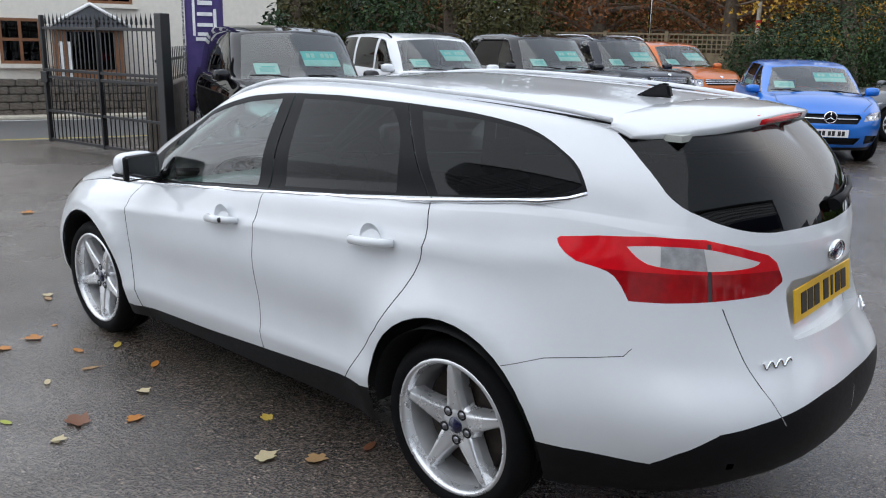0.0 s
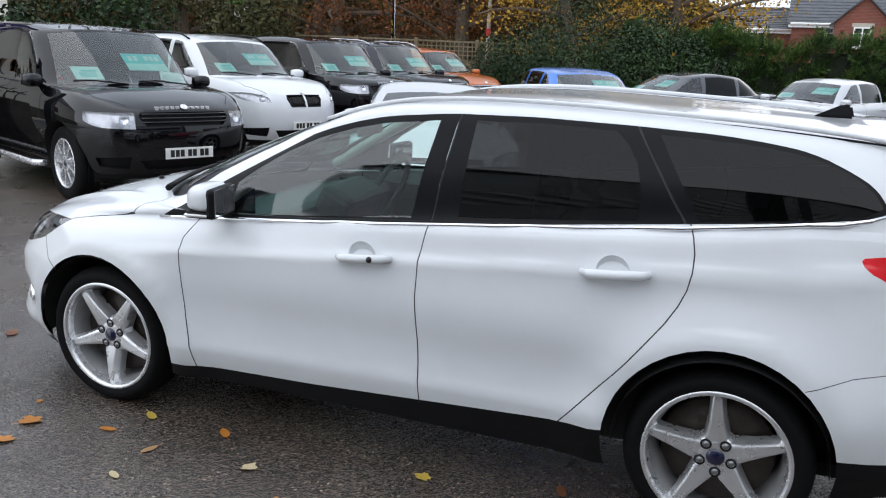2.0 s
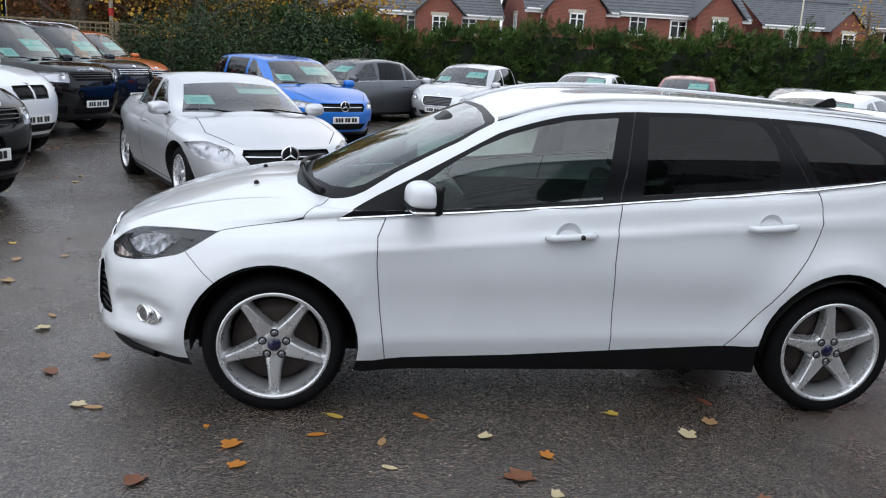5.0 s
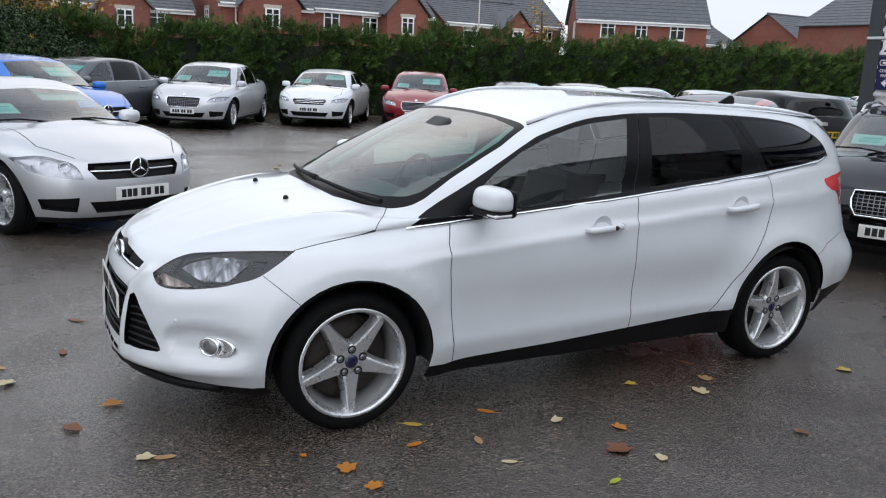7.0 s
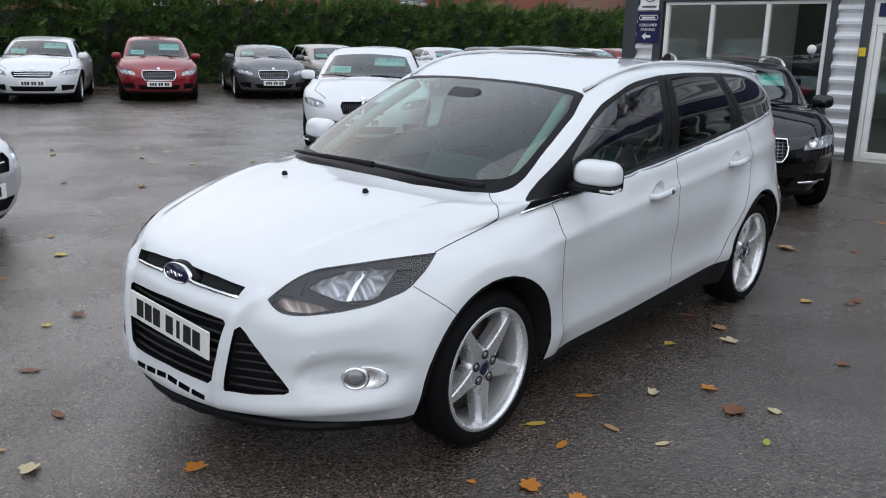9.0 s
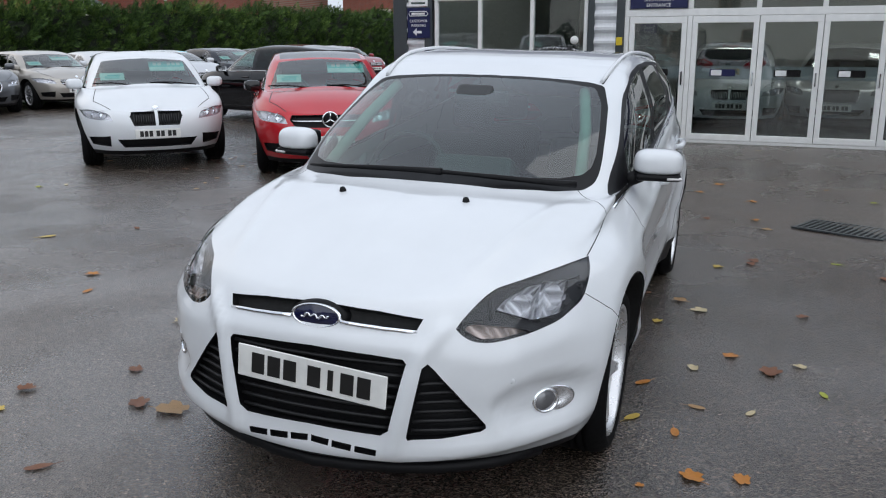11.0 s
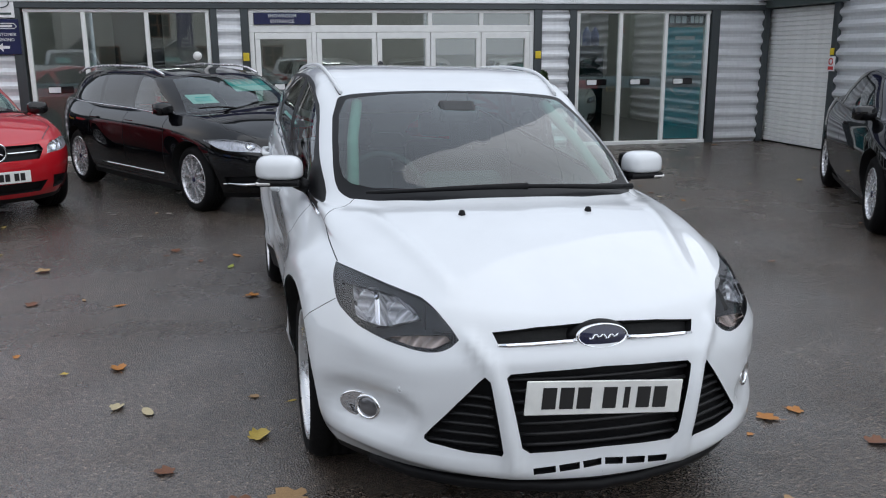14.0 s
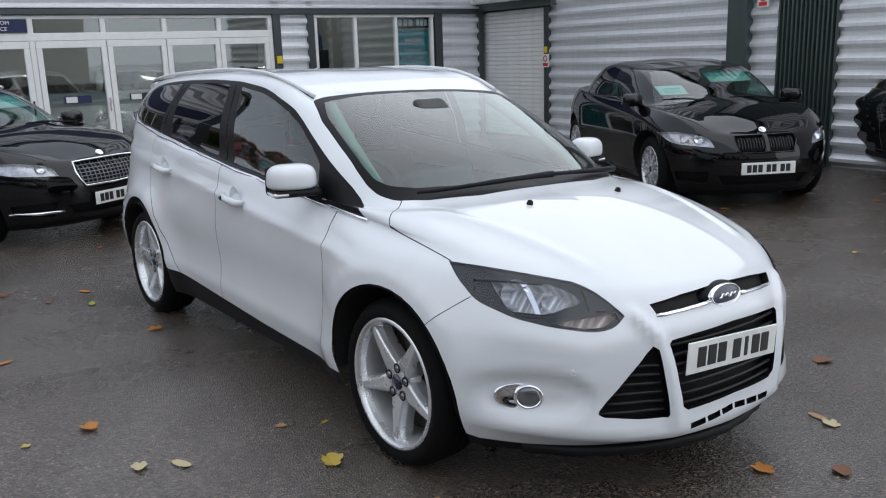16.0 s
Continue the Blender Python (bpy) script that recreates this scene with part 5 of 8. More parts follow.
    def back_x(y, z):
        d = (back_pts[:, 1] - abs(y)) ** 2 + (back_pts[:, 2] - z) ** 2
        k = np.argsort(d)[:4]
        wt = 1 / (d[k] + 1e-6)
        return float((back_pts[k, 0] * wt).sum() / wt.sum())
    # seams
    A = [(0.841, 0.887), (0.88, 0.811), (0.881, 0.697), (0.861, 0.48), (0.83, 0.242)]
    B = [(-0.222, 0.993), (-0.204, 0.87), (-0.199, 0.72), (-0.211, 0.52), (-0.220, 0.285)]
    C = [(-1.154, 1.093), (-1.172, 1.050), (-1.182, 1.0), (-1.183, 0.940), (-1.172, 0.880), (-1.150, 0.825), (-1.115, 0.765), (-0.990, 0.595), (-0.878, 0.457), (-0.772, 0.328)]
    seams = [q for line in (A, B, C) for q in ribbon(xz(*line), 0.0045)]
    seams += ribbon(xz((1.71, 0.705), (1.577, 0.593)), 0.003) + ribbon(xz((-1.569, 0.613), (-1.702, 0.663), (-1.93, 0.706), (-1.947, 0.73)), 0.0025)
    got, F = cut(F, seams, side, 0.12)
    lid_way = (0.25, 0.62, 0.74)
    more, F = cut(F, ribbon_seen([(1.575, 0.738, 0.822), (1.48, 0.739, 0.838), (1.385, 0.739, 0.853), (1.29, 0.737, 0.868), (1.205, 0.733, 0.882), (1.160, 0.692, 0.926), (1.098, 0.605, 0.956)], 0.0042, lid_way), lid_way, 0.2, lambda q: q[2] < 1.02 and q[0] > 1.0)
    got += more
    more, F = cut(F, ribbon_yz(yz((0.520, 0.868), (0.508, 0.80), (0.497, 0.72), (0.482, 0.64), (0.462, 0.57), (0.44, 0.525)), 0.003), (-1, 0, 0), 0.12, lambda q: q[0] < -1.6)
    got += more
    seams = islands(got + gaps + flip(got + gaps))
    crumbs = [f for g in seams if len(g) < 6 for f in g]
    for g in sorted((g for g in seams if len(g) >= 6), key=len):
        part("panel_gap", panel_mesh("panel_gap", g, M_SEAM, 0.004), None, car)
    if crumbs:
        part("panel_gap", panel_mesh("panel_gap", crumbs, M_SEAM, 0.004), None, car)
    # lower black trim
    sill, F = cut(F, [xz((0.97, 0), (0.97, 0.239), (0.256, 0.266), (0.256, 0)), xz((0.256, 0), (0.256, 0.266), (-0.382, 0.307), (-0.382, 0)), xz((-0.382, 0), (-0.382, 0.307), (-1.0, 0.344), (-1.0, 0))], side, -0.8)
    lip, F = cut(F, [xz((1.3, 0), (1.3, 0.240), (1.87, 0.214), (1.87, 0)), xz((1.87, 0), (1.87, 0.214), (2.4, 0.243), (2.4, 0))], side, -2)
    back, F = cut(F, [lift([(-1.5, 0.85, 0.0), (-1.5, 0.85, 0.378), (-2.0, 0.66, 0.386), (-2.5, -0.2, 0.395), (-2.5, -0.2, 0.0)])], (-0.6, 0.8, 0), -2, lambda q: q[0] < -1.3)
    back2, F = cut(F, [lift([(-2.0, 0.70, 0.38), (-2.031, 0.697, 0.408), (-2.076, 0.68, 0.434), (-2.155, 0.633, 0.505), (-2.254, 0.506, 0.536), (-2.333, 0.217, 0.573), (-2.35, -0.02, 0.58), (-2.35, -0.02, 0.38)])], (-0.85, 0.52, 0), -2, lambda q: q[0] < -1.9)
    pocket, F = cut(F, [yz((-0.02, 0.745), (0.29, 0.745), (0.30, 0.765), (0.30, 0.90), (0.27, 0.925), (-0.02, 0.925))], (-1, 0, 0), 0.2, lambda q: q[0] < -2.0)
    across("plate_recess", pocket, M_WHITE, car, 0.045, True)
    mirrored("sill_trim", sill, M_BLACK, car)
    across("front_lip", lip, M_BLACK, car)
    across("rear_bumper_trim", back + back2, M_BLACK, car, label="textured black lower rear bumper")
    fd, F = cut(F, [xz(A[i], A[i + 1], B[i + 1], B[i]) for i in range(4)] + [xz(A[4], B[4], (-0.19, 0.318), (0.85, 0.266))], side, 0.1)
    Cr = [(-1.154, 1.093), (-1.183, 0.970), (-1.146, 0.815), (-0.990, 0.595), (-0.769, 0.325)]
    rd, F = cut(F, [xz(B[i], B[i + 1], Cr[i + 1], Cr[i]) for i in range(4)], side, 0.1)
    mirrored("front_door", fd, M_WHITE, car)
    mirrored("rear_door", rd, M_WHITE, car)
    hood, F = cut(F, [[(2.2, -0.02, 0), (2.2, 0.40, 0), (2.03, 0.44, 0), (1.563, 0.713, 0), (1.205, 0.727, 0), (1.09, 0.62, 0), (1.3, -0.02, 0)]], (0, 0, 1), 0.35, lambda q: q[2] < 1.0 and q[0] > 1.0 and q[2] > 0.70)
    across("bonnet", hood, M_WHITE, car)
    gate, F = cut(F, [yz((-0.02, 0.40), (0.44, 0.50), (0.498, 0.656), (0.516, 0.855), (0.538, 1.054), (0.572, 1.154), (0.58, 1.33), (-0.02, 1.36))], (-1, 0, 0), 0.2, lambda q: q[0] < -1.7)
    across("tailgate", gate, M_WHITE, car)
    across("body", F, M_WHITE, car)
    # spoiler with high brake lamp
    sp = bmesh.new()
    rows = []
    top_pts = G[-13:].reshape(-1, 3)

    def roof_z(x, y):
        d = (top_pts[:, 0] - x) ** 2 + (top_pts[:, 1] - abs(y)) ** 2
        k = np.argsort(d)[:5]
        wt = 1 / (d[k] + 1e-5)
        return float((top_pts[k, 2] * wt).sum() / wt.sum())
    for y in np.linspace(-0.562, 0.562, 29):
        q = (y / 0.572) ** 2
        xe, xs = -2.055 + 0.25 * q ** 1.6, -1.66 - 0.06 * q
        ze = 1.412 - 0.054 * q
        th = 1 - 0.85 * q ** 3
        row = []
        for t in np.linspace(0, 1, 6):
            x = xs + (xe - xs) * t
            row.append((x, y, max(roof_z(x, y) + 0.006, (1 - t) * roof_z(xs, y) + t * ze + 0.012 * math.sin(math.pi * t)) if t > 0 else roof_z(xs, y) - 0.004))
        row[-1] = (xe, y, ze)
        row += [(xe - 0.004 * th, y, ze - 0.008 * th), (xe + 0.004, y, ze - 0.030 * th), (xe + 0.022 * th, y, ze - 0.038 * th), (xe + 0.03 + 0.05 * th * th, y * (0.96 + 0.03 * th), ze - 0.042 * th)]
        rows.append([sp.verts.new(p) for p in row])
    for a, b in zip(rows, rows[1:]):
        for i in range(len(a) - 1):
            sp.faces.new((a[i], a[i + 1], b[i + 1], b[i])).smooth = True
    for end in (rows[0], rows[-1]):
        sp.faces.new(end)
    bmesh.ops.recalc_face_normals(sp, faces=sp.faces)
    part("spoiler", sp, M_WHITE, car)
    part("brake_lamp", tube([(-2.046 + 0.28 * y * y, y, 1.393) for y in np.linspace(-0.17, 0.17, 9)], 0.017, 8), M_REDLENS, car, "dark red high brake lamp")
    # number plates, badges
    bars_plate(car, pose(2.211, 0, 0.506, 0, -4, -90), M_PLATE_W, "##|# ###", "front_number_plate")
    bars_plate(car, pose(-2.252, 0, 0.838, 0, 0, 90) @ pose(0, 0, 0, 8, 0, 0), M_PLATE_Y, "##|# ###", "rear_number_plate")
    rb = part("tailgate_badge", lathe([(0.0, 0.008), (0.05, 0.007), (0.058, 0.0)], 30, "Z"), M_BLUEBADGE, car, "dark blue oval badge")
    rb.matrix_local = pose(back_x(0, 0.978) - 0.002, 0, 0.978, 0, -86, 0) @ Matrix.Diagonal((0.55, 1, 1, 1))
    part("badge_rim", lathe([(0.052, 0.007), (0.057, 0.012), (0.063, 0.0)], 30, "Z"), M_CHROME, rb)
    for y in (0.40, -0.40):
        bm = tube([(0.0, 0.06 * (a / 3 - 1), 0.012 * math.sin(a * 3.4)) for a in np.linspace(0, 6, 30)], 0.005, 5)
        ml = part("model_badge", bm, M_CHROME, car, "chrome badge mark")
        ml.matrix_local = pose(back_x(y, 0.695) - 0.004, y, 0.695, 0, 0, -22 if y > 0 else 22)
    # side trims, handles, mirrors
    for s in (1, -1):
        line = [(x, s * (on(x, z) + 0.002), z) for x, z in zip(np.linspace(1.06, -1.60, 30), [curve1([(-1.577, 1.1505), (-1.118, 1.0915), (-0.216, 1.0025), (1.056, 0.8855)], q) for q in np.linspace(1.06, -1.60, 30)])]
        line += [(-1.69, s * (on(-1.69, 1.172) + 0.002), 1.1675), (-1.745, s * (on(-1.745, 1.192) + 0.002), 1.1875)]
        part("window_trim", tube(line, 0.0085, 6), M_CHROME, car, "chrome window line")
        for x0, x1, z0, z1 in ((0.132, -0.097, 0.852, 0.868), (-0.819, -1.049, 0.919, 0.935)):
            xm_, zm_ = (x0 + x1) / 2, (z0 + z1) / 2
            y = on(xm_, zm_)
            pts = [(x0, s * (y + 0.006), z0), (x0 - 0.03, s * (y + 0.032), z0 + 0.001), (xm_, s * (y + 0.038), zm_), (x1 + 0.03, s * (y + 0.032), z1 - 0.001), (x1, s * (y + 0.006), z1)]
            h = part("door_handle", moved(tube(pts, [0.013, 0.017, 0.018, 0.017, 0.013], 10), Matrix()), M_WHITE, car)
            dish = part("handle_recess", lathe([(0.0, -0.016), (0.03, -0.014), (0.05, -0.004), (0.058, 0.002)], 28, "Y"), M_WHITE, car)
            dish.matrix_local = pose(xm_ + 0.01, s * (y + 0.001), zm_ + 0.003, 0, 0, 0 if s > 0 else 180)
            if x0 > 0:
                key = part("keyhole", lathe([(0.0, 0.004), (0.011, 0.003), (0.012, -0.004)], 16, "Y"), M_INK, car)
                key.matrix_local = pose(-0.025, s * (y + 0.052), 0.865, 0, 0, 0 if s > 0 else 180)
        v, f = wheel_well(G, 1.324, 0.325, 0.368, 0.42, 0.12)
        v2, f2 = wheel_well(G, -1.324, 0.325, 0.360, 0.42, 0.05)
        part("arch_liner", mesh_ob("arch_liner", [(a, s * b, c) for a, b, c in v], f, M_DARK, True), None, car)
        part("arch_liner", mesh_ob("arch_liner", [(a, s * b, c) for a, b, c in v2], f2, M_DARK, True), None, car)
        # mirror: white cap, black shell, indicator
        cap = bmesh.new()
        bmesh.ops.create_uvsphere(cap, u_segments=28, v_segments=18, radius=1)
        for q in cap.verts:
            a, b, c = q.co
            q.co = (math.copysign(abs(a) ** 0.75, a) * (0.080 if a > 0 else 0.045), math.copysign(abs(b) ** 0.55, b) * 0.104 * (1 - 0.10 * max(0, a)), math.copysign(abs(c) ** 0.62, c) * (0.072 if c > 0 else 0.036))
        for q in cap.faces:
            q.smooth = True
        mir = part("door_mirror", cap, M_WHITE, car)
        mir.matrix_local = pose(0.69, s * 0.868, 1.016, 0, 0, s * 10)
        part("mirror_shell", box(-0.060, -0.098, -0.062, -0.02, 0.098, 0.062, 0.018, segments=2), M_BLACK, mir)
        part("mirror_base", box(-0.056, -0.095, -0.060, 0.070, 0.095, -0.028, 0.014, segments=2), M_BLACK, mir, "black mirror underside")
        part("mirror_glass", box(-0.061, -0.086, -0.05, -0.058, 0.086, 0.055, 0.0), M_CHROME, mir)
        part("indicator", box(-0.03, s * 0.03, -0.054, 0.073, s * 0.099, -0.038, 0.007), M_CLEARLENS, mir, "clear amber indicator")
        foot = rod((0.0, -s * 0.07, -0.045), (-0.02, -s * 0.15, -0.085), 0.03, 14)
        part("mirror_foot", foot, M_BLACK, mir)
        part("sail_panel", prism([(0.0, 0.0), (0.14, 0.0), (0.0, 0.11)], 0.012), M_GLOSSBLACK, mir).matrix_local = pose(-0.13, -s * 0.125 - 0.006, -0.07)
        # roof rail
        xs = np.linspace(0.335, -1.74, 28)
        prof = [curve1([(-1.74, 0.002), (-1.60, 0.014), (-1.2, 0.022), (-0.3, 0.022), (0.1, 0.014), (0.335, 0.003)], x) for x in xs]
        base = [curve1([(-1.75, 1.398), (-1.2, 1.425), (-0.5, 1.443), (-0.1, 1.429), (0.15, 1.390), (0.335, 1.338)], x) for x in xs]
        part("roof_rail", tube([(x, s * (0.578 - 0.02 * (x / 1.7) ** 2 - 0.03 * max(0, x + 0.1) ** 2 / 0.19), b + p) for x, p, b in zip(xs, prof, base)], 0.009, 10), M_RAIL, car, "satin silver roof rail")
        part("rail_gasket", tube([(x, s * (0.582 - 0.02 * (x / 1.7) ** 2 - 0.03 * max(0, x + 0.1) ** 2 / 0.19), b + p * 0.4 - 0.008) for x, p, b in zip(xs, prof, base)], 0.004, 6), M_BLACK, car)
        jet = part("washer_jet", lathe([(0.0, 0.018), (0.010, 0.014), (0.014, 0.0)], 14, "Z"), M_BLACK, car)
        jet.matrix_local = pose(1.455, s * 0.253, 0.945, 0, 15, 0)
        rf = part("rear_reflector", moved(box(-0.012, -0.055, -0.011, 0.006, 0.055, 0.011, 0.005), pose(-2.185, s * 0.525, 0.352, 0, 0, -s * 38)), M_REDLENS, car)
    fin = bmesh.new()
    prism([(0.0, 0.0), (-0.15, 0.0), (-0.135, 0.050), (-0.105, 0.053)], 0.03, fin)
    bmesh.ops.bevel(fin, geom=fin.edges[:], offset=0.008, segments=2, affect="EDGES")
    part("aerial", moved(fin, pose(-1.50, -0.015, 1.432, 0, 0, 0)), M_BLACK, car, "black shark fin aerial")
    for y0, y1 in ((-0.56, 0.08), (-0.02, 0.60)):
        pts = [(1.245 - 0.55 * y * y * 0.6, y, curve1([(-0.7, 0.955), (0, 0.992), (0.7, 0.955)], y) + 0.022) for y in np.linspace(y0, y1, 9)]
        w_ = part("wiper", tube(pts, [0.006, 0.009, 0.009, 0.009, 0.011, 0.011, 0.012, 0.013, 0.015], 6), M_BLACK, car)
    rw = part("rear_wiper", tube([(back_x(y, z) - 0.016, y, z) for y, z in ((0.0, 1.125), (-0.12, 1.14), (-0.24, 1.152), (-0.36, 1.165))], [0.022, 0.012, 0.009, 0.007], 8), M_BLACK, car)
    add_wheels(car, S, 0.250, 0.21, 5, True, 0.728)
    cabin(car, S)
    con = part("centre_console", moved(box(-0.14, -0.2, -0.10, 0.05, 0.2, 0.22, 0.04, segments=2), pose(0.62, 0, 0.78, 0, -25, 0)), M_DASH, car)
    pod2 = part("mirror_sensor_pod", moved(box(-0.05, -0.09, -0.045, 0.05, 0.09, 0.03, 0.02, segments=2), pose(0.52, -0.02, 1.27, 0, 35, 0)), M_DASH, car)
    part("interior_mirror", moved(box(-0.012, -0.12, -0.035, 0.012, 0.12, 0.035, 0.012, segments=2), pose(0.42, 0, 1.25)), M_DASH, car)
    part("headlining", moved(box(-1.0, -0.5, -0.01, 1.0, 0.5, 0.01), pose(-0.95, 0, 1.372, 0, -1, 0)), M_LINING, car)
    for s in (1, -1):
        part("pillar_trim", tube([(0.93, s * 0.58, 0.96), (0.62, s * 0.535, 1.15), (0.36, s * 0.475, 1.295)], 0.026, 8), M_LINING, car)
    return car

# ---- materials of the place ----


def ribbed(name, rgb):
    k = Nodes(name)
    vec = k.coords()
    streak = k.noise(k.coords((6, 6, 0.35)), 3.0, 5.0)
    k.link(k.ramp(streak, (0.3, tuple(v * 0.93 for v in rgb)), (0.7, tuple(v * 1.03 for v in rgb))), k.b.inputs["Base Color"])
    k.link(k.span(k.noise(vec, 14.0), 0.28, 0.45), k.b.inputs["Roughness"])
    k.set(Metallic=0.5)
    return k.m


def brickwork():
    k = Nodes("red brickwork")
    tc = k.n("ShaderNodeTexCoord")
    mp = k.n("ShaderNodeMapping")
    mp.inputs["Rotation"].default_value = (math.pi / 2, 0, 0)
    k.link(tc.outputs["Object"], mp.inputs["Vector"])
    br = k.n("ShaderNodeTexBrick", Scale=1.0)
    br.inputs["Brick Width"].default_value, br.inputs["Row Height"].default_value, br.inputs["Mortar Size"].default_value = 0.225, 0.075, 0.008
    br.inputs["Color1"].default_value, br.inputs["Color2"].default_value, br.inputs["Mortar"].default_value = c3(0.25, 0.062, 0.036), c3(0.18, 0.046, 0.030), c3(0.20, 0.15, 0.12)
    k.link(mp.outputs["Vector"], br.inputs["Vector"])
    mx = k.n("ShaderNodeMix")
    mx.data_type, mx.blend_type = "RGBA", "MULTIPLY"
    mx.inputs["Factor"].default_value = 0.6
    k.link(br.outputs["Color"], mx.inputs["A"])
    k.link(k.ramp(k.noise(tc.outputs["Object"], 0.7, 5.0), (0.3, (0.75, 0.75, 0.75)), (0.7, (1.2, 1.15, 1.1))), mx.inputs["B"])
    k.link(mx.outputs["Result"], k.b.inputs["Base Color"])
    k.set(Roughness=0.85)
    return k.m


def leafy(name, stops, rough=0.6):
    """Foliage whose tone changes from piece to piece and over the mass."""
    k = Nodes(name)
    geo = k.n("ShaderNodeNewGeometry")
    vec = k.coords(world_space=True)
    mix = k.n("ShaderNodeMath")
    mix.operation = "MULTIPLY_ADD"
    k.link(geo.outputs["Random Per Island"], mix.inputs[0])
    mix.inputs[1].default_value = 0.55
    k.link(k.span(k.noise(vec, 0.9, 3.0), 0.0, 0.45, 0.25, 0.75), mix.inputs[2])
    k.link(k.ramp(mix.outputs[0], *stops), k.b.inputs["Base Color"])
    k.set(Roughness=rough, Specular_IOR_Level=0.25)
    return k.m


M_CLAD = ribbed("silver grey cladding", (0.80, 0.81, 0.83))
M_STEEL_DK = ribbed("dark grey steel", (0.075, 0.085, 0.09))
M_GREENGREY = ribbed("grey green steel", (0.085, 0.11, 0.105))
M_FRAME = plain("white window frame", (0.85, 0.85, 0.83), 0.35, vary=0.05)
M_SHUTTER = plain("white roller shutter", (0.84, 0.84, 0.82), 0.4, vary=0.06)
M_NAVY = plain("navy sign board", (0.010, 0.014, 0.07), 0.3)
M_LETTER = plain("white sign letters", (0.78, 0.78, 0.78), 0.4)
M_TEALBAN = plain("teal banner", (0.010, 0.36, 0.43), 0.45)
M_BRICK = brickwork()
M_SLATE = plain("grey roof tiles", (0.085, 0.09, 0.10), 0.6, vary=0.25, scale=3)
M_STONE = plain("pale stone", (0.48, 0.44, 0.36), 0.8, bump=0.2)
M_DSTONE = plain("dark rubble stone", (0.10, 0.085, 0.07), 0.9, vary=0.4, scale=5, bump=0.6)
M_RENDER = plain("cream render", (0.74, 0.70, 0.62), 0.85, vary=0.05, bump=0.1)
M_BARK = plain("bark", (0.09, 0.065, 0.045), 0.9, vary=0.4, bump=0.6)
M_IRON = plain("black iron", (0.010, 0.010, 0.011), 0.4)
M_WOODDK = plain("weathered fence wood", (0.19, 0.15, 0.09), 0.85, vary=0.3, scale=6)
M_WOODBR = plain("brown stained wood", (0.20, 0.085, 0.035), 0.5)
M_PURPLE = plain("purple flag cloth", (0.055, 0.035, 0.16), 0.6, vary=0.15)
M_YELLOW = plain("yellow plastic", (0.75, 0.55, 0.03), 0.4)
M_REDSIGN = plain("red sign", (0.55, 0.03, 0.03), 0.4)
M_FLOOR = plain("grey showroom floor", (0.16, 0.16, 0.165), 0.2)
M_INWALL = plain("white inner wall", (0.46, 0.46, 0.45), 0.8)
M_INCEIL = plain("pale ceiling", (0.62, 0.62, 0.60), 0.8)
M_BOTTLE = plain("blue water bottle", (0.02, 0.07, 0.30), 0.12, coat=1.0)
M_FROST = plain("frosted glass film", (0.38, 0.40, 0.41), 0.5)
M_CONIFER = leafy("conifer green", ((0.05, (0.006, 0.014, 0.005)), (0.45, (0.030, 0.064, 0.014)), (0.75, (0.085, 0.150, 0.028)), (1.0, (0.19, 0.26, 0.05))), 0.75)
M_LAUREL = leafy("evergreen shrub", ((0.05, (0.006, 0.014, 0.005)), (0.5, (0.020, 0.045, 0.014)), (0.85, (0.045, 0.085, 0.025)), (1.0, (0.11, 0.13, 0.03))), 0.4)
M_RUST = leafy("rust autumn leaves", ((0.05, (0.06, 0.022, 0.010)), (0.5, (0.15, 0.055, 0.018)), (0.85, (0.24, 0.09, 0.022)), (1.0, (0.34, 0.17, 0.04))))
M_GOLD = leafy("golden autumn leaves", ((0.05, (0.10, 0.055, 0.012)), (0.5, (0.38, 0.22, 0.03)), (0.85, (0.56, 0.33, 0.04)), (1.0, (0.40, 0.38, 0.06))))
M_OLIVE = leafy("fading green leaves", ((0.05, (0.018, 0.022, 0.008)), (0.5, (0.055, 0.055, 0.018)), (0.85, (0.10, 0.085, 0.024)), (1.0, (0.17, 0.12, 0.03))))
# near-black fill: the shade deep inside foliage, put into the colour
M_SHADOWED = plain("shaded foliage core", (0.008, 0.013, 0.005), 0.95)

# ---- ground ----
def ease(v, a, b):
    t = min(1.0, max(0.0, (v - a) / (b - a)))
    return 1 - t * t * (3 - 2 * t)


def yard_z(x, y):
    """The yard falls slightly sideways where the white car stands."""
    return -LEAN * y * ease(abs(y), 1.1, 3.2) * ease(abs(x), 2.6, 5.2)


gr = bmesh.new()
lines = [-900, -60, -20, *np.arange(-8, 8.1, 0.4), 20, 60, 900]
rows = [[gr.verts.new((x, y, yard_z(x, y))) for x in lines] for y in lines]
for p, q in zip(rows, rows[1:]):
    for i in range(len(lines) - 1):
        gr.faces.new((p[i], p[i + 1], q[i + 1], q[i])).smooth = True
solid("ground", gr, M_ASPHALT, "wet dark brown-grey asphalt yard with damp patches", "ground", kind="structure")

# ---- showroom front: x runs along the wall, y goes into the building ----
A_WALL = math.atan(0.06)
BW = pose(-9.0, 0, 0, 0, 0, 90 - math.degrees(A_WALL))
WW = pose(-8.55, 8.1, 0, 0, 0, -math.degrees(A_WALL))


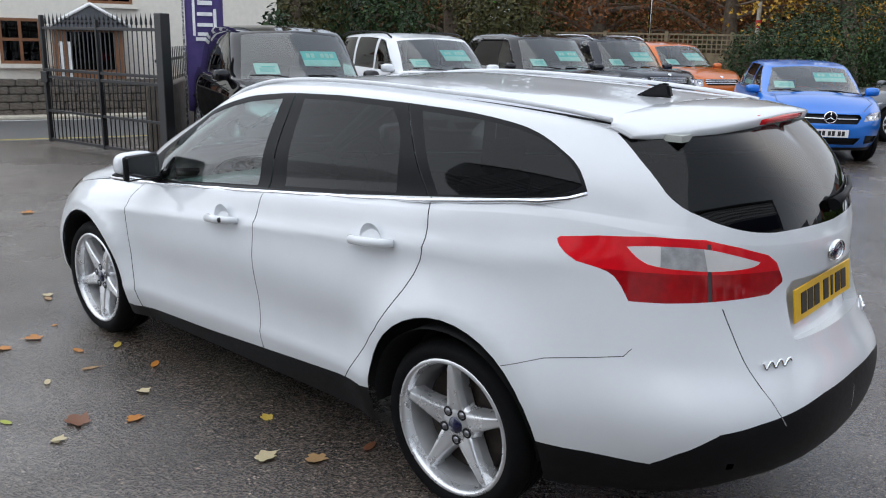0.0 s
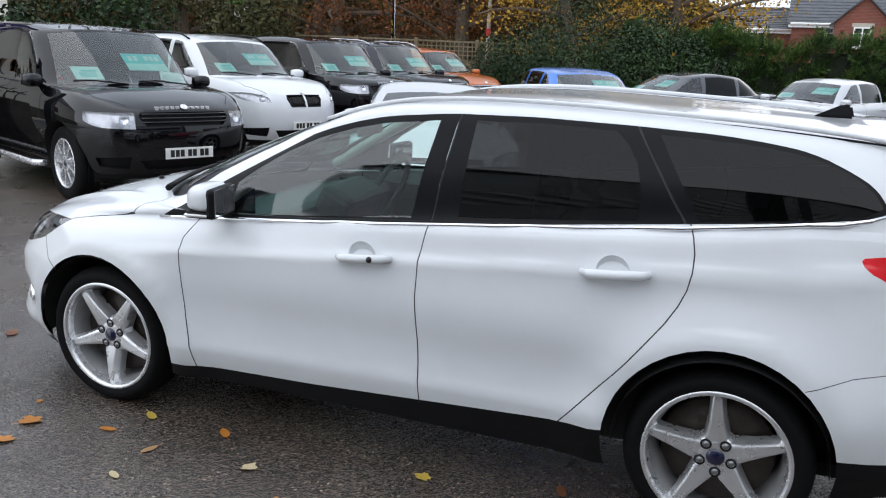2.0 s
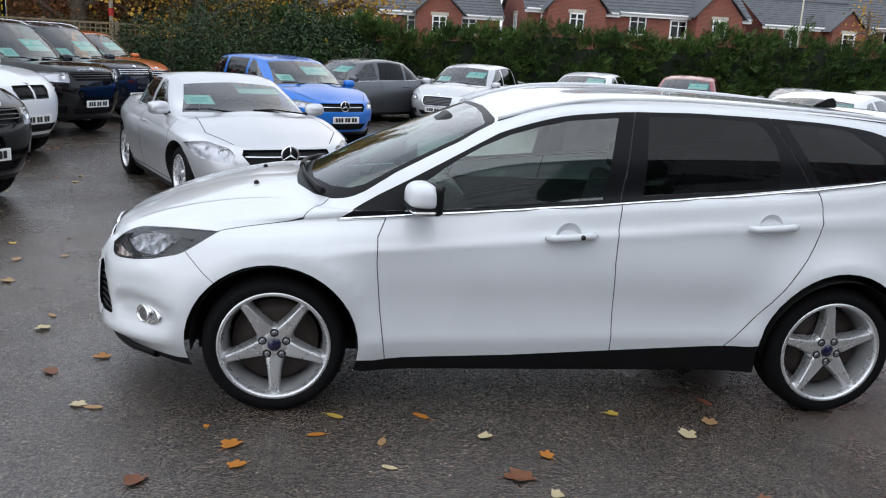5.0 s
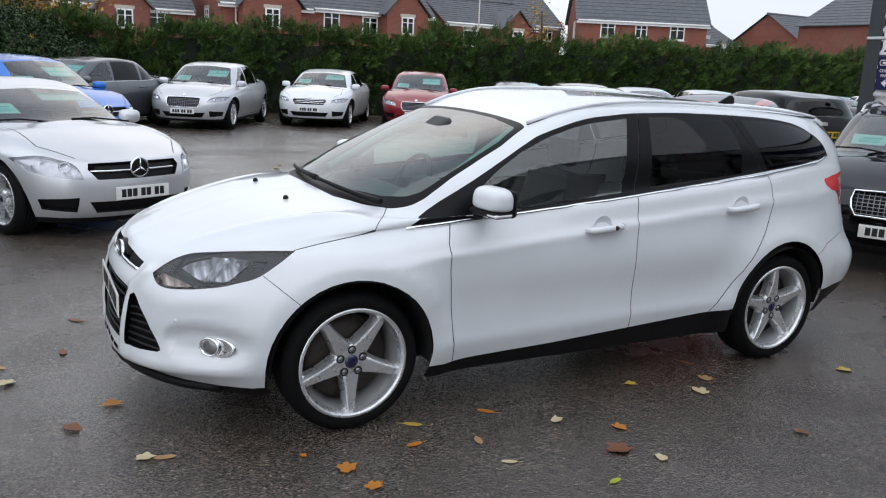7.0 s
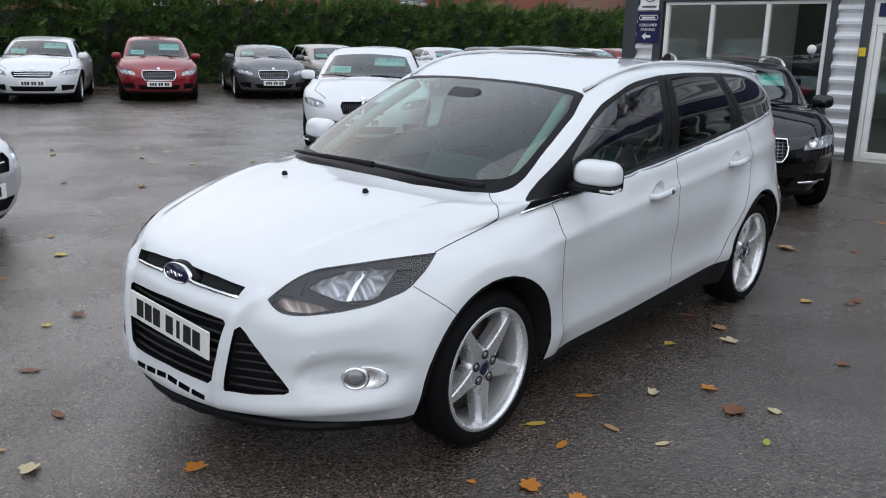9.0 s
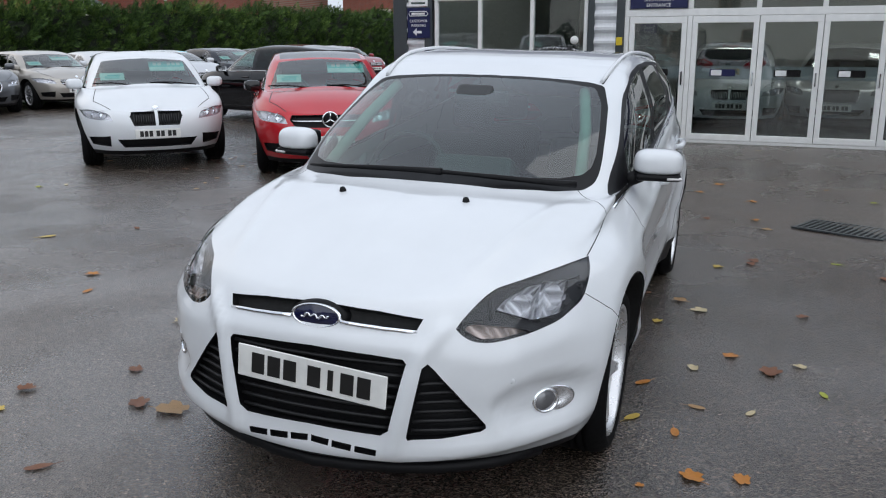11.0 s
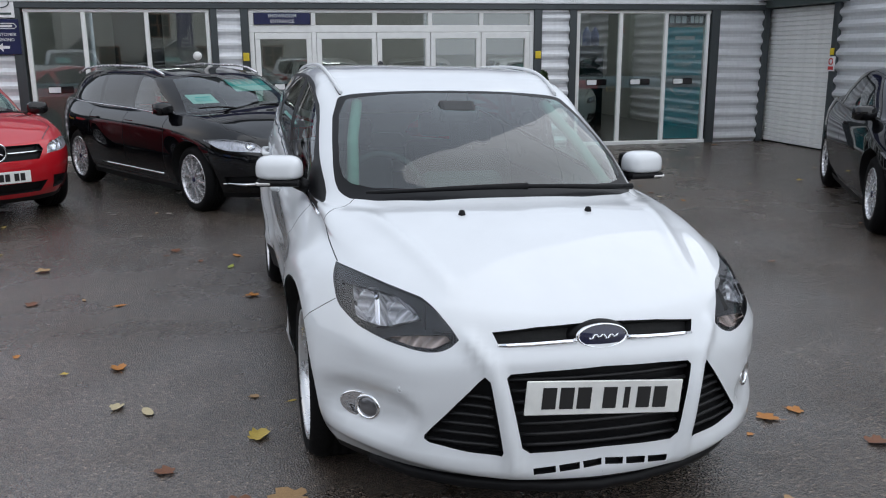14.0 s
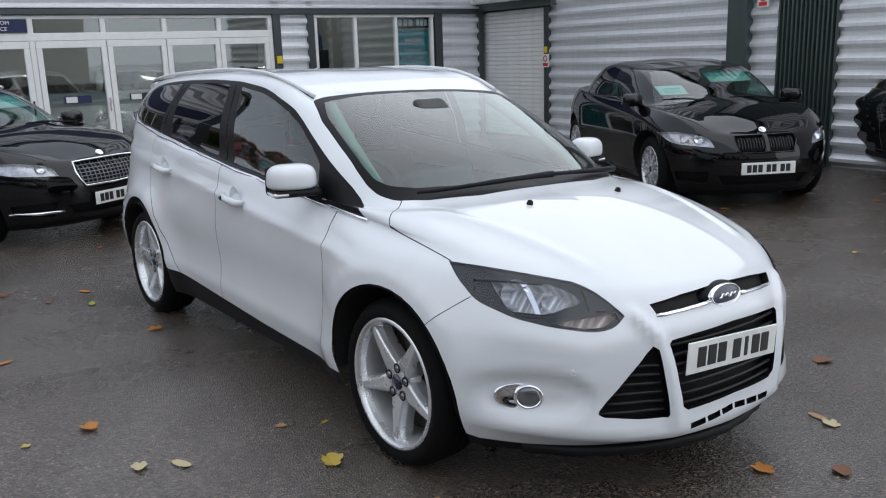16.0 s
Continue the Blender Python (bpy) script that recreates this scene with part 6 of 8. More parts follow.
def cladding(x0, x1, z0, z1, pitch=0.2, proud=0.055):
    """A profiled steel sheet with level ribs, its back plate at y = 0.06."""
    bm = bmesh.new()
    prof = [(0.06, z0)]
    z = z0
    while z < z1 - 0.01:
        for f, y in ((0.0, 0.0), (0.10, 0.0), (0.36, -proud), (0.56, -proud), (0.86, 0.0), (1.0, 0.0)):
            prof.append((y, min(z + f * pitch, z1)))
        z += pitch
    prof += [(0.06, z1)]
    a = [bm.verts.new((x0, y, zz)) for y, zz in prof]
    b = [bm.verts.new((x1, y, zz)) for y, zz in prof]
    for i in range(len(prof) - 1):
        if (a[i].co - a[i + 1].co).length > 1e-6:
            bm.faces.new((a[i], a[i + 1], b[i + 1], b[i]))
    bm.faces.new((a[0], b[0], b[-1], a[-1]))
    for ring_ in (a, b):
        pts = ring_[:]
        try:
            bm.faces.new(pts)
        except ValueError:
            pass
    bmesh.ops.recalc_face_normals(bm, faces=bm.faces)
    return bm


front_wall = thing("wall_front", "showroom front of silver cladding and white glazing", "wall", m=BW, kind="structure")
for x0, x1, z0, z1 in ((-4.22, -3.90, 0, 2.30), (-1.04, -0.70, 0, 2.20), (4.03, 4.50, 0, 2.20), (7.15, 7.96, 0, 2.20), (-4.46, 8.2, 2.34, 4.34)):
    part("cladding_panel", cladding(x0, x1, z0, z1), M_CLAD, front_wall)
for x0, x1 in ((-4.47, -4.22), (-3.90, -3.76), (-1.14, -1.04), (-0.70, -0.58), (3.90, 4.03), (4.50, 4.62), (7.0, 7.15), (7.96, 8.08)):
    part("steel_column", box(x0, -0.06, 0, x1, 0.14, 2.34 if x0 > -4 else 4.3, 0.006), M_STEEL_DK, front_wall)
part("lintel_beam", box(-3.90, -0.07, 2.205, 8.1, 0.16, 2.29, 0.006), M_STEEL_DK, front_wall)
part("drip_flashing", box(-4.46, -0.085, 2.292, 8.1, 0.02, 2.335, 0.008), M_CLAD, front_wall)
part("end_wall", box(-4.47, 0.14, 0, -4.35, 9.0, 4.3), M_CLAD, front_wall)
part("roof_edge", box(-4.5, -0.15, 4.34, 8.2, 9.0, 4.5), M_STEEL_DK, front_wall)


def glazing(name, x0, x1, posts, top, sill=0.06):
    win = thing(name, "large white-framed showroom window", "window", m=BW, kind="structure")
    part("window_sill", box(x0, -0.03, 0, x1, 0.08, sill, 0.006), M_FRAME, win)
    part("window_head", box(x0, -0.02, top - 0.05, x1, 0.07, top, 0.006), M_FRAME, win)
    for p in posts:
        part("window_post", box(p - 0.03, -0.022, sill, p + 0.03, 0.072, top - 0.05, 0.006), M_FRAME, win)
    for a, b in zip(posts, posts[1:]):
        pane = part("pane", box(a + 0.03, 0.02, sill, b - 0.03, 0.028, top - 0.05), M_SHOPGLASS, win)
        pane.visible_shadow = False
        band = part("frosted_band", box(a + 0.032, 0.031, 0.95, b - 0.032, 0.034, 1.14), M_FROST, win)
        part("logo_plate", box((a + b) / 2 - 0.20, 0.012, 0.995, (a + b) / 2 + 0.16, 0.017, 1.095, 0.002), M_GLOSSBLACK, win)
        part("logo_plate", box((a + b) / 2 - 0.19, 0.006, 1.005, (a + b) / 2 - 0.02, 0.011, 1.085, 0.002), M_LETTER, win)
    return win


glazing("window_1", -3.74, -1.14, (-3.70, -2.93, -2.05, -1.18), 2.20)
glazing("window_2", 4.62, 7.0, (4.66, 5.40, 6.20, 6.95), 2.20)
doors = thing("door_1", "white-framed glazed showroom entrance with folding doors", "door", m=BW, kind="structure")
part("door_sill", box(-0.58, -0.02, 0, 3.90, 0.08, 0.05, 0.006), M_FRAME, doors)
part("door_head", box(-0.58, -0.02, 2.15, 3.90, 0.08, 2.204, 0.006), M_FRAME, doors)
part("transom", box(-0.58, -0.025, 1.86, 3.90, 0.085, 1.965, 0.006), M_FRAME, doors)
for p, z0 in ((-0.545, 0.05), (0.385, 0.05), (3.865, 0.05), (1.33, 1.965), (2.20, 1.965), (3.03, 1.965)):
    part("door_post", box(p - 0.035, -0.023, z0, p + 0.035, 0.082, 2.15 if z0 > 1 else 1.86, 0.005), M_FRAME, doors)
    if z0 < 1:
        part("door_post", box(p - 0.035, -0.023, 1.965, p + 0.035, 0.082, 2.15, 0.005), M_FRAME, doors)
for a, b in ((0.42, 1.295), (1.365, 2.165), (2.235, 2.995), (3.065, 3.83)):
    part("transom_pane", box(a, 0.02, 1.965, b, 0.028, 2.15), M_SHOPGLASS, doors).visible_shadow = False
for i, (a, b) in enumerate(((-0.50, 0.345), (0.425, 1.35), (1.36, 2.20), (2.21, 3.02), (3.03, 3.825))):
    leaf = part("door_leaf", box(a, -0.03, 0.05, b, 0.05, 0.14, 0.005), M_FRAME, doors)
    for x0, z0, x1, z1 in ((a, 1.76, b, 1.855), (a, 0.14, a + 0.075, 1.76), (b - 0.075, 0.14, b, 1.76)):
        part("leaf_rail", box(x0, -0.03, z0, x1, 0.05, z1, 0.005), M_FRAME, leaf)
    part("pane", box(a + 0.075, 0.01, 0.14, b - 0.075, 0.018, 1.76), M_SHOPGLASS, leaf).visible_shadow = False
    part("frosted_band", box(a + 0.077, 0.021, 0.95, b - 0.077, 0.024, 1.14), M_FROST, leaf)
    part("logo_plate", box((a + b) / 2 - 0.18, 0.001, 0.995, (a + b) / 2 + 0.18, 0.006, 1.095, 0.002), M_GLOSSBLACK if i != 1 else M_NAVY, leaf)
    part("logo_plate", box((a + b) / 2 - 0.16, -0.005, 1.005, (a + b) / 2 - 0.01, 0.0, 1.085, 0.002), M_LETTER, leaf)
    part("door_handle", box(b - 0.05, -0.07, 0.86, b - 0.03, -0.03, 1.06, 0.006), M_IRON if i == 0 else M_CHROME, leaf)


def words(name, text, size, mat, parent, m, depth=0.004):
    cu = bpy.data.curves.new(name, "FONT")
    cu.body, cu.size, cu.extrude, cu.align_x, cu.align_y, cu.space_line = text, size, depth, "CENTER", "CENTER", 1.12
    ob = new(name, cu)
    me = bpy.data.meshes.new_from_object(ob.evaluated_get(bpy.context.evaluated_depsgraph_get()))
    bpy.data.objects.remove(ob)
    me.materials.append(mat)
    o = part(name, me, None, parent)
    o.matrix_local = m
    return o


UPRIGHT = pose(0, 0, 0, 90, 0, 0)
sgn = thing("entrance_sign", "navy board lettered showroom entrance in white", "sign", m=BW)
part("board", box(-0.50, -0.05, 1.975, 0.34, -0.026, 2.145, 0.004), M_NAVY, sgn)
for word, z in (("SHOWROOM", 2.10), ("ENTRANCE", 2.02)):
    words("lettering", word, 0.070, M_LETTER, sgn, pose(-0.08, -0.055, z) @ UPRIGHT)
sgn = thing("parking_sign", "navy customer parking sign with white arrow", "sign", m=BW)
part("board", box(-4.20, -0.075, 1.56, -3.79, -0.062, 2.05, 0.004), M_NAVY, sgn)
for word, z in (("CUSTOMER", 1.836), ("PARKING", 1.764)):
    words("lettering", word, 0.062, M_LETTER, sgn, pose(-3.995, -0.08, z) @ UPRIGHT)
part("logo_outline", tube([(x, -0.08, z) for x, z in ((-4.15, 1.92), (-3.85, 1.92), (-3.82, 1.95), (-3.85, 1.99), (-4.15, 1.99), (-4.17, 1.955))], 0.008, 5, closed=True), M_LETTER, sgn)
part("logo_bar", box(-4.12, -0.08, 1.94, -3.88, -0.076, 1.97), M_LETTER, sgn)
part("arrow", prism([(-4.10, 1.66), (-4.03, 1.72), (-4.03, 1.68), (-3.94, 1.68), (-3.94, 1.64), (-4.03, 1.64), (-4.03, 1.60)], -0.004), M_LETTER, sgn).matrix_local = pose(0, -0.076, 0)
sgn = thing("wall_notice", "white notice board with a grey oval mark", "sign", m=BW)
part("board", box(-4.17, -0.075, 2.07, -3.83, -0.062, 2.42, 0.004), M_LETTER, sgn)
part("oval_mark", tube([(-4.0 + 0.11 * math.cos(a), -0.078, 2.28 + 0.07 * math.sin(a)) for a in np.linspace(0, 6.28, 20, endpoint=False)], 0.008, 5, closed=True), M_GREENGREY, sgn)
part("lettering_bar", box(-4.13, -0.078, 2.11, -3.87, -0.075, 2.14), M_GREENGREY, sgn)
for s in (-0.64, 3.965):
    solid("alarm_box", box(s - 0.045, -0.085, 1.44, s + 0.045, -0.06, 1.56, 0.006), M_YELLOW, "small yellow box fixed to a steel column", "sensor box", "yellow boxes", m=BW)
solid("vent_disc", lathe([(0.0, -0.02), (0.06, -0.018), (0.065, 0.0)], 24), M_FRAME, "round white vent disc on a showroom window", "vent", m=BW @ pose(-1.36, 0.018, 1.52))

# inside the showroom
inside = thing("showroom_shell", "plain pale interior of the car showroom", "interior", m=BW, kind="structure")
part("floor", box(-4.3, 0.14, -0.05, 8.0, 9.0, 0.02), M_FLOOR, inside)
part("back_wall", box(-4.3, 8.0, 0.02, 8.0, 8.1, 3.2), M_INWALL, inside)
part("side_wall", box(7.9, 0.2, 0.02, 8.0, 8.0, 3.2), M_INWALL, inside)
part("ceiling", box(-4.3, 0.14, 3.2, 8.0, 9.0, 3.3), M_INCEIL, inside)
part("inner_door", box(6.9, 7.94, 0.02, 7.7, 7.99, 2.0, 0.01), M_FRAME, inside)
part("office_partition", box(-3.2, 4.0, 0.02, -2.3, 4.1, 2.6), M_STEEL_DK, inside)
em = Nodes("ceiling lamp panel")
em.set(Emission_Color=c3(1, 0.97, 0.92), Emission_Strength=11.0)
for s in (-2.5, 0.8, 4.0, 6.6):
    for d in (2.0, 5.0):
        solid("ceiling_lamp", box(s - 0.6, d - 0.10, 3.15, s + 0.6, d + 0.10, 3.195, 0.004), em.m, "white strip lamp on the showroom ceiling", "ceiling lamp", "showroom lamps", m=BW)
ban = thing("finance_banner", "tall teal finance banner with white lettering inside the window", "banner", m=BW)
part("cloth", box(6.24, 0.046, 0.08, 6.90, 0.050, 1.93), M_TEALBAN, ban)
for word, z in (("Finance", 1.59), ("to fit your", 1.46), ("budget", 1.33)):
    words("lettering", word, 0.115, M_LETTER, ban, pose(6.56, 0.042, z) @ UPRIGHT)
words("lettering", "Apply today", 0.10, M_LETTER, ban, pose(6.55, 0.042, 0.62) @ UPRIGHT)
part("lettering_bar", box(6.40, 0.039, 1.73, 6.75, 0.044, 1.79), M_LETTER, ban)
pig = [(6.56 + 0.20 * math.cos(a), 0.042, 0.97 + 0.16 * math.sin(a)) for a in np.linspace(0, 6.28, 24, endpoint=False)]
part("outline_mark", tube(pig, 0.006, 5, closed=True), M_LETTER, ban)
logo = thing("logo_panel", "black panel with pale abstract logo shapes in the window", "sign", m=BW)
part("board", box(6.24, 0.05, 1.965, 6.92, 0.056, 2.145), M_GLOSSBLACK, logo)
for a, b in ((6.28, 6.36), (6.39, 6.47), (6.50, 6.58), (6.66, 6.72), (6.74, 6.80), (6.82, 6.88)):
    part("logo_stroke", box(a, 0.044, 2.0, b, 0.049, 2.115, 0.008), M_LETTER, logo)
cab = solid("cabinet", box(5.25, 2.2, 0.02, 6.0, 2.8, 1.65, 0.01), M_GLOSSBLACK, "black drinks cabinet inside the showroom", "cabinet", m=BW)
for i in range(4):
    bot = lathe([(0.0, 0.0), (0.085, 0.005), (0.09, 0.03), (0.088, 0.14), (0.092, 0.15), (0.088, 0.24), (0.05, 0.31), (0.03, 0.33), (0.03, 0.36), (0.0, 0.36)], 18, "Z")
    solid("water_bottle", bot, M_BOTTLE, "large blue water bottle standing on a cabinet", "bottle", "water bottles", m=BW @ pose(5.36 + 0.19 * i, 2.45 + 0.06 * (i % 2), 1.652))

# topiary in a stone pot
top = thing("potted_topiary", "spiral clipped evergreen in a grey stone pot", "plant", m=BW @ pose(3.98, -0.28, 0))
part("pot", box(-0.17, -0.17, 0, 0.17, 0.17, 0.22, 0.02), M_DSTONE, top)
part("stem", rod((0, 0, 0.2), (0, 0, 1.2), 0.018, 8), M_BARK, top)


def leaf_cloud(centres, size, tilt, seed, long=1.6, fold=0.25):
    """Many small folded leaves as one mesh: centres and outward directions."""
    rnd = np.random.RandomState(seed)
    n = len(centres)
    P = np.array([c[0] for c in centres])
    D = np.array([c[1] for c in centres], float)
    D /= np.maximum(np.linalg.norm(D, axis=1, keepdims=True), 1e-6)
    T = rnd.normal(size=(n, 3))
    T -= (T * D).sum(1, keepdims=True) * D * (1 - tilt)
    T /= np.maximum(np.linalg.norm(T, axis=1, keepdims=True), 1e-6)
    B = np.cross(D, T)
    B /= np.maximum(np.linalg.norm(B, axis=1, keepdims=True), 1e-6)
    s = size * (0.55 + 0.9 * rnd.rand(n, 1))
    tip = P + T * s * long
    l, r = P + T * s * long * 0.45 + B * s * 0.5 + D * s * fold, P + T * s * long * 0.45 - B * s * 0.5 + D * s * fold
    V = np.stack([P, l, tip, r], 1).reshape(-1, 3)
    F = [(4 * i, 4 * i + 1, 4 * i + 2, 4 * i + 3) for i in range(n)]
    return V, F


spir = []
rs = np.random.RandomState(4)
for i in range(1600):
    h = rs.rand()
    a = h * 4.2 * 2 * math.pi + rs.normal() * 0.35
    r = (0.15 - 0.09 * h) * (0.6 + 0.5 * rs.rand())
    spir.append(((r * math.cos(a), r * math.sin(a), 0.27 + 0.95 * h + rs.normal() * 0.012), (math.cos(a), math.sin(a), 0.3)))
V, Fc = leaf_cloud(spir, 0.03, 0.4, 5)
part("foliage", mesh_ob("foliage", V, Fc, M_LAUREL), None, top)

# drain grating let into the yard
dr = thing("drain_grating", "rusty black drain grating set in wet asphalt", "drain", m=pose(-3.17, 2.1, yard_z(-3.17, 2.1), -0.8, 0, 65))
part("frame", join(join(box(-0.36, -0.24, 0.0, 0.36, -0.21, 0.012), box(-0.36, 0.21, 0.0, 0.36, 0.24, 0.012)), join(box(-0.36, -0.21, 0.0, -0.33, 0.21, 0.012), box(0.33, -0.21, 0.0, 0.36, 0.21, 0.012))), M_STEEL_DK, dr)
# thin dark sheet on the asphalt stands in for the shade below the bars
part("pit_shade", box(-0.33, -0.21, 0.001, 0.33, 0.21, 0.004), M_DARK, dr)
for i in range(13):
    x = -0.30 + i * 0.05
    part("bar", box(x - 0.011, -0.21, 0.004, x + 0.011, 0.21, 0.011), M_STEEL_DK, dr)

# ---- workshop wing ----
wingw = thing("wall_wing", "silver-grey clad workshop wing with steel posts", "wall", m=WW, kind="structure")
for x0, x1, z0, z1 in ((1.92, 5.56, 0, 4.2), (5.86, 6.26, 0, 4.2), (7.08, 13.0, 0, 4.2), (-0.3, 1.92, 2.42, 4.2)):
    part("cladding_panel", cladding(x0, x1, z0, z1), M_CLAD, wingw)
for x0, x1, y, mat in ((-0.30, -0.15, -0.06, M_STEEL_DK), (1.79, 1.92, -0.06, M_STEEL_DK), (5.56, 5.86, -0.14, M_GREENGREY)):
    part("steel_column", box(x0, y, 0, x1, 0.12, 4.2, 0.006), mat, wingw)
part("lintel_beam", box(-0.5, -0.16, 2.24, 2.1, 0.10, 2.42, 0.01), M_GREENGREY, wingw)
part("eaves_gutter", box(-0.4, -0.30, 2.36, 2.1, -0.14, 2.46, 0.03), M_CLAD, wingw)
bm = bmesh.new()
pts = []
for i in range(14):
    x = 6.26 + i * 0.06
    pts += [(x, -0.02), (x + 0.012, -0.06), (x + 0.034, -0.06), (x + 0.046, -0.02)]
a = [bm.verts.new((x, y, 0)) for x, y in pts]
b = [bm.verts.new((x, y, 4.2)) for x, y in pts]
for i in range(len(pts) - 1):
    bm.faces.new((a[i], a[i + 1], b[i + 1], b[i]))
part("corrugated_panel", bm, M_GREENGREY, wingw)
part("wing_back", box(-0.3, 0.10, 0, 13.0, 0.25, 4.2), M_STEEL_DK, wingw)
part("wing_roof", box(-0.3, -0.15, 4.2, 13.0, 5.0, 4.35), M_STEEL_DK, wingw)
shut = thing("roller_door", "closed white slatted roller shutter door", "door", m=WW, kind="structure")
z = 0.0
slat = prism([(0.0, 0.0), (-0.016, 0.012), (-0.018, 0.062), (-0.008, 0.070), (0.0, 0.072), (0.02, 0.072), (0.02, 0.0)], 1.94)
moved(slat, Matrix.Rotation(radians(-90), 4, "Z") @ Matrix.Diagonal((-1, 1, 1, 1)))
sme = bpy.data.meshes.new("slat")
bmesh.ops.recalc_face_normals(slat, faces=slat.faces)
slat.to_mesh(sme)
slat.free()
sme.materials.append(M_SHUTTER)
lo_x = min(v.co.x for v in sme.vertices)
lo_y = max(v.co.y for v in sme.vertices)
for i in range(30):
    o = part("slat", sme, None, shut)
    o.matrix_local = pose(-0.15 - lo_x, 0.06 - lo_y, 0.02 + i * 0.0735)
for x, z, c in ((1.855, 1.52, M_YELLOW),):
    solid("alarm_box", box(x - 0.04, -0.085, z - 0.05, x + 0.04, -0.06, z + 0.05, 0.006), c, "small yellow box fixed to a steel column", "sensor box", "yellow boxes", m=WW)
for x, z, h in ((1.86, 1.34, 0.11), (6.05, 2.05, 0.09)):
    sg = thing("safety_notice", "white safety notice with red pictogram", "sign", m=WW)
    part("board", box(x - 0.085, -0.078, z - h, x + 0.085, -0.066, z + h, 0.003), M_LETTER, sg)
    part("red_ring", tube([(x + 0.045 * math.cos(a), -0.082, z + 0.035 + 0.045 * math.sin(a)) for a in np.linspace(0, 6.28, 16, endpoint=False)], 0.008, 5, closed=True), M_REDSIGN, sg)
    part("lettering_bar", box(x - 0.06, -0.082, z - h + 0.02, x + 0.06, -0.078, z - h + 0.07), M_REDSIGN, sg)

part("fascia_board", box(-4.1, -0.10, 2.56, 8.0, -0.04, 3.3, 0.01), M_NAVY, front_wall, "navy fascia board")

# ---- conifer hedge behind the yard ----
rs = np.random.RandomState(11)


def hedge_top(x):
    return 2.42 + 0.14 * math.sin(x * 0.9) + 0.10 * math.sin(x * 2.3 + 1) + 0.07 * math.sin(x * 5.1) - 0.018 * (x + 10)


def hedge_face(x, z):
    return -20.55 + 0.16 * math.sin(x * 1.7 + z) + 0.12 * math.sin(x * 4.1 + z * 2.2)


def spray_cloud(sprays, size, leaves, seed):
    """Flat feathery conifer sprays: a fan of narrow leaflets along each shoot."""
    r = np.random.RandomState(seed)
    n = len(sprays)
    P, D = np.array([q[0] for q in sprays]), np.array([q[1] for q in sprays], float)
    D /= np.linalg.norm(D, axis=1, keepdims=True)
    S = np.cross(D, r.normal(size=(n, 3)))
    S /= np.linalg.norm(S, axis=1, keepdims=True)
    N = np.cross(D, S)
    ln = size * (0.6 + 0.8 * r.rand(n, 1))
    quads = []
    for k in range(leaves):
        t = (k + 0.3) / leaves
        sgn = 1 if k % 2 else -1
        T = D * 0.75 + S * sgn * 0.75 * (1 - 0.7 * t) + N * 0.15 * r.normal(size=(n, 1))
        T /= np.linalg.norm(T, axis=1, keepdims=True)
        a = P + D * ln * t
        b = a + T * ln * (0.75 - 0.35 * t)
        m, wd = (a + b) / 2, np.cross(T, N) * ln * 0.045
        quads.append(np.stack([a, m + wd, b, m - wd], 1))
    V = np.stack(quads, 1).reshape(-1, 3)
    return V, [(4 * i, 4 * i + 1, 4 * i + 2, 4 * i + 3) for i in range(n * leaves)]


cl = []
for i in range(20000):
    x = -52 + 55 * rs.rand() ** 0.85
    t = hedge_top(x)
    if rs.rand() < 0.80:
        z = 0.05 + (t - 0.05) * rs.rand()
        tuft = 0.14 * math.sin(x * 7 + 3 * math.sin(z * 3)) + 0.12 * math.sin(z * 6 + x * 2)
        cl.append(((x, hedge_face(x, z) - 0.30 + tuft + 0.16 * rs.rand() - 0.25 * max(0, z - t + 0.5), z), (rs.normal() * 0.55, 0.8, 0.55 + 0.35 * rs.normal())))
    else:
        spike = max(0.0, math.sin(x * 3.7) * math.sin(x * 1.31)) * 0.28 * rs.rand()
        cl.append(((x, -20.9 - 1.0 * rs.rand(), t - 0.12 + 0.12 * rs.normal() + spike), (rs.normal() * 0.5, 0.3, 1.0)))
V, Fc = spray_cloud(cl, 0.25, 13, 12)
hedge = thing("hedge", "tall clipped dark green conifer hedge with ragged top", "hedge", kind="stuff")
part("foliage", mesh_ob("foliage", V, Fc, M_CONIFER), None, hedge)
# added dark boxes stand in for the shade inside the hedge
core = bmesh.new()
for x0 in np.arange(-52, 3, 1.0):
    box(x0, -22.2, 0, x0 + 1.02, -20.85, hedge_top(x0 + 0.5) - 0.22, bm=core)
part("shade_core", core, M_SHADOWED, hedge)

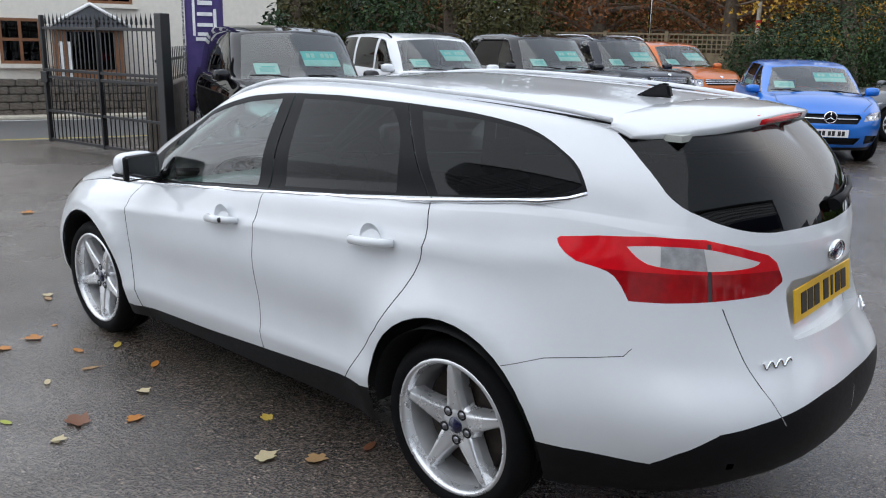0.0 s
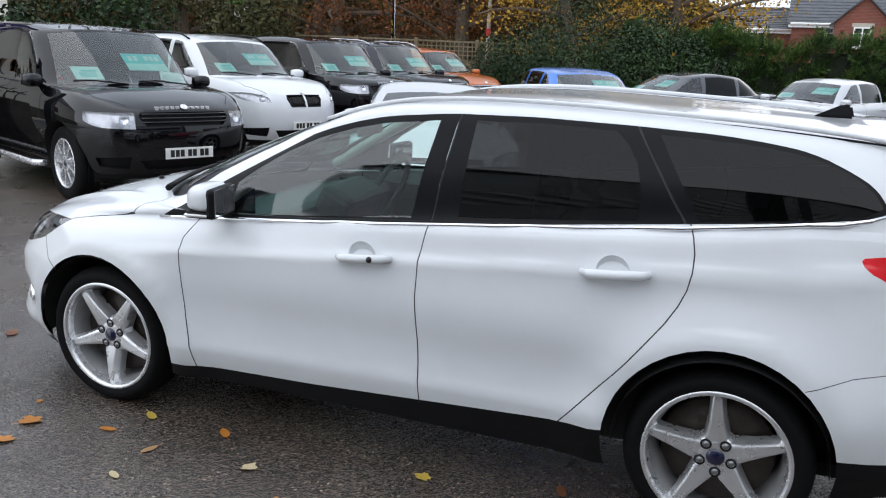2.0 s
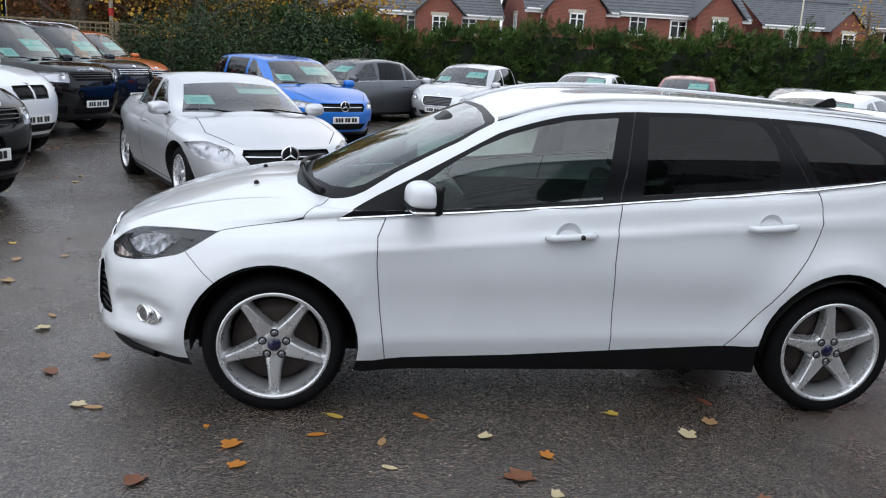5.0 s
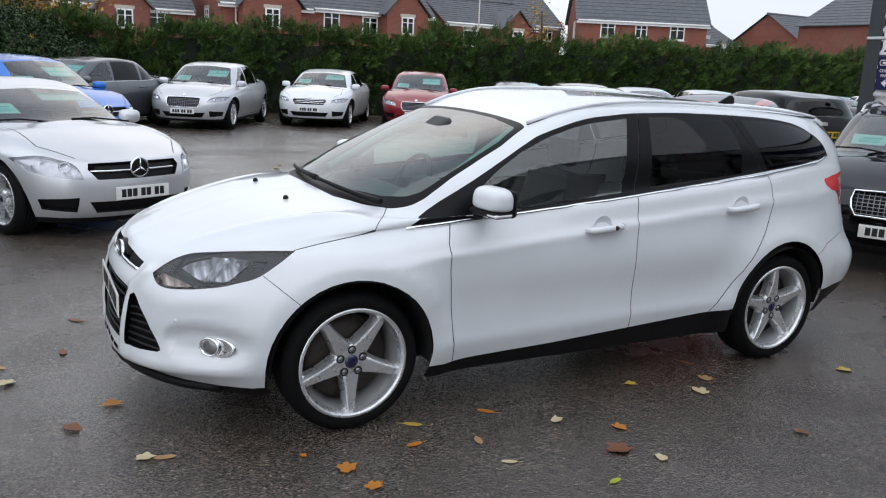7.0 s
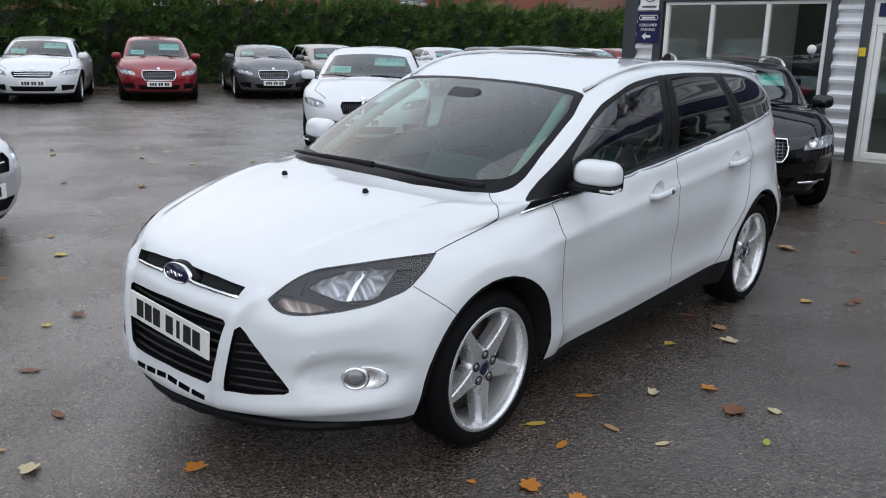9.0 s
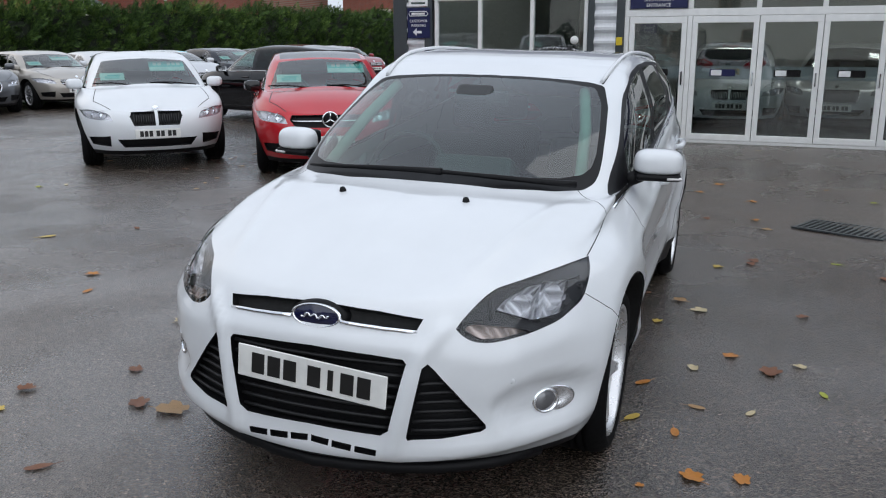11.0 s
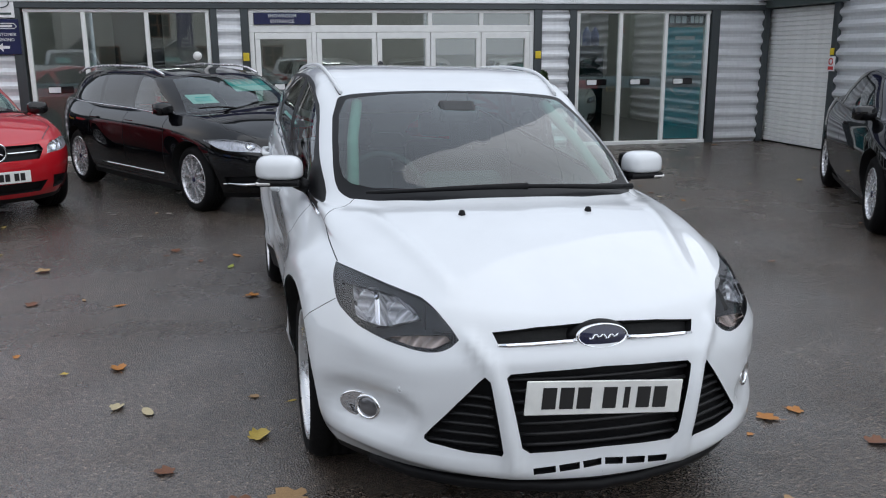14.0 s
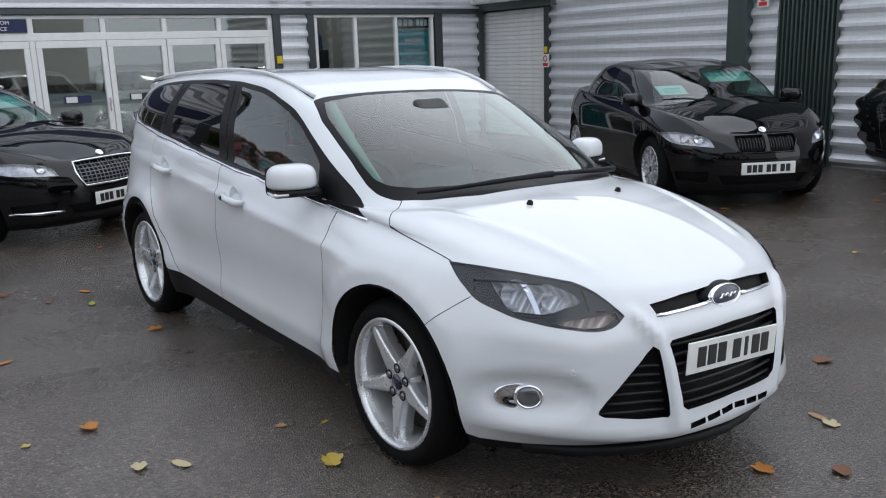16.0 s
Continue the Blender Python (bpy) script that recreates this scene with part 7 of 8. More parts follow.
# ---- ivy and shrubs where the hedge meets the trees ----


def shrub(name, label, x, y, w, d, h, n, mat, seed, size=0.048):
    r = np.random.RandomState(seed)
    sh = thing(name, label, "shrub", m=pose(x, y, 0))
    cl = []
    lobes = [(r.uniform(-w, w) * 0.6, r.uniform(-d, d) * 0.5, r.uniform(0.35, 0.8) * h, r.uniform(0.4, 0.6)) for _ in range(9)]
    for i in range(n):
        lx, ly, lz, lr = lobes[r.randint(9)]
        v = r.normal(size=3)
        v /= np.linalg.norm(v)
        q = (0.75 + 0.3 * r.rand())
        p = (lx + v[0] * w * lr * q, ly + v[1] * d * 0.7 * q, max(0.03, lz + v[2] * h * 0.42 * q))
        cl.append((p, v + np.array((0, 0, 0.4))))
    V, Fc = leaf_cloud(cl, size, 0.5, seed + 1, 1.5)
    part("foliage", mesh_ob("foliage", V, Fc, mat), None, sh)
    for i in range(6):
        part("stem", rod((r.uniform(-w, w) * 0.3, r.uniform(-d, d) * 0.3, 0), (r.uniform(-w, w) * 0.6, r.uniform(-d, d) * 0.4, h * 0.7), 0.03, 6, None, 0.012), M_BARK, sh)
    return sh


for i, (x, y, w, d, h, n, mat) in enumerate(((4.6, -19.3, 1.5, 0.8, 2.2, 7200, M_LAUREL), (2.6, -19.6, 1.4, 0.8, 2.5, 7200, M_LAUREL), (0.9, -20.0, 1.3, 0.7, 2.4, 6200, M_LAUREL), (6.3, -20.2, 1.2, 0.7, 1.9, 4600, M_LAUREL),
                                             (3.4, -21.3, 2.2, 0.9, 3.3, 7200, M_LAUREL), (8.6, -21.6, 1.5, 0.8, 2.0, 2200, M_OLIVE))):
    shrub("shrub", "dense dark evergreen shrub with ivy leaves", x, y, w, d, h, n, mat, 30 + i)
for i, (x, y, w, d, h, n, mat, lab) in enumerate(((13.2, -17.5, 2.2, 1.4, 3.4, 4200, M_OLIVE, "overgrown fading green roadside shrub"), (16.5, -16.0, 2.6, 1.5, 4.0, 4500, M_LAUREL, "tall dark evergreen roadside shrub"), (18.8, -13.0, 2.4, 1.6, 3.8, 4000, M_OLIVE, "overgrown fading green roadside shrub"),
                                                  (12.0, -8.6, 0.7, 0.5, 2.0, 1800, M_LAUREL, "clipped dark green bush beside a gate"),
                                                  (-47.0, -17.2, 2.4, 1.2, 2.3, 3000, M_OLIVE, "overgrown dark bush by the boundary fence"), (-50.5, -14.2, 2.2, 1.2, 2.5, 3000, M_OLIVE, "overgrown dark bush by the boundary fence"))):
    shrub("shrub", lab, x, y, w, d, h, n, mat, 50 + i, 0.09)


def tree(label, x, y, h, lean, spread, base, n, mat, seed, trunk=0.22):
    """Tapered trunk with limbs and a ragged leafy crown."""
    r = np.random.RandomState(seed)
    tr = thing("tree", label, "tree", "roadside trees", m=pose(x, y, 0, 0, 0, r.uniform(0, 360)))
    spine = [(lean * (t ** 1.5) * h * 0.2 + 0.1 * math.sin(5 * t + seed), 0.12 * math.sin(4 * t + seed), t * h * 0.75) for t in np.linspace(0, 1, 9)]
    part("trunk", tube(spine, [trunk * (1.25 - 1.0 * t) + 0.02 for t in np.linspace(0, 1, 9)], 10), M_BARK, tr)
    cl = []
    for k in range(13):
        s = spine[2 + k % 6]
        a = r.uniform(0, 6.28)
        ln = spread * r.uniform(0.6, 1.1)
        up = r.uniform(-0.10, 0.55) * ln
        limb = [(s[0] + math.cos(a + 0.3 * q) * ln * q, s[1] + math.sin(a + 0.3 * q) * ln * q, s[2] + up * q + 0.25 * math.sin(3 * q)) for q in np.linspace(0, 1, 6)]
        part("limb", tube(limb, [trunk * 0.42 * (1 - 0.85 * q) + 0.008 for q in np.linspace(0, 1, 6)], 7), M_BARK, tr)
        for _ in range(n // 13):
            q = r.uniform(0.25, 1.05)
            c = limb[min(5, int(q * 5))]
            off = r.normal(size=3) * np.array((0.42, 0.42, 0.34)) * (0.5 + q * 0.8)
            p = np.array(c) + off
            if p[2] > base:
                cl.append((p, (r.normal(), r.normal(), 0.5 + r.normal())))
    V, Fc = leaf_cloud(cl, 0.085, 0.8, seed + 3, 1.4)
    part("crown", mesh_ob("crown", V, Fc, mat), None, tr)
    return tr


for i, (x, y, h, lean, spread, base, n, mat, lab) in enumerate((
        (9.5, -26.0, 9, 0.5, 3.6, 2.0, 5200, M_RUST, "autumn tree with rust brown leaves"), (14.5, -25.0, 10, -0.3, 3.8, 1.2, 5200, M_RUST, "autumn tree with rust brown leaves"),
        (5.5, -25.5, 8, 0.6, 3.6, 1.7, 5600, M_GOLD, "autumn tree with golden yellow leaves"), (1.8, -24.6, 7, -0.6, 3.2, 1.9, 5000, M_GOLD, "autumn tree with golden yellow leaves"),
        (19.0, -22.0, 10, 0.2, 4.0, 1.0, 5200, M_OLIVE, "large tree with fading green leaves"), (12.0, -29.5, 11, 0.2, 4.2, 0.8, 5600, M_RUST, "autumn tree with rust brown leaves"), (23.0, -17.5, 10, 0.0, 4.0, 0.8, 5000, M_OLIVE, "large tree with fading green leaves"),
        (7.5, -31.0, 11, 0.0, 4.4, 0.8, 5600, M_OLIVE, "large tree with fading green leaves"), (17.0, -28.0, 11, 0.0, 4.4, 0.6, 5600, M_OLIVE, "large tree with fading green leaves"), (22.5, -24.0, 11, 0.0, 4.4, 0.6, 5200, M_RUST, "autumn tree with rust brown leaves"),
        (26.0, -12.0, 10, 0.0, 4.0, 0.6, 4800, M_OLIVE, "large tree with fading green leaves"), (-23.0, -33.0, 6.2, 0.1, 1.4, 2.5, 700, M_GOLD, "slender bare tree with few yellow leaves"))):
    tree(lab, x, y, h, lean, spread, base, n, mat, 70 + i, 0.26 if i != 11 else 0.10)
# added dark slab behind the leaves, painted as the wood's inner shade
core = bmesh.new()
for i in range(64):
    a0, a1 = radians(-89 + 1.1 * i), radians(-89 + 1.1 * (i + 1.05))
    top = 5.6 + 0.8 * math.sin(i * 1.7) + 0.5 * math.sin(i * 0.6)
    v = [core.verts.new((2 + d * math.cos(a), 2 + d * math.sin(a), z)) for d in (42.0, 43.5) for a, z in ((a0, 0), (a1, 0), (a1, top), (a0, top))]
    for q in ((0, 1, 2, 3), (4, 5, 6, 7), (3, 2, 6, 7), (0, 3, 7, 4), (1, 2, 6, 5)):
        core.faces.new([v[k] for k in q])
wood = thing("far_woods", "dark autumn woodland behind the roadside trees", "woods", kind="stuff")
cl = []
for i in range(30000):
    a = radians(-90 + 70 * rs.rand())
    d = 35 + 6 * rs.rand()
    cl.append(((2 + d * math.cos(a), 2 + d * math.sin(a), 0.1 + 7.5 * rs.rand() ** 1.3 * (1 + 0.2 * math.sin(a * 23))), (-math.cos(a), -math.sin(a), 0.4)))
V, Fc = leaf_cloud(cl, 0.26, 0.7, 99, 1.3)
part("foliage", mesh_ob("foliage", V, Fc, M_OLIVE), None, wood)
part("shade_core", core, M_SHADOWED, wood)

# ---- trellis fence ----
fence = thing("trellis_fence", "weathered brown wooden fence with square trellis top", "fence", m=pose(5.4, -20.9, 0, 0, 0, 14))
for i in range(5):
    x0 = i * 1.83
    part("post", box(x0 - 0.05, -0.05, 0, x0 + 0.05, 0.05, 2.05, 0.006), M_WOODDK, fence)
    if i < 4:
        part("board_panel", box(x0 + 0.05, -0.012, 0.05, x0 + 1.78, 0.012, 1.42), M_WOODDK, fence)
        part("rail", box(x0 + 0.05, -0.025, 1.42, x0 + 1.78, 0.025, 1.47), M_WOODDK, fence)
        part("rail", box(x0 + 0.05, -0.025, 1.95, x0 + 1.78, 0.025, 2.0), M_WOODDK, fence)
        for k in range(13):
            part("lath", box(x0 + 0.12 + k * 0.135, -0.01, 1.47, x0 + 0.15 + k * 0.135, 0.004, 1.95), M_WOODDK, fence)
        for k in range(3):
            part("lath", box(x0 + 0.05, -0.004, 1.57 + k * 0.125, x0 + 1.78, 0.012, 1.60 + k * 0.125), M_WOODDK, fence)

# ---- brick houses beyond the hedge ----


def house(label, x, y, turn, length, depth, eave, ridge, windows, gable_windows=(), porch=None):
    """A pitched brick house: x along its front, front face at y = 0, facing the yard."""
    h = thing("house", label, "house", "brick houses", m=pose(x, y, 0, 0, 0, turn))
    part("wall", box(0, -depth, 0, length, 0, eave), M_BRICK, h)
    for gx in (0.0, length - 0.2):
        g = bmesh.new()
        v = [g.verts.new(p) for p in ((gx, -depth, eave), (gx, 0, eave), (gx, -depth / 2, ridge), (gx + 0.2, -depth, eave), (gx + 0.2, 0, eave), (gx + 0.2, -depth / 2, ridge))]
        for q in ((0, 1, 2), (3, 5, 4), (0, 3, 4, 1), (1, 4, 5, 2), (2, 5, 3, 0)):
            g.faces.new([v[i] for i in q])
        part("gable", g, M_BRICK, h)
    roof = new("roof", None)
    roof.parent = h
    rows = 12
    for side in (1, -1):
        for k in range(rows):
            t0, t1 = k / rows, (k + 1) / rows
            ya, yb = (0.3 * (1 - t0) + t0 * -depth / 2, 0.3 * (1 - t1) + t1 * -depth / 2)
            za, zb_ = eave - 0.12 + (ridge - eave + 0.12) * t0, eave - 0.12 + (ridge - eave + 0.12) * t1
            if side < 0:
                ya, yb = -depth - ya, -depth - yb
            c = bmesh.new()
            p = [(-0.25, ya, za + 0.09), (length + 0.25, ya, za + 0.09), (length + 0.25, yb, zb_ + 0.05), (-0.25, yb, zb_ + 0.05), (-0.25, ya, za + 0.02), (length + 0.25, ya, za + 0.02)]
            v = [c.verts.new(q) for q in p]
            c.faces.new(v[:4])
            c.faces.new((v[0], v[1], v[5], v[4]))
            bmesh.ops.recalc_face_normals(c, faces=c.faces)
            part("tile_course", c, M_SLATE, roof)
    part("ridge_tiles", rod((-0.25, -depth / 2, ridge + 0.06), (length + 0.25, -depth / 2, ridge + 0.06), 0.11, 8), M_SLATE, roof)
    part("gutter", rod((-0.1, 0.30, eave - 0.06), (length + 0.1, 0.30, eave - 0.06), 0.07, 8), M_FRAME, roof)
    part("fascia", box(-0.2, 0.16, eave - 0.26, length + 0.2, 0.24, eave - 0.05), M_FRAME, roof)

    def window(wx, wz, ww, wh, m):
        w = new("window", None)
        w.parent = h
        w.matrix_local = m @ pose(wx, 0, wz)
        part("pane", box(-ww / 2 + 0.06, 0.0, 0.06, ww / 2 - 0.06, 0.02, wh - 0.06), M_PRIVACY, w)
        for q in ((-ww / 2, 0, ww / 2, 0.08), (-ww / 2, wh - 0.08, ww / 2, wh)):
            part("frame", box(q[0], 0, q[1], q[2], 0.06, q[3]), M_FRAME, w)
        for cx_ in (-ww / 2 + 0.04, 0, ww / 2 - 0.04):
            part("frame", box(cx_ - 0.04, 0, 0.08, cx_ + 0.04, 0.055, wh - 0.08), M_FRAME, w)
        part("frame", box(-ww / 2 + 0.08, 0, wh * 0.66, ww / 2 - 0.08, 0.05, wh * 0.66 + 0.04), M_FRAME, w)
        part("sill", box(-ww / 2 - 0.08, 0, -0.09, ww / 2 + 0.08, 0.10, 0.0), M_STONE, w)
        part("lintel", box(-ww / 2 - 0.10, 0, wh, ww / 2 + 0.10, 0.04, wh + 0.2), M_STONE, w)
    for wx, wz, ww, wh in windows:
        window(wx, wz, ww, wh, pose(0, 0.002, 0))
    for wy, wz, ww, wh in gable_windows:
        window(wy, wz, ww, wh, pose(length + 0.002, -depth, 0, 0, 0, -90) @ pose(-depth, 0, 0))
    if porch:
        px_, pw, pe, pr = porch
        part("bay_wall", box(px_ - pw / 2, 0, 0, px_ + pw / 2, 1.2, pe), M_BRICK, h)
        g = prism([(px_ - pw / 2, pe), (px_ + pw / 2, pe), (px_, pr)], 1.2)
        part("bay_gable", g, M_BRICK, h)
        for s in (1, -1):
            c = bmesh.new()
            v = [c.verts.new(q) for q in ((px_, -2.0, pr + 0.1), (px_ + s * (pw / 2 + 0.3), -2.0, pe - 0.12), (px_ + s * (pw / 2 + 0.3), 1.4, pe - 0.12), (px_, 1.4, pr + 0.1), (px_, 1.4, pr), (px_ + s * (pw / 2 + 0.3), 1.4, pe - 0.22))]
            c.faces.new(v[:4])
            c.faces.new((v[3], v[2], v[5], v[4]))
            part("bay_roof", c, M_SLATE, h)
        window(px_, pe - 1.3, 0.9, 1.1, pose(0, 1.202, 0))
    return h


HL = "red brick house with grey tiled roof and white windows"
house(HL, -45.6, -43.8, -30, 9.6, 7, 5.6, 8.9, ((2.2, 4.4, 1.1, 1.05), (4.9, 4.4, 0.9, 1.0), (7.4, 4.35, 1.1, 1.1), (2.2, 1.6, 1.3, 1.3), (7.4, 1.6, 1.3, 1.3)), ((2.4, 4.3, 0.9, 1.1),))
house(HL, -34.3, -50.0, 0, 7.6, 7, 4.75, 6.6, ((5.6, 3.2, 1.1, 1.1),), ((2.5, 3.0, 0.9, 1.1),), (2.3, 2.3, 4.6, 5.8))
house(HL, -25.0, -49.0, 0, 9.0, 7, 4.9, 7.4, ((7.3, 3.55, 1.1, 1.2), (4.6, 3.5, 1.1, 1.1)), ((3.4, 3.55, 1.0, 1.2),), (2.4, 3.0, 4.9, 6.6))
house(HL, -15.9, -48.0, 0, 5.6, 8, 4.75, 7.6, ((4.2, 3.55, 1.1, 1.2), (1.5, 3.5, 1.0, 1.2)), ((3.4, 3.3, 1.0, 1.2),), (2.8, 3.6, 4.75, 6.9))
house(HL, -9.0, -50.0, 0, 7.6, 7, 4.2, 6.4, ((2.0, 3.0, 1.0, 1.0), (5.4, 3.0, 1.0, 1.0)), (), (4.0, 2.8, 4.2, 5.6))
house(HL, -1.5, -52.0, 0, 7.0, 7, 3.9, 5.2, ((2.0, 2.8, 1.0, 1.0),))
house(HL, -41.8, -57.0, 0, 6.0, 7, 5.4, 7.9, ((1.4, 4.2, 1.0, 1.1), (4.4, 4.2, 1.0, 1.1)))
house(HL, -64.5, -58.0, 0, 7.6, 8, 5.0, 7.0, ((2.0, 4.0, 1.0, 1.0), (5.4, 4.0, 1.0, 1.0)))
house(HL, -57.0, -55.0, 0, 7.0, 8, 5.6, 8.0, ((5.0, 4.0, 1.1, 1.2),))
house(HL, -68.0, -44.5, 90, 9.0, 11.5, 6.3, 9.4, ((4.0, 3.6, 0.9, 1.2),))
house(HL, -76.0, -52.0, 0, 10.0, 8, 5.6, 8.2, ((3.0, 4.0, 1.1, 1.2), (7.0, 4.0, 1.1, 1.2)))
house(HL, -66.0, -18.0, -90, 15.0, 8, 6.4, 9.0, ((1.6, 2.9, 1.1, 1.1), (5.6, 2.9, 1.1, 1.1), (11.0, 2.9, 1.1, 1.1)))
bf = thing("boundary_fence", "weathered wooden boundary fence at the yard's end", "fence", m=pose(-52, -20, 0, 0, 0, 62))
for i in range(12):
    part("board_panel", box(i * 1.9, -0.02, 0, i * 1.9 + 1.84, 0.02, 1.9), M_WOODDK, bf)
    part("post", box(i * 1.9 - 0.06, -0.06, 0, i * 1.9, 0.06, 2.0), M_WOODDK, bf)
for x, y in ((-38.0, -15.2), (-27.0, -46.0)):
    lp = thing("street_lamp", "pale grey street lamp post", "lamp post", "street lamps", m=pose(x, y, 0))
    part("post", rod((0, 0, 0), (0, 0, 7.2), 0.07, 10, None, 0.045), M_STONE, lp)
    part("arm", rod((0, 0, 7.15), (0.7, 0, 7.3), 0.035, 8), M_STONE, lp)
    part("head", box(0.5, -0.1, 7.24, 1.1, 0.1, 7.36, 0.03), M_STONE, lp)

# ---- roadside: cottage, walls, gate, flags ----
CT = pose(15.9, -3.2, 0, 0, 0, -109)
cot = thing("cottage", "cream rendered cottage with brown windows and slate porch", "house", m=CT)
part("wall", box(-9, 0, 0, 6.9, 6, 4.6), M_RENDER, cot)
r1 = prism([(-0.4, 4.5), (6.4, 4.5), (3.0, 6.8)], 16.4)
moved(r1, pose(7.1, -0.0, 0, 0, 0, 90))
part("roof", r1, M_SLATE, cot)
part("chimney", box(1.0, 2.6, 6.2, 1.8, 3.4, 7.6, 0.02), M_BRICK, cot)
for wx, z0, ww, wh in ((1.40, 0.98, 0.80, 0.92), (-1.6, 0.98, 0.9, 0.95), (3.2, 2.25, 0.9, 0.95), (-0.6, 2.25, 0.9, 0.95), (5.2, 0.98, 0.8, 0.92)):
    w = new("window", None)
    w.parent = cot
    w.matrix_local = pose(wx, -0.004, z0)
    part("pane", box(-ww / 2, -0.01, 0, ww / 2, 0.0, wh), M_PRIVACY, w)
    for q in ((-ww / 2, 0, -ww / 2 + 0.06, wh), (ww / 2 - 0.06, 0, ww / 2, wh), (-0.03, 0.06, 0.03, wh - 0.06)):
        part("frame", box(q[0], -0.05, q[1], q[2], -0.01, q[3]), M_WOODBR, w)
    for q in (0.0, wh * 0.5, wh - 0.06):
        part("frame", box(-ww / 2 + 0.06, -0.045, q, ww / 2 - 0.06, -0.01, q + 0.06), M_WOODBR, w)
    part("sill", box(-ww / 2 - 0.1, -0.12, -0.09, ww / 2 + 0.1, 0.0, 0.0), M_RENDER, w)
part("porch_wall", box(2.0, -0.9, 0, 3.3, 0, 1.75), M_WOODBR, cot)
part("porch_pane", box(2.2, -0.92, 0.9, 3.1, -0.905, 1.65), M_PRIVACY, cot)
pr_ = prism([(1.85, 1.72), (3.45, 1.72), (2.65, 2.18)], -1.15)
part("porch_roof", pr_, M_SLATE, cot)
part("porch_bargeboard", tube([(1.85, -1.16, 1.75), (2.65, -1.16, 2.2), (3.45, -1.16, 1.75)], 0.04, 6), M_FRAME, cot)
sw = thing("stone_wall", "low dark rubble stone garden wall", "wall", m=CT)
rr = np.random.RandomState(8)
part("core", box(-9, -1.55, 0, 5.0, -1.30, 0.72), M_DSTONE, sw)
stone = bmesh.new()
bmesh.ops.create_cube(stone, size=1)
bmesh.ops.bevel(stone, geom=stone.edges[:], offset=0.12, segments=1, affect="EDGES")
stme = bpy.data.meshes.new("stone")
stone.to_mesh(stme)
stone.free()
stme.materials.append(M_DSTONE)
for row in range(5):
    x = -2.5 + 0.15 * (row % 2)
    while x < 4.9:
        wd = rr.uniform(0.22, 0.42)
        o = part("stone", stme, None, sw)
        o.matrix_local = pose(x + wd / 2, -1.56, 0.075 + row * 0.15) @ Matrix.Diagonal((wd - 0.015, 0.09, 0.138, 1))
        x += wd
M_LINE = plain("worn white road paint", (0.55, 0.55, 0.52), 0.6, vary=0.25)
M_YLINE = plain("worn yellow road paint", (0.50, 0.38, 0.08), 0.6, vary=0.25)
road = solid("road", box(-14, -5.6, 0.0, 25, -2.0, 0.004), M_ROAD, "grey wet road passing the yard gate", "road", kind="structure", m=CT)
solid("pavement", box(-14, -2.0, 0.0, 25, -1.6, 0.06, 0.01), M_STONE, "narrow raised stone pavement beside the road", "pavement", kind="structure", m=CT)
solid("road_line", box(-14, -2.25, 0.0045, 25, -2.15, 0.0075), M_LINE, "worn pale road edge line", "road marking", "road lines", m=CT)
solid("road_line", box(-14, -5.45, 0.0045, 25, -5.37, 0.0075), M_YLINE, "worn yellow road edge line", "road marking", "road lines", m=CT)

gate = thing("iron_gate", "tall black iron gate with spiked bars, standing open", "gate", m=pose(6.75, -2.77, 0, 0, 0, math.degrees(math.atan2(0.32, 2.75))))
part("post", box(-0.07, -0.07, 0, 0.07, 0.07, 1.88, 0.008), M_IRON, gate)
part("end_stile", box(2.72, -0.03, 0.06, 2.78, 0.03, 1.86, 0.006), M_IRON, gate)
part("mid_stile", box(1.38, -0.03, 0.06, 1.42, 0.03, 1.80, 0.006), M_IRON, gate)
part("lock_box", box(2.66, -0.045, 0.92, 2.82, 0.045, 1.08, 0.008), M_IRON, gate)
for z in (0.08, 0.98, 1.08, 1.66):
    part("rail", box(0.07, -0.02, z, 2.74, 0.02, z + 0.04, 0.004), M_IRON, gate)
for z in (0.5,):
    part("rail", box(0.07, -0.02, z, 2.74, 0.02, z + 0.035, 0.004), M_IRON, gate)
barm = bmesh.new()
rod((0, 0, 0.08), (0, 0, 1.74), 0.009, 6, barm)
rod((0, 0, 1.74), (0, 0, 1.79), 0.018, 6, barm, 0.018)
rod((0, 0, 1.79), (0, 0, 1.88), 0.016, 6, barm, 0.001)
bme = bpy.data.meshes.new("bar")
barm.to_mesh(bme)
barm.free()
bme.materials.append(M_IRON)
for i in range(26):
    part("bar", bme, None, gate).matrix_local = pose(0.12 + i * 0.101, 0, 0)
for x, w in ((2.28, 0.12), (2.10, 0.07)):
    part("notice", box(x, -0.035, 0.98, x + w, -0.022, 1.5, 0.003), M_LETTER, gate, "white notice strip")
rwl = thing("boundary_wall", "dark stone boundary wall behind parked cars", "wall", m=pose(7.6, -3.3, 0, 0, 0, -38))
part("core", box(0, 0, 0, 9.0, 0.3, 0.95, 0.02), M_DSTONE, rwl)
part("railing", box(0, 0.12, 1.25, 9.0, 0.16, 1.29), M_IRON, rwl)
for i in range(40):
    part("bar", rod((0.1 + i * 0.22, 0.14, 0.95), (0.1 + i * 0.22, 0.14, 1.45), 0.010, 5), M_IRON, rwl)


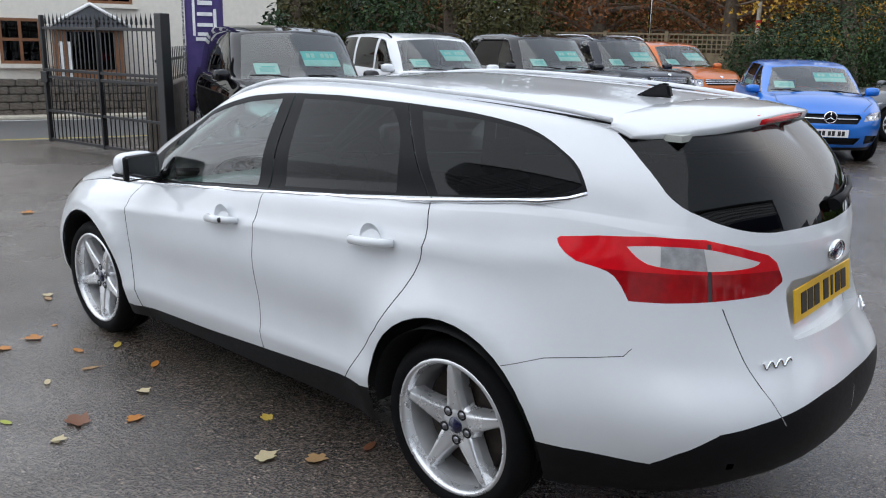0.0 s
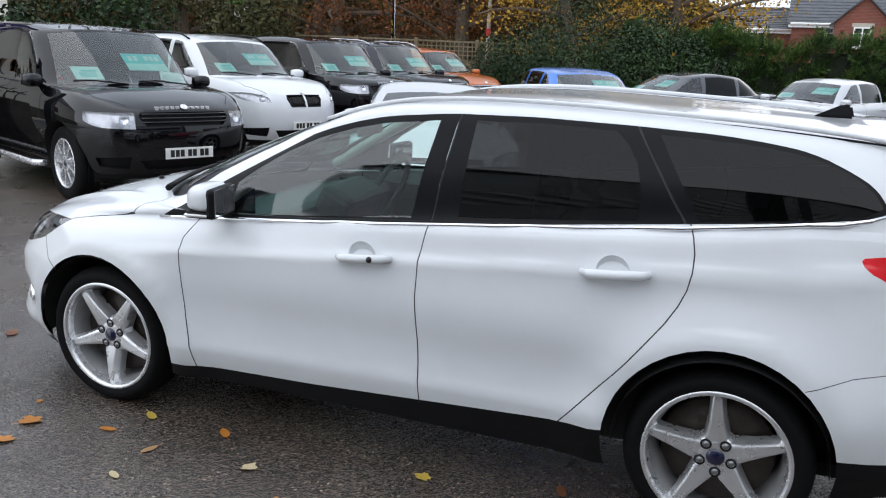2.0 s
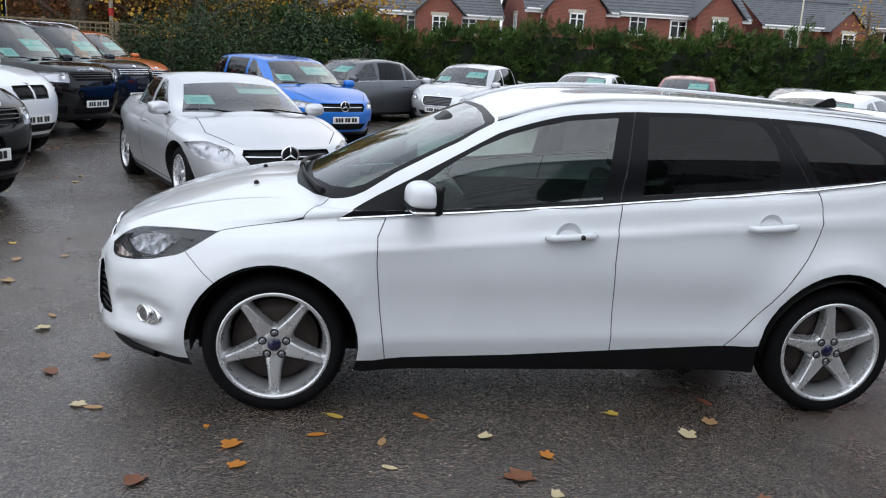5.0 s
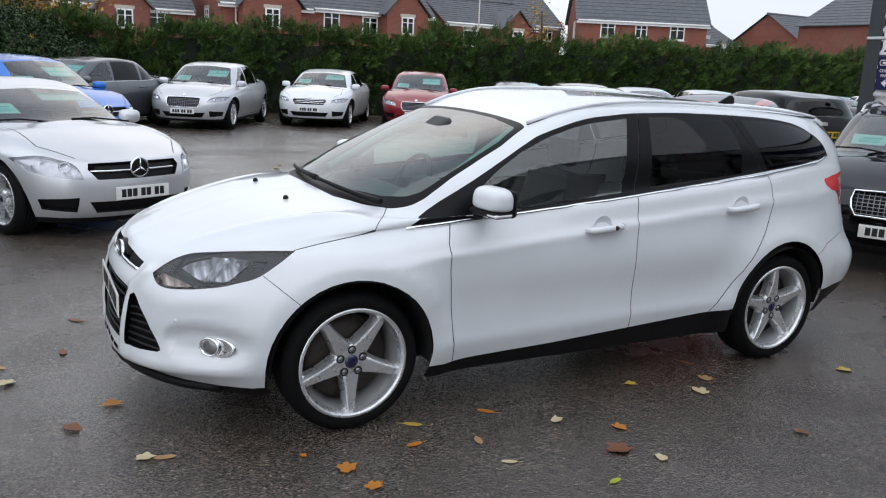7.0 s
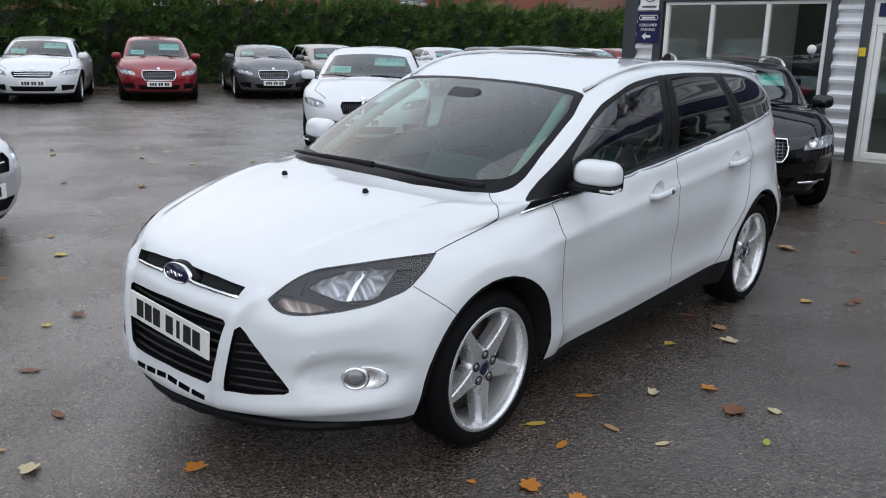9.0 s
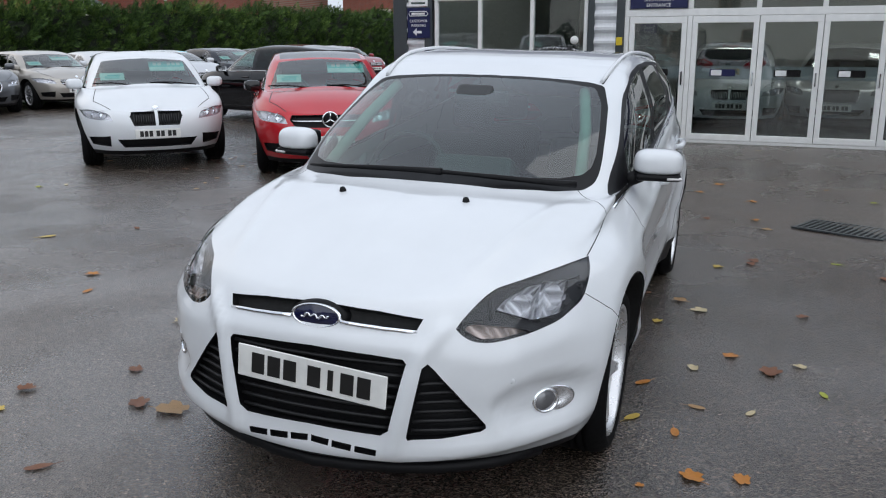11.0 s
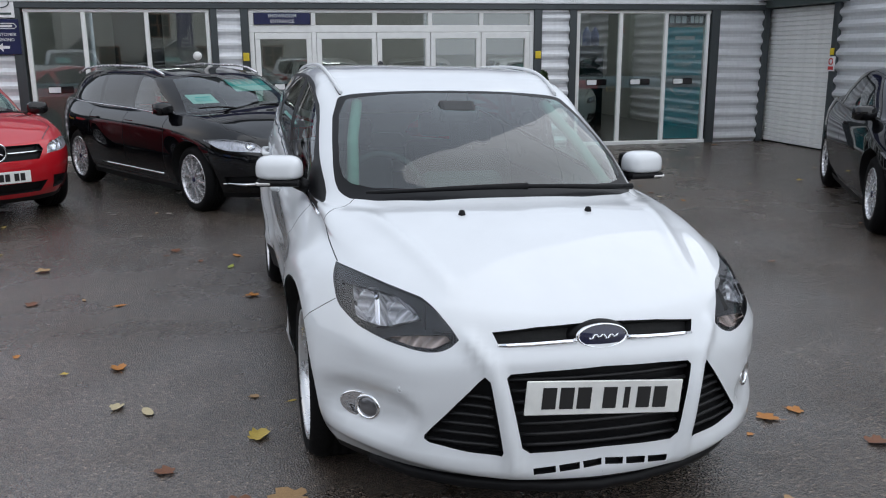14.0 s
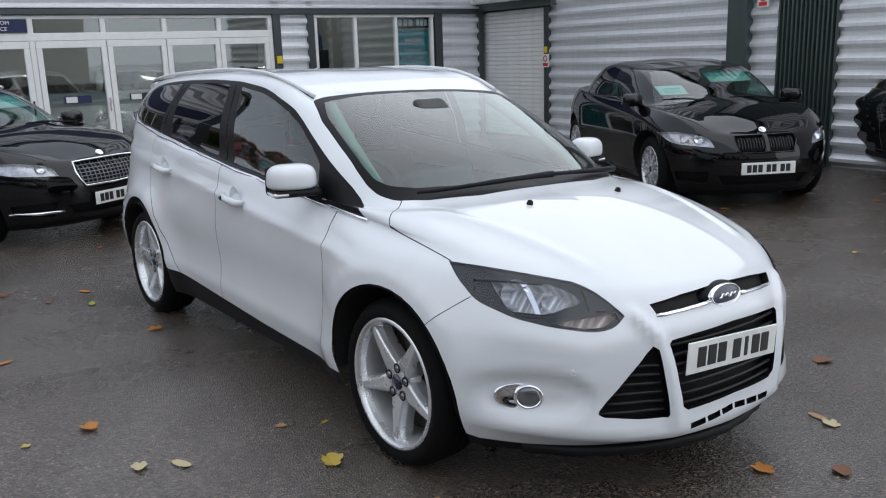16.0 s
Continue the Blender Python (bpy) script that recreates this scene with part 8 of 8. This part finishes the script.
def feather_flag(label, x, y, turn, mat, h, width, bars, barmat, base=0.55):
    fl = thing("feather_flag", label, "flag", m=pose(x, y, 0, 0, 0, turn))
    part("pole", tube([(0, 0, 0), (0, 0, h * 0.8), (0.10, 0, h * 0.94), (0.35, 0, h)], [0.018, 0.014, 0.010, 0.007], 8), M_ALLOY, fl)
    part("base_plate", box(-0.28, -0.22, 0, 0.28, 0.22, 0.02, 0.004), M_STEEL_DK, fl)
    cloth = bmesh.new()
    rows = []
    for z in np.linspace(base, h - 0.04, 26):
        t = (z - base) / (h - base)
        w = width * (0.55 + 0.45 * min(1, t * 3)) if t < 0.75 else width * math.sqrt(max(0.01, 1 - ((t - 0.75) / 0.26) ** 2))
        rows.append([cloth.verts.new((0.03 + w * q, 0.05 * math.sin(5 * q + 6 * t) * (0.3 + q), z - 0.10 * q * (1 - t))) for q in np.linspace(0, 1, 7)])
    for a, b in zip(rows, rows[1:]):
        for i in range(6):
            cloth.faces.new((a[i], a[i + 1], b[i + 1], b[i])).smooth = True
    ob = part("cloth", cloth, mat, fl)
    sol = ob.modifiers.new("thick", "SOLIDIFY")
    sol.thickness = 0.004
    for z0, z1, q0, q1 in bars:
        for s in (1, -1):
            part("printed_shape", box(0.03 + width * q0, s * 0.062, z0, 0.03 + width * q1, s * 0.066, z1, 0.002), barmat, fl)
    return fl


feather_flag("purple feather flag with white abstract shapes on a pole", 8.05, -3.85, -118, M_PURPLE, 3.7, 0.54, ((1.55, 1.60, 0.25, 0.85), (1.65, 2.0, 0.72, 0.80), (1.62, 1.67, 0.30, 0.70), (1.75, 1.80, 0.30, 0.70), (1.9, 1.95, 0.30, 0.70), (1.62, 2.5, 0.18, 0.25), (2.05, 2.4, 0.32, 0.38), (2.05, 2.11, 0.32, 0.7)), M_LETTER)
feather_flag("black and yellow feather flag on a pole", 10.6, -22.0, -60, M_GLOSSBLACK, 3.6, 0.42, ((1.7, 1.85, 0.3, 0.7), (1.95, 2.1, 0.3, 0.7), (2.2, 2.35, 0.3, 0.7), (2.45, 2.6, 0.3, 0.7)), M_YELLOW, 1.2)
stop = thing("bus_stop_pole", "pale green pole carrying green and white signs", "sign post", m=pose(14.0, -19.0, 0, 0, 0, 35))
part("post", rod((0, 0, 0), (0, 0, 4.2), 0.055, 12), plain("pale green paint", (0.45, 0.55, 0.48), 0.5), stop)
part("green_sign", box(0.08, -0.02, 2.85, 0.75, 0.02, 3.4, 0.005), plain("bright green sign", (0.12, 0.50, 0.05), 0.4), stop)
part("white_sign", box(0.08, -0.02, 2.2, 0.55, 0.02, 2.75, 0.005), M_LETTER, stop)
part("red_sign", box(-0.35, -0.02, 3.0, -0.07, 0.02, 3.5, 0.005), M_REDSIGN, stop)
lp = thing("street_lamp", "pale grey street lamp post", "lamp post", "street lamps", m=pose(8.6, -25.6, 0))
part("post", rod((0, 0, 0), (0, 0, 6.5), 0.08, 10, None, 0.05), M_STONE, lp)
part("band", lathe([(0.085, 2.3), (0.086, 2.55)], 14, "Z"), M_REDSIGN, lp)

# ---- fallen leaves ----
LEAFMATS = [plain("leaf brown", (0.16, 0.06, 0.025), 0.55, vary=0.35, scale=40), plain("leaf tan", (0.33, 0.20, 0.09), 0.55, vary=0.3, scale=40), plain("leaf yellow", (0.48, 0.34, 0.06), 0.5, vary=0.25, scale=40),
            plain("leaf orange", (0.42, 0.16, 0.02), 0.5, vary=0.3, scale=40), plain("leaf pale", (0.48, 0.40, 0.24), 0.55, vary=0.25, scale=40), plain("leaf green", (0.30, 0.33, 0.03), 0.5, vary=0.2, scale=40)]


def leaf_mesh(lobes, curl, seed, mat):
    r = np.random.RandomState(seed)
    bm = bmesh.new()
    c = bm.verts.new((0, 0, 0.006))
    n = 22
    ringv = []
    for i in range(n):
        a = 2 * math.pi * i / n
        rad = 0.5 * (0.62 + 0.38 * abs(math.cos(a * lobes / 2))) * (1.25 if abs(a - math.pi) > 2.2 else 0.85) * r.uniform(0.85, 1.1)
        if lobes == 2:
            rad = 0.5 / math.sqrt((math.cos(a)) ** 2 + (math.sin(a) / 0.42) ** 2)
        x, y = rad * math.cos(a), rad * math.sin(a)
        ringv.append(bm.verts.new((x, y, 0.02 + curl * (y * y * 1.4 + 0.35 * x * x) + 0.03 * r.rand())))
    for i in range(n):
        bm.faces.new((c, ringv[i], ringv[(i + 1) % n])).smooth = True
    rod((0.45, 0, 0.03), (0.85, 0.05, 0.06), 0.014, 5, bm, 0.008)
    me = bpy.data.meshes.new("leaf")
    bm.to_mesh(me)
    bm.free()
    me.materials.append(mat)
    return me


LEAVES = [[leaf_mesh(l, c, 7 * i + j, m) for j, (l, c) in enumerate(((5, 0.5), (2, 0.35), (5, 0.9)))] for i, m in enumerate(LEAFMATS)]
NAMES = ("brown", "tan", "yellow", "orange", "pale cream", "green yellow")


def leaf(x, y, size, tone, shape, turn):
    o = tagged(new("fallen_leaf", LEAVES[tone][shape]), "curled %s fallen leaf on wet asphalt" % NAMES[tone], "leaf", "fallen leaves")
    o.matrix_world = pose(x, y, yard_z(x, y) + 0.002, 0, 0, turn) @ Matrix.Diagonal((size, size, size * 0.8, 1))


# the larger leaves round the white car
for i, (x, y, size, tone) in enumerate(((0.30, 1.43, 0.13, 0), (0.66, 0.87, 0.09, 3), (-0.54, 1.07, 0.10, 4), (1.47, 1.13, 0.10, 3), (1.13, 1.05, 0.08, 3), (1.05, 0.87, 0.09, 2), (0.16, 1.24, 0.08, 3), (0.20, 1.57, 0.06, 4),
                                        (0.52, 1.65, 0.07, 5), (0.83, 1.34, 0.07, 4), (-0.78, 0.72, 0.09, 0), (1.79, 1.42, 0.10, 0), (1.44, 1.31, 0.08, 3), (-0.26, 0.85, 0.07, 2), (-0.62, 1.62, 0.07, 0), (0.85, 1.12, 0.08, 1),
                                        (2.65, -0.23, 0.09, 4), (2.20, 0.75, 0.08, 4), (2.68, -0.45, 0.08, 1), (-2.91, 0.55, 0.14, 1), (-1.85, 1.37, 0.09, 0), (2.23, 0.18, 0.09, 3), (2.27, -1.09, 0.10, 0), (1.70, -0.93, 0.15, 1),
                                        (1.69, -1.12, 0.11, 0), (0.40, -2.54, 0.09, 3), (-0.76, -3.97, 0.13, 2), (0.05, -2.82, 0.10, 3), (-1.25, -3.5, 0.09, 0), (0.23, -1.65, 0.10, 3), (1.18, -1.02, 0.11, 2), (-1.98, -2.38, 0.11, 1),
                                        (-1.22, -2.57, 0.11, 1), (0.82, -1.47, 0.10, 4), (0.73, -1.60, 0.08, 4), (1.75, -1.68, 0.09, 0), (1.40, -1.36, 0.08, 0), (-2.09, -1.03, 0.10, 3), (-1.74, -1.08, 0.10, 5), (-5.04, 1.05, 0.12, 3),
                                        (-1.95, 1.92, 0.08, 5), (-1.76, 1.35, 0.08, 0), (2.12, 0.78, 0.09, 1), (1.17, -3.09, 0.10, 2), (-0.92, -0.95, 0.09, 3), (4.77, -0.19, 0.12, 3), (0.20, 1.58, 0.05, 4), (2.42, 0.39, 0.09, 0))):
    leaf(x, y, size, tone, (0, 1, 2)[(i * 7 + tone) % 3] if tone != 5 else 1, (i * 137) % 360)
lr = np.random.RandomState(21)
n = 0
while n < 205:
    x, y = lr.uniform(-8.3, 7.0), lr.uniform(-9.0, 7.2)
    if abs(x) < 2.35 and abs(y) < 0.8 or (x > 2.9 and 0 < abs(y) < 0.2):
        continue
    leaf(x, y, lr.uniform(0.035, 0.10), int(lr.choice(6, p=(0.30, 0.24, 0.16, 0.16, 0.10, 0.04))), lr.randint(3), lr.uniform(0, 360))
    n += 1
drift = []
for i in range(260):
    a, b = lr.rand(), lr.rand()
    drift.append((-6.0 - 10 * a, -17.5 - 2.6 * b))
dv, df = [], []
for i, (x, y) in enumerate(drift):
    a, s = lr.uniform(0, 6.28), lr.uniform(0.05, 0.12)
    k = len(dv)
    dv += [(x, y, 0.004), (x + s * math.cos(a), y + s * math.sin(a), 0.03), (x + s * 1.6 * math.cos(a + 0.7), y + s * 1.6 * math.sin(a + 0.7), 0.012), (x + s * math.cos(a + 1.4), y + s * math.sin(a + 1.4), 0.02)]
    df.append((k, k + 1, k + 2, k + 3))
lit = thing("leaf_litter", "drift of brown leaves under the hedge", "leaf litter", kind="stuff")
part("leaves", mesh_ob("leaves", dv, df, LEAFMATS[0]), None, lit)

# ---- cars ----
hero_car()
P_BLACK = paint("black car paint", (0.003, 0.003, 0.004))
P_SILVER = paint("silver car paint", (0.60, 0.61, 0.63), 0.5)
P_BLUE = paint("blue car paint", (0.010, 0.15, 0.56), 0.25)
P_RED = paint("red car paint", (0.48, 0.010, 0.018), 0.1)
P_DRED = paint("dark red car paint", (0.24, 0.010, 0.018), 0.3)
P_GREY = paint("grey car paint", (0.10, 0.105, 0.115), 0.5)
P_NAVY = paint("dark navy car paint", (0.010, 0.013, 0.022), 0.3)
P_ORANGE = paint("orange car paint", (0.55, 0.13, 0.02), 0.2)
P_BEIGE = paint("beige car paint", (0.42, 0.39, 0.35), 0.5)

SUV = dict(wb=2.80, fo=0.86, ro=1.1, w=0.96, zlo=0.27, zn=1.02, zc=1.13, zb=1.14, zd=1.18, cx=1.22, hx=0.42, rx=-2.10, bx=-2.28, zt=1.78, zrr=1.68, wr=0.68, wbelt=0.86, rw=0.38, nose=0.03, crown=0.04, pf=8, qf=2.8)
RRS, X5, RR = spec(**{**SUV, "zn": 0.96, "zc": 1.10, "zb": 1.12}), spec(**{**SUV, "zn": 0.97, "zt": 1.75, "nose": 0.045, "pf": 6, "qf": 2.4}), spec(**{**SUV, "zt": 1.82, "zn": 1.06})
SLK = spec(wb=2.43, fo=0.80, ro=0.86, w=0.89, zlo=0.135, zn=0.68, zc=0.86, zb=0.86, zd=0.90, cx=0.95, hx=0.15, rx=-0.95, bx=-1.35, zt=1.28, zrr=1.18, wr=0.55, wbelt=0.76, doors=2, rw=0.31)
SALOON = dict(wb=2.90, fo=0.88, ro=1.10, w=0.92, zlo=0.18, zn=0.72, zc=0.92, zb=0.94, zd=1.00, cx=1.30, hx=0.45, rx=-1.15, bx=-1.75, zt=1.45, zrr=1.38, wr=0.58, wbelt=0.80, rw=0.335)
SAL = spec(**SALOON)
LOW = spec(**{**SALOON, "zt": 1.39, "zrr": 1.30})
HATCH = spec(wb=2.65, fo=0.86, ro=0.80, w=0.90, zn=0.75, zc=0.93, zb=0.95, zd=1.02, cx=1.25, hx=0.38, rx=-1.75, bx=-2.0, zt=1.46, zrr=1.36)
FAR, FARH = spec(**{**SALOON, "zt": 1.29, "zrr": 1.21}), spec(wb=2.65, fo=0.86, ro=0.80, w=0.90, zn=0.72, zc=0.88, zb=0.90, zd=0.96, cx=1.25, hx=0.38, rx=-1.75, bx=-2.0, zt=1.33, zrr=1.24)
COUPE = spec(**{**SALOON, "wb": 2.69, "zlo": 0.14, "doors": 2, "zt": 1.38, "zrr": 1.30, "ro": 0.93, "w": 0.885, "wbelt": 0.77, "fo": 0.80})
CLA = spec(**{**SALOON, "wb": 2.70, "fo": 0.92, "ro": 1.0, "w": 0.885, "wbelt": 0.77, "zn": 0.75, "zt": 1.39, "zrr": 1.29})
ESTATE = spec(wb=2.909, fo=0.88, ro=1.17, w=0.93, zlo=0.165, zn=0.74, zc=0.93, zb=0.95, zd=1.03, cx=1.36, hx=0.5, rx=-2.2, bx=-2.4, zt=1.41, zrr=1.31)


def sale(name, label, S, front, heading, mat, **kw):
    return build_car(name, label, S, parked(front, heading, S), mat, **kw)


sale("off_roader", "black boxy off-road car with silver running boards", RRS, (4.07, -3.26), 157, P_BLACK, grille="box", spokes=9, rim=0.25, letters=True, chrome=False)
sale("off_roader", "white off-road car with black twin grille", X5, (4.84, -6.85), 160, M_WHITE, grille="kidney", rim=0.25, chrome=False, rails=True)
sale("off_roader", "black off-road car with silver mesh grille", RR, (4.95, -10.0), 155, P_BLACK, grille="box", rim=0.25, letters=True, chrome=False)
sale("off_roader", "dark navy off-road car with roof rails", RR, (4.9, -12.7), 155, P_NAVY, grille="box", rim=0.25, rails=True)
sale("off_roader", "bright orange off-road car near the trees", X5, (5.0, -15.4), 155, P_ORANGE, grille="box", rim=0.25)
sale("roadster", "silver two-door roadster with round chrome badge", SLK, (1.49, -3.55), 115, P_SILVER, grille="wide", spokes=5, lamp_h=1.5, chrome=True)
sale("hatchback", "bright blue hatchback with round chrome badge", HATCH, (0.93, -9.9), 122, P_BLUE, grille="wide")
sale("saloon_car", "dark grey saloon car parked by the hedge", SAL, (2.4, -14.3), 42, P_GREY, grille="tall")
sale("saloon_car", "silver saloon car with upright chrome grille", SAL, (-1.1, -14.5), 60, P_SILVER, grille="tall")
sale("saloon_car", "white saloon car with chrome grille bars", LOW, (-4.2, -15.3), 58, M_WHITE, grille="bars")
sale("saloon_car", "dark red saloon car parked by the hedge", SAL, (-6.7, -14.6), 60, P_DRED, grille="tall")
sale("saloon_car", "dark grey saloon car parked by the hedge", FAR, (-9.3, -13.8), 60, P_GREY, grille="tall")
sale("hatchback", "pale beige hatchback parked by the hedge", FARH, (-11.4, -13.2), 66, P_BEIGE, grille="bars")
sale("saloon_car", "silver saloon car in the far row", FAR, (-13.4, -13.0), 65, P_SILVER, grille="bars")
sale("saloon_car", "silver saloon car in the far row", FAR, (-15.9, -12.8), 65, P_SILVER, grille="bars")
sale("hatchback", "dark navy hatchback in the far row", FARH, (-18.4, -12.6), 65, P_NAVY, grille="bars")
sale("saloon_car", "black saloon car in the far row", FAR, (-21.2, -12.6), 65, P_BLACK, grille="bars")
sale("hatchback", "white hatchback in the far row", FARH, (-24.3, -12.7), 65, M_WHITE, grille="bars")
sale("hatchback", "dark red hatchback in the far row", FARH, (-26.9, -12.6), 65, P_DRED, grille="bars")
sale("hatchback", "black hatchback parked behind the front row", HATCH, (-11.5, -9.6), 252, P_BLACK, grille="bars", cards=False)
sale("saloon_car", "white low saloon car with twin grille", LOW, (-4.08, -5.42), 42, M_WHITE, grille="kidney", chrome=False)
sale("saloon_car", "bright red saloon car with round chrome badge", CLA, (-4.0, -3.06), 30, P_RED, grille="wide", roofmat=M_GLOSSBLACK, mirrors=M_GLOSSBLACK)
sale("estate_car", "black estate car with chrome window line", ESTATE, (-3.94, -0.20), 29, P_BLACK, grille="tall", rails=True, blades=True, rim=0.245)
sale("coupe", "black two-door coupe with twin grille", COUPE, (-0.46, 4.58), -31, P_BLACK, grille="kidney", chrome=False)
sale("saloon_car", "black saloon car beside the workshop wing", SAL, (1.65, 6.7), -36, P_BLACK, grille="kidney", chrome=False)
for s, d, tw, mat, gl in ((0.75, 1.3, 4, M_WHITE, "kidney"), (2.75, 2.0, -6, P_SILVER, "tall"), (4.85, 1.2, 0, M_WHITE, "kidney")):
    m = BW @ pose(s, d + SAL["xf"], 0.02, 0, 0, -90 + tw)
    build_car("saloon_car", "pale saloon car displayed inside the showroom", SAL, m, mat, "showroom cars", grille=gl, cards=False)
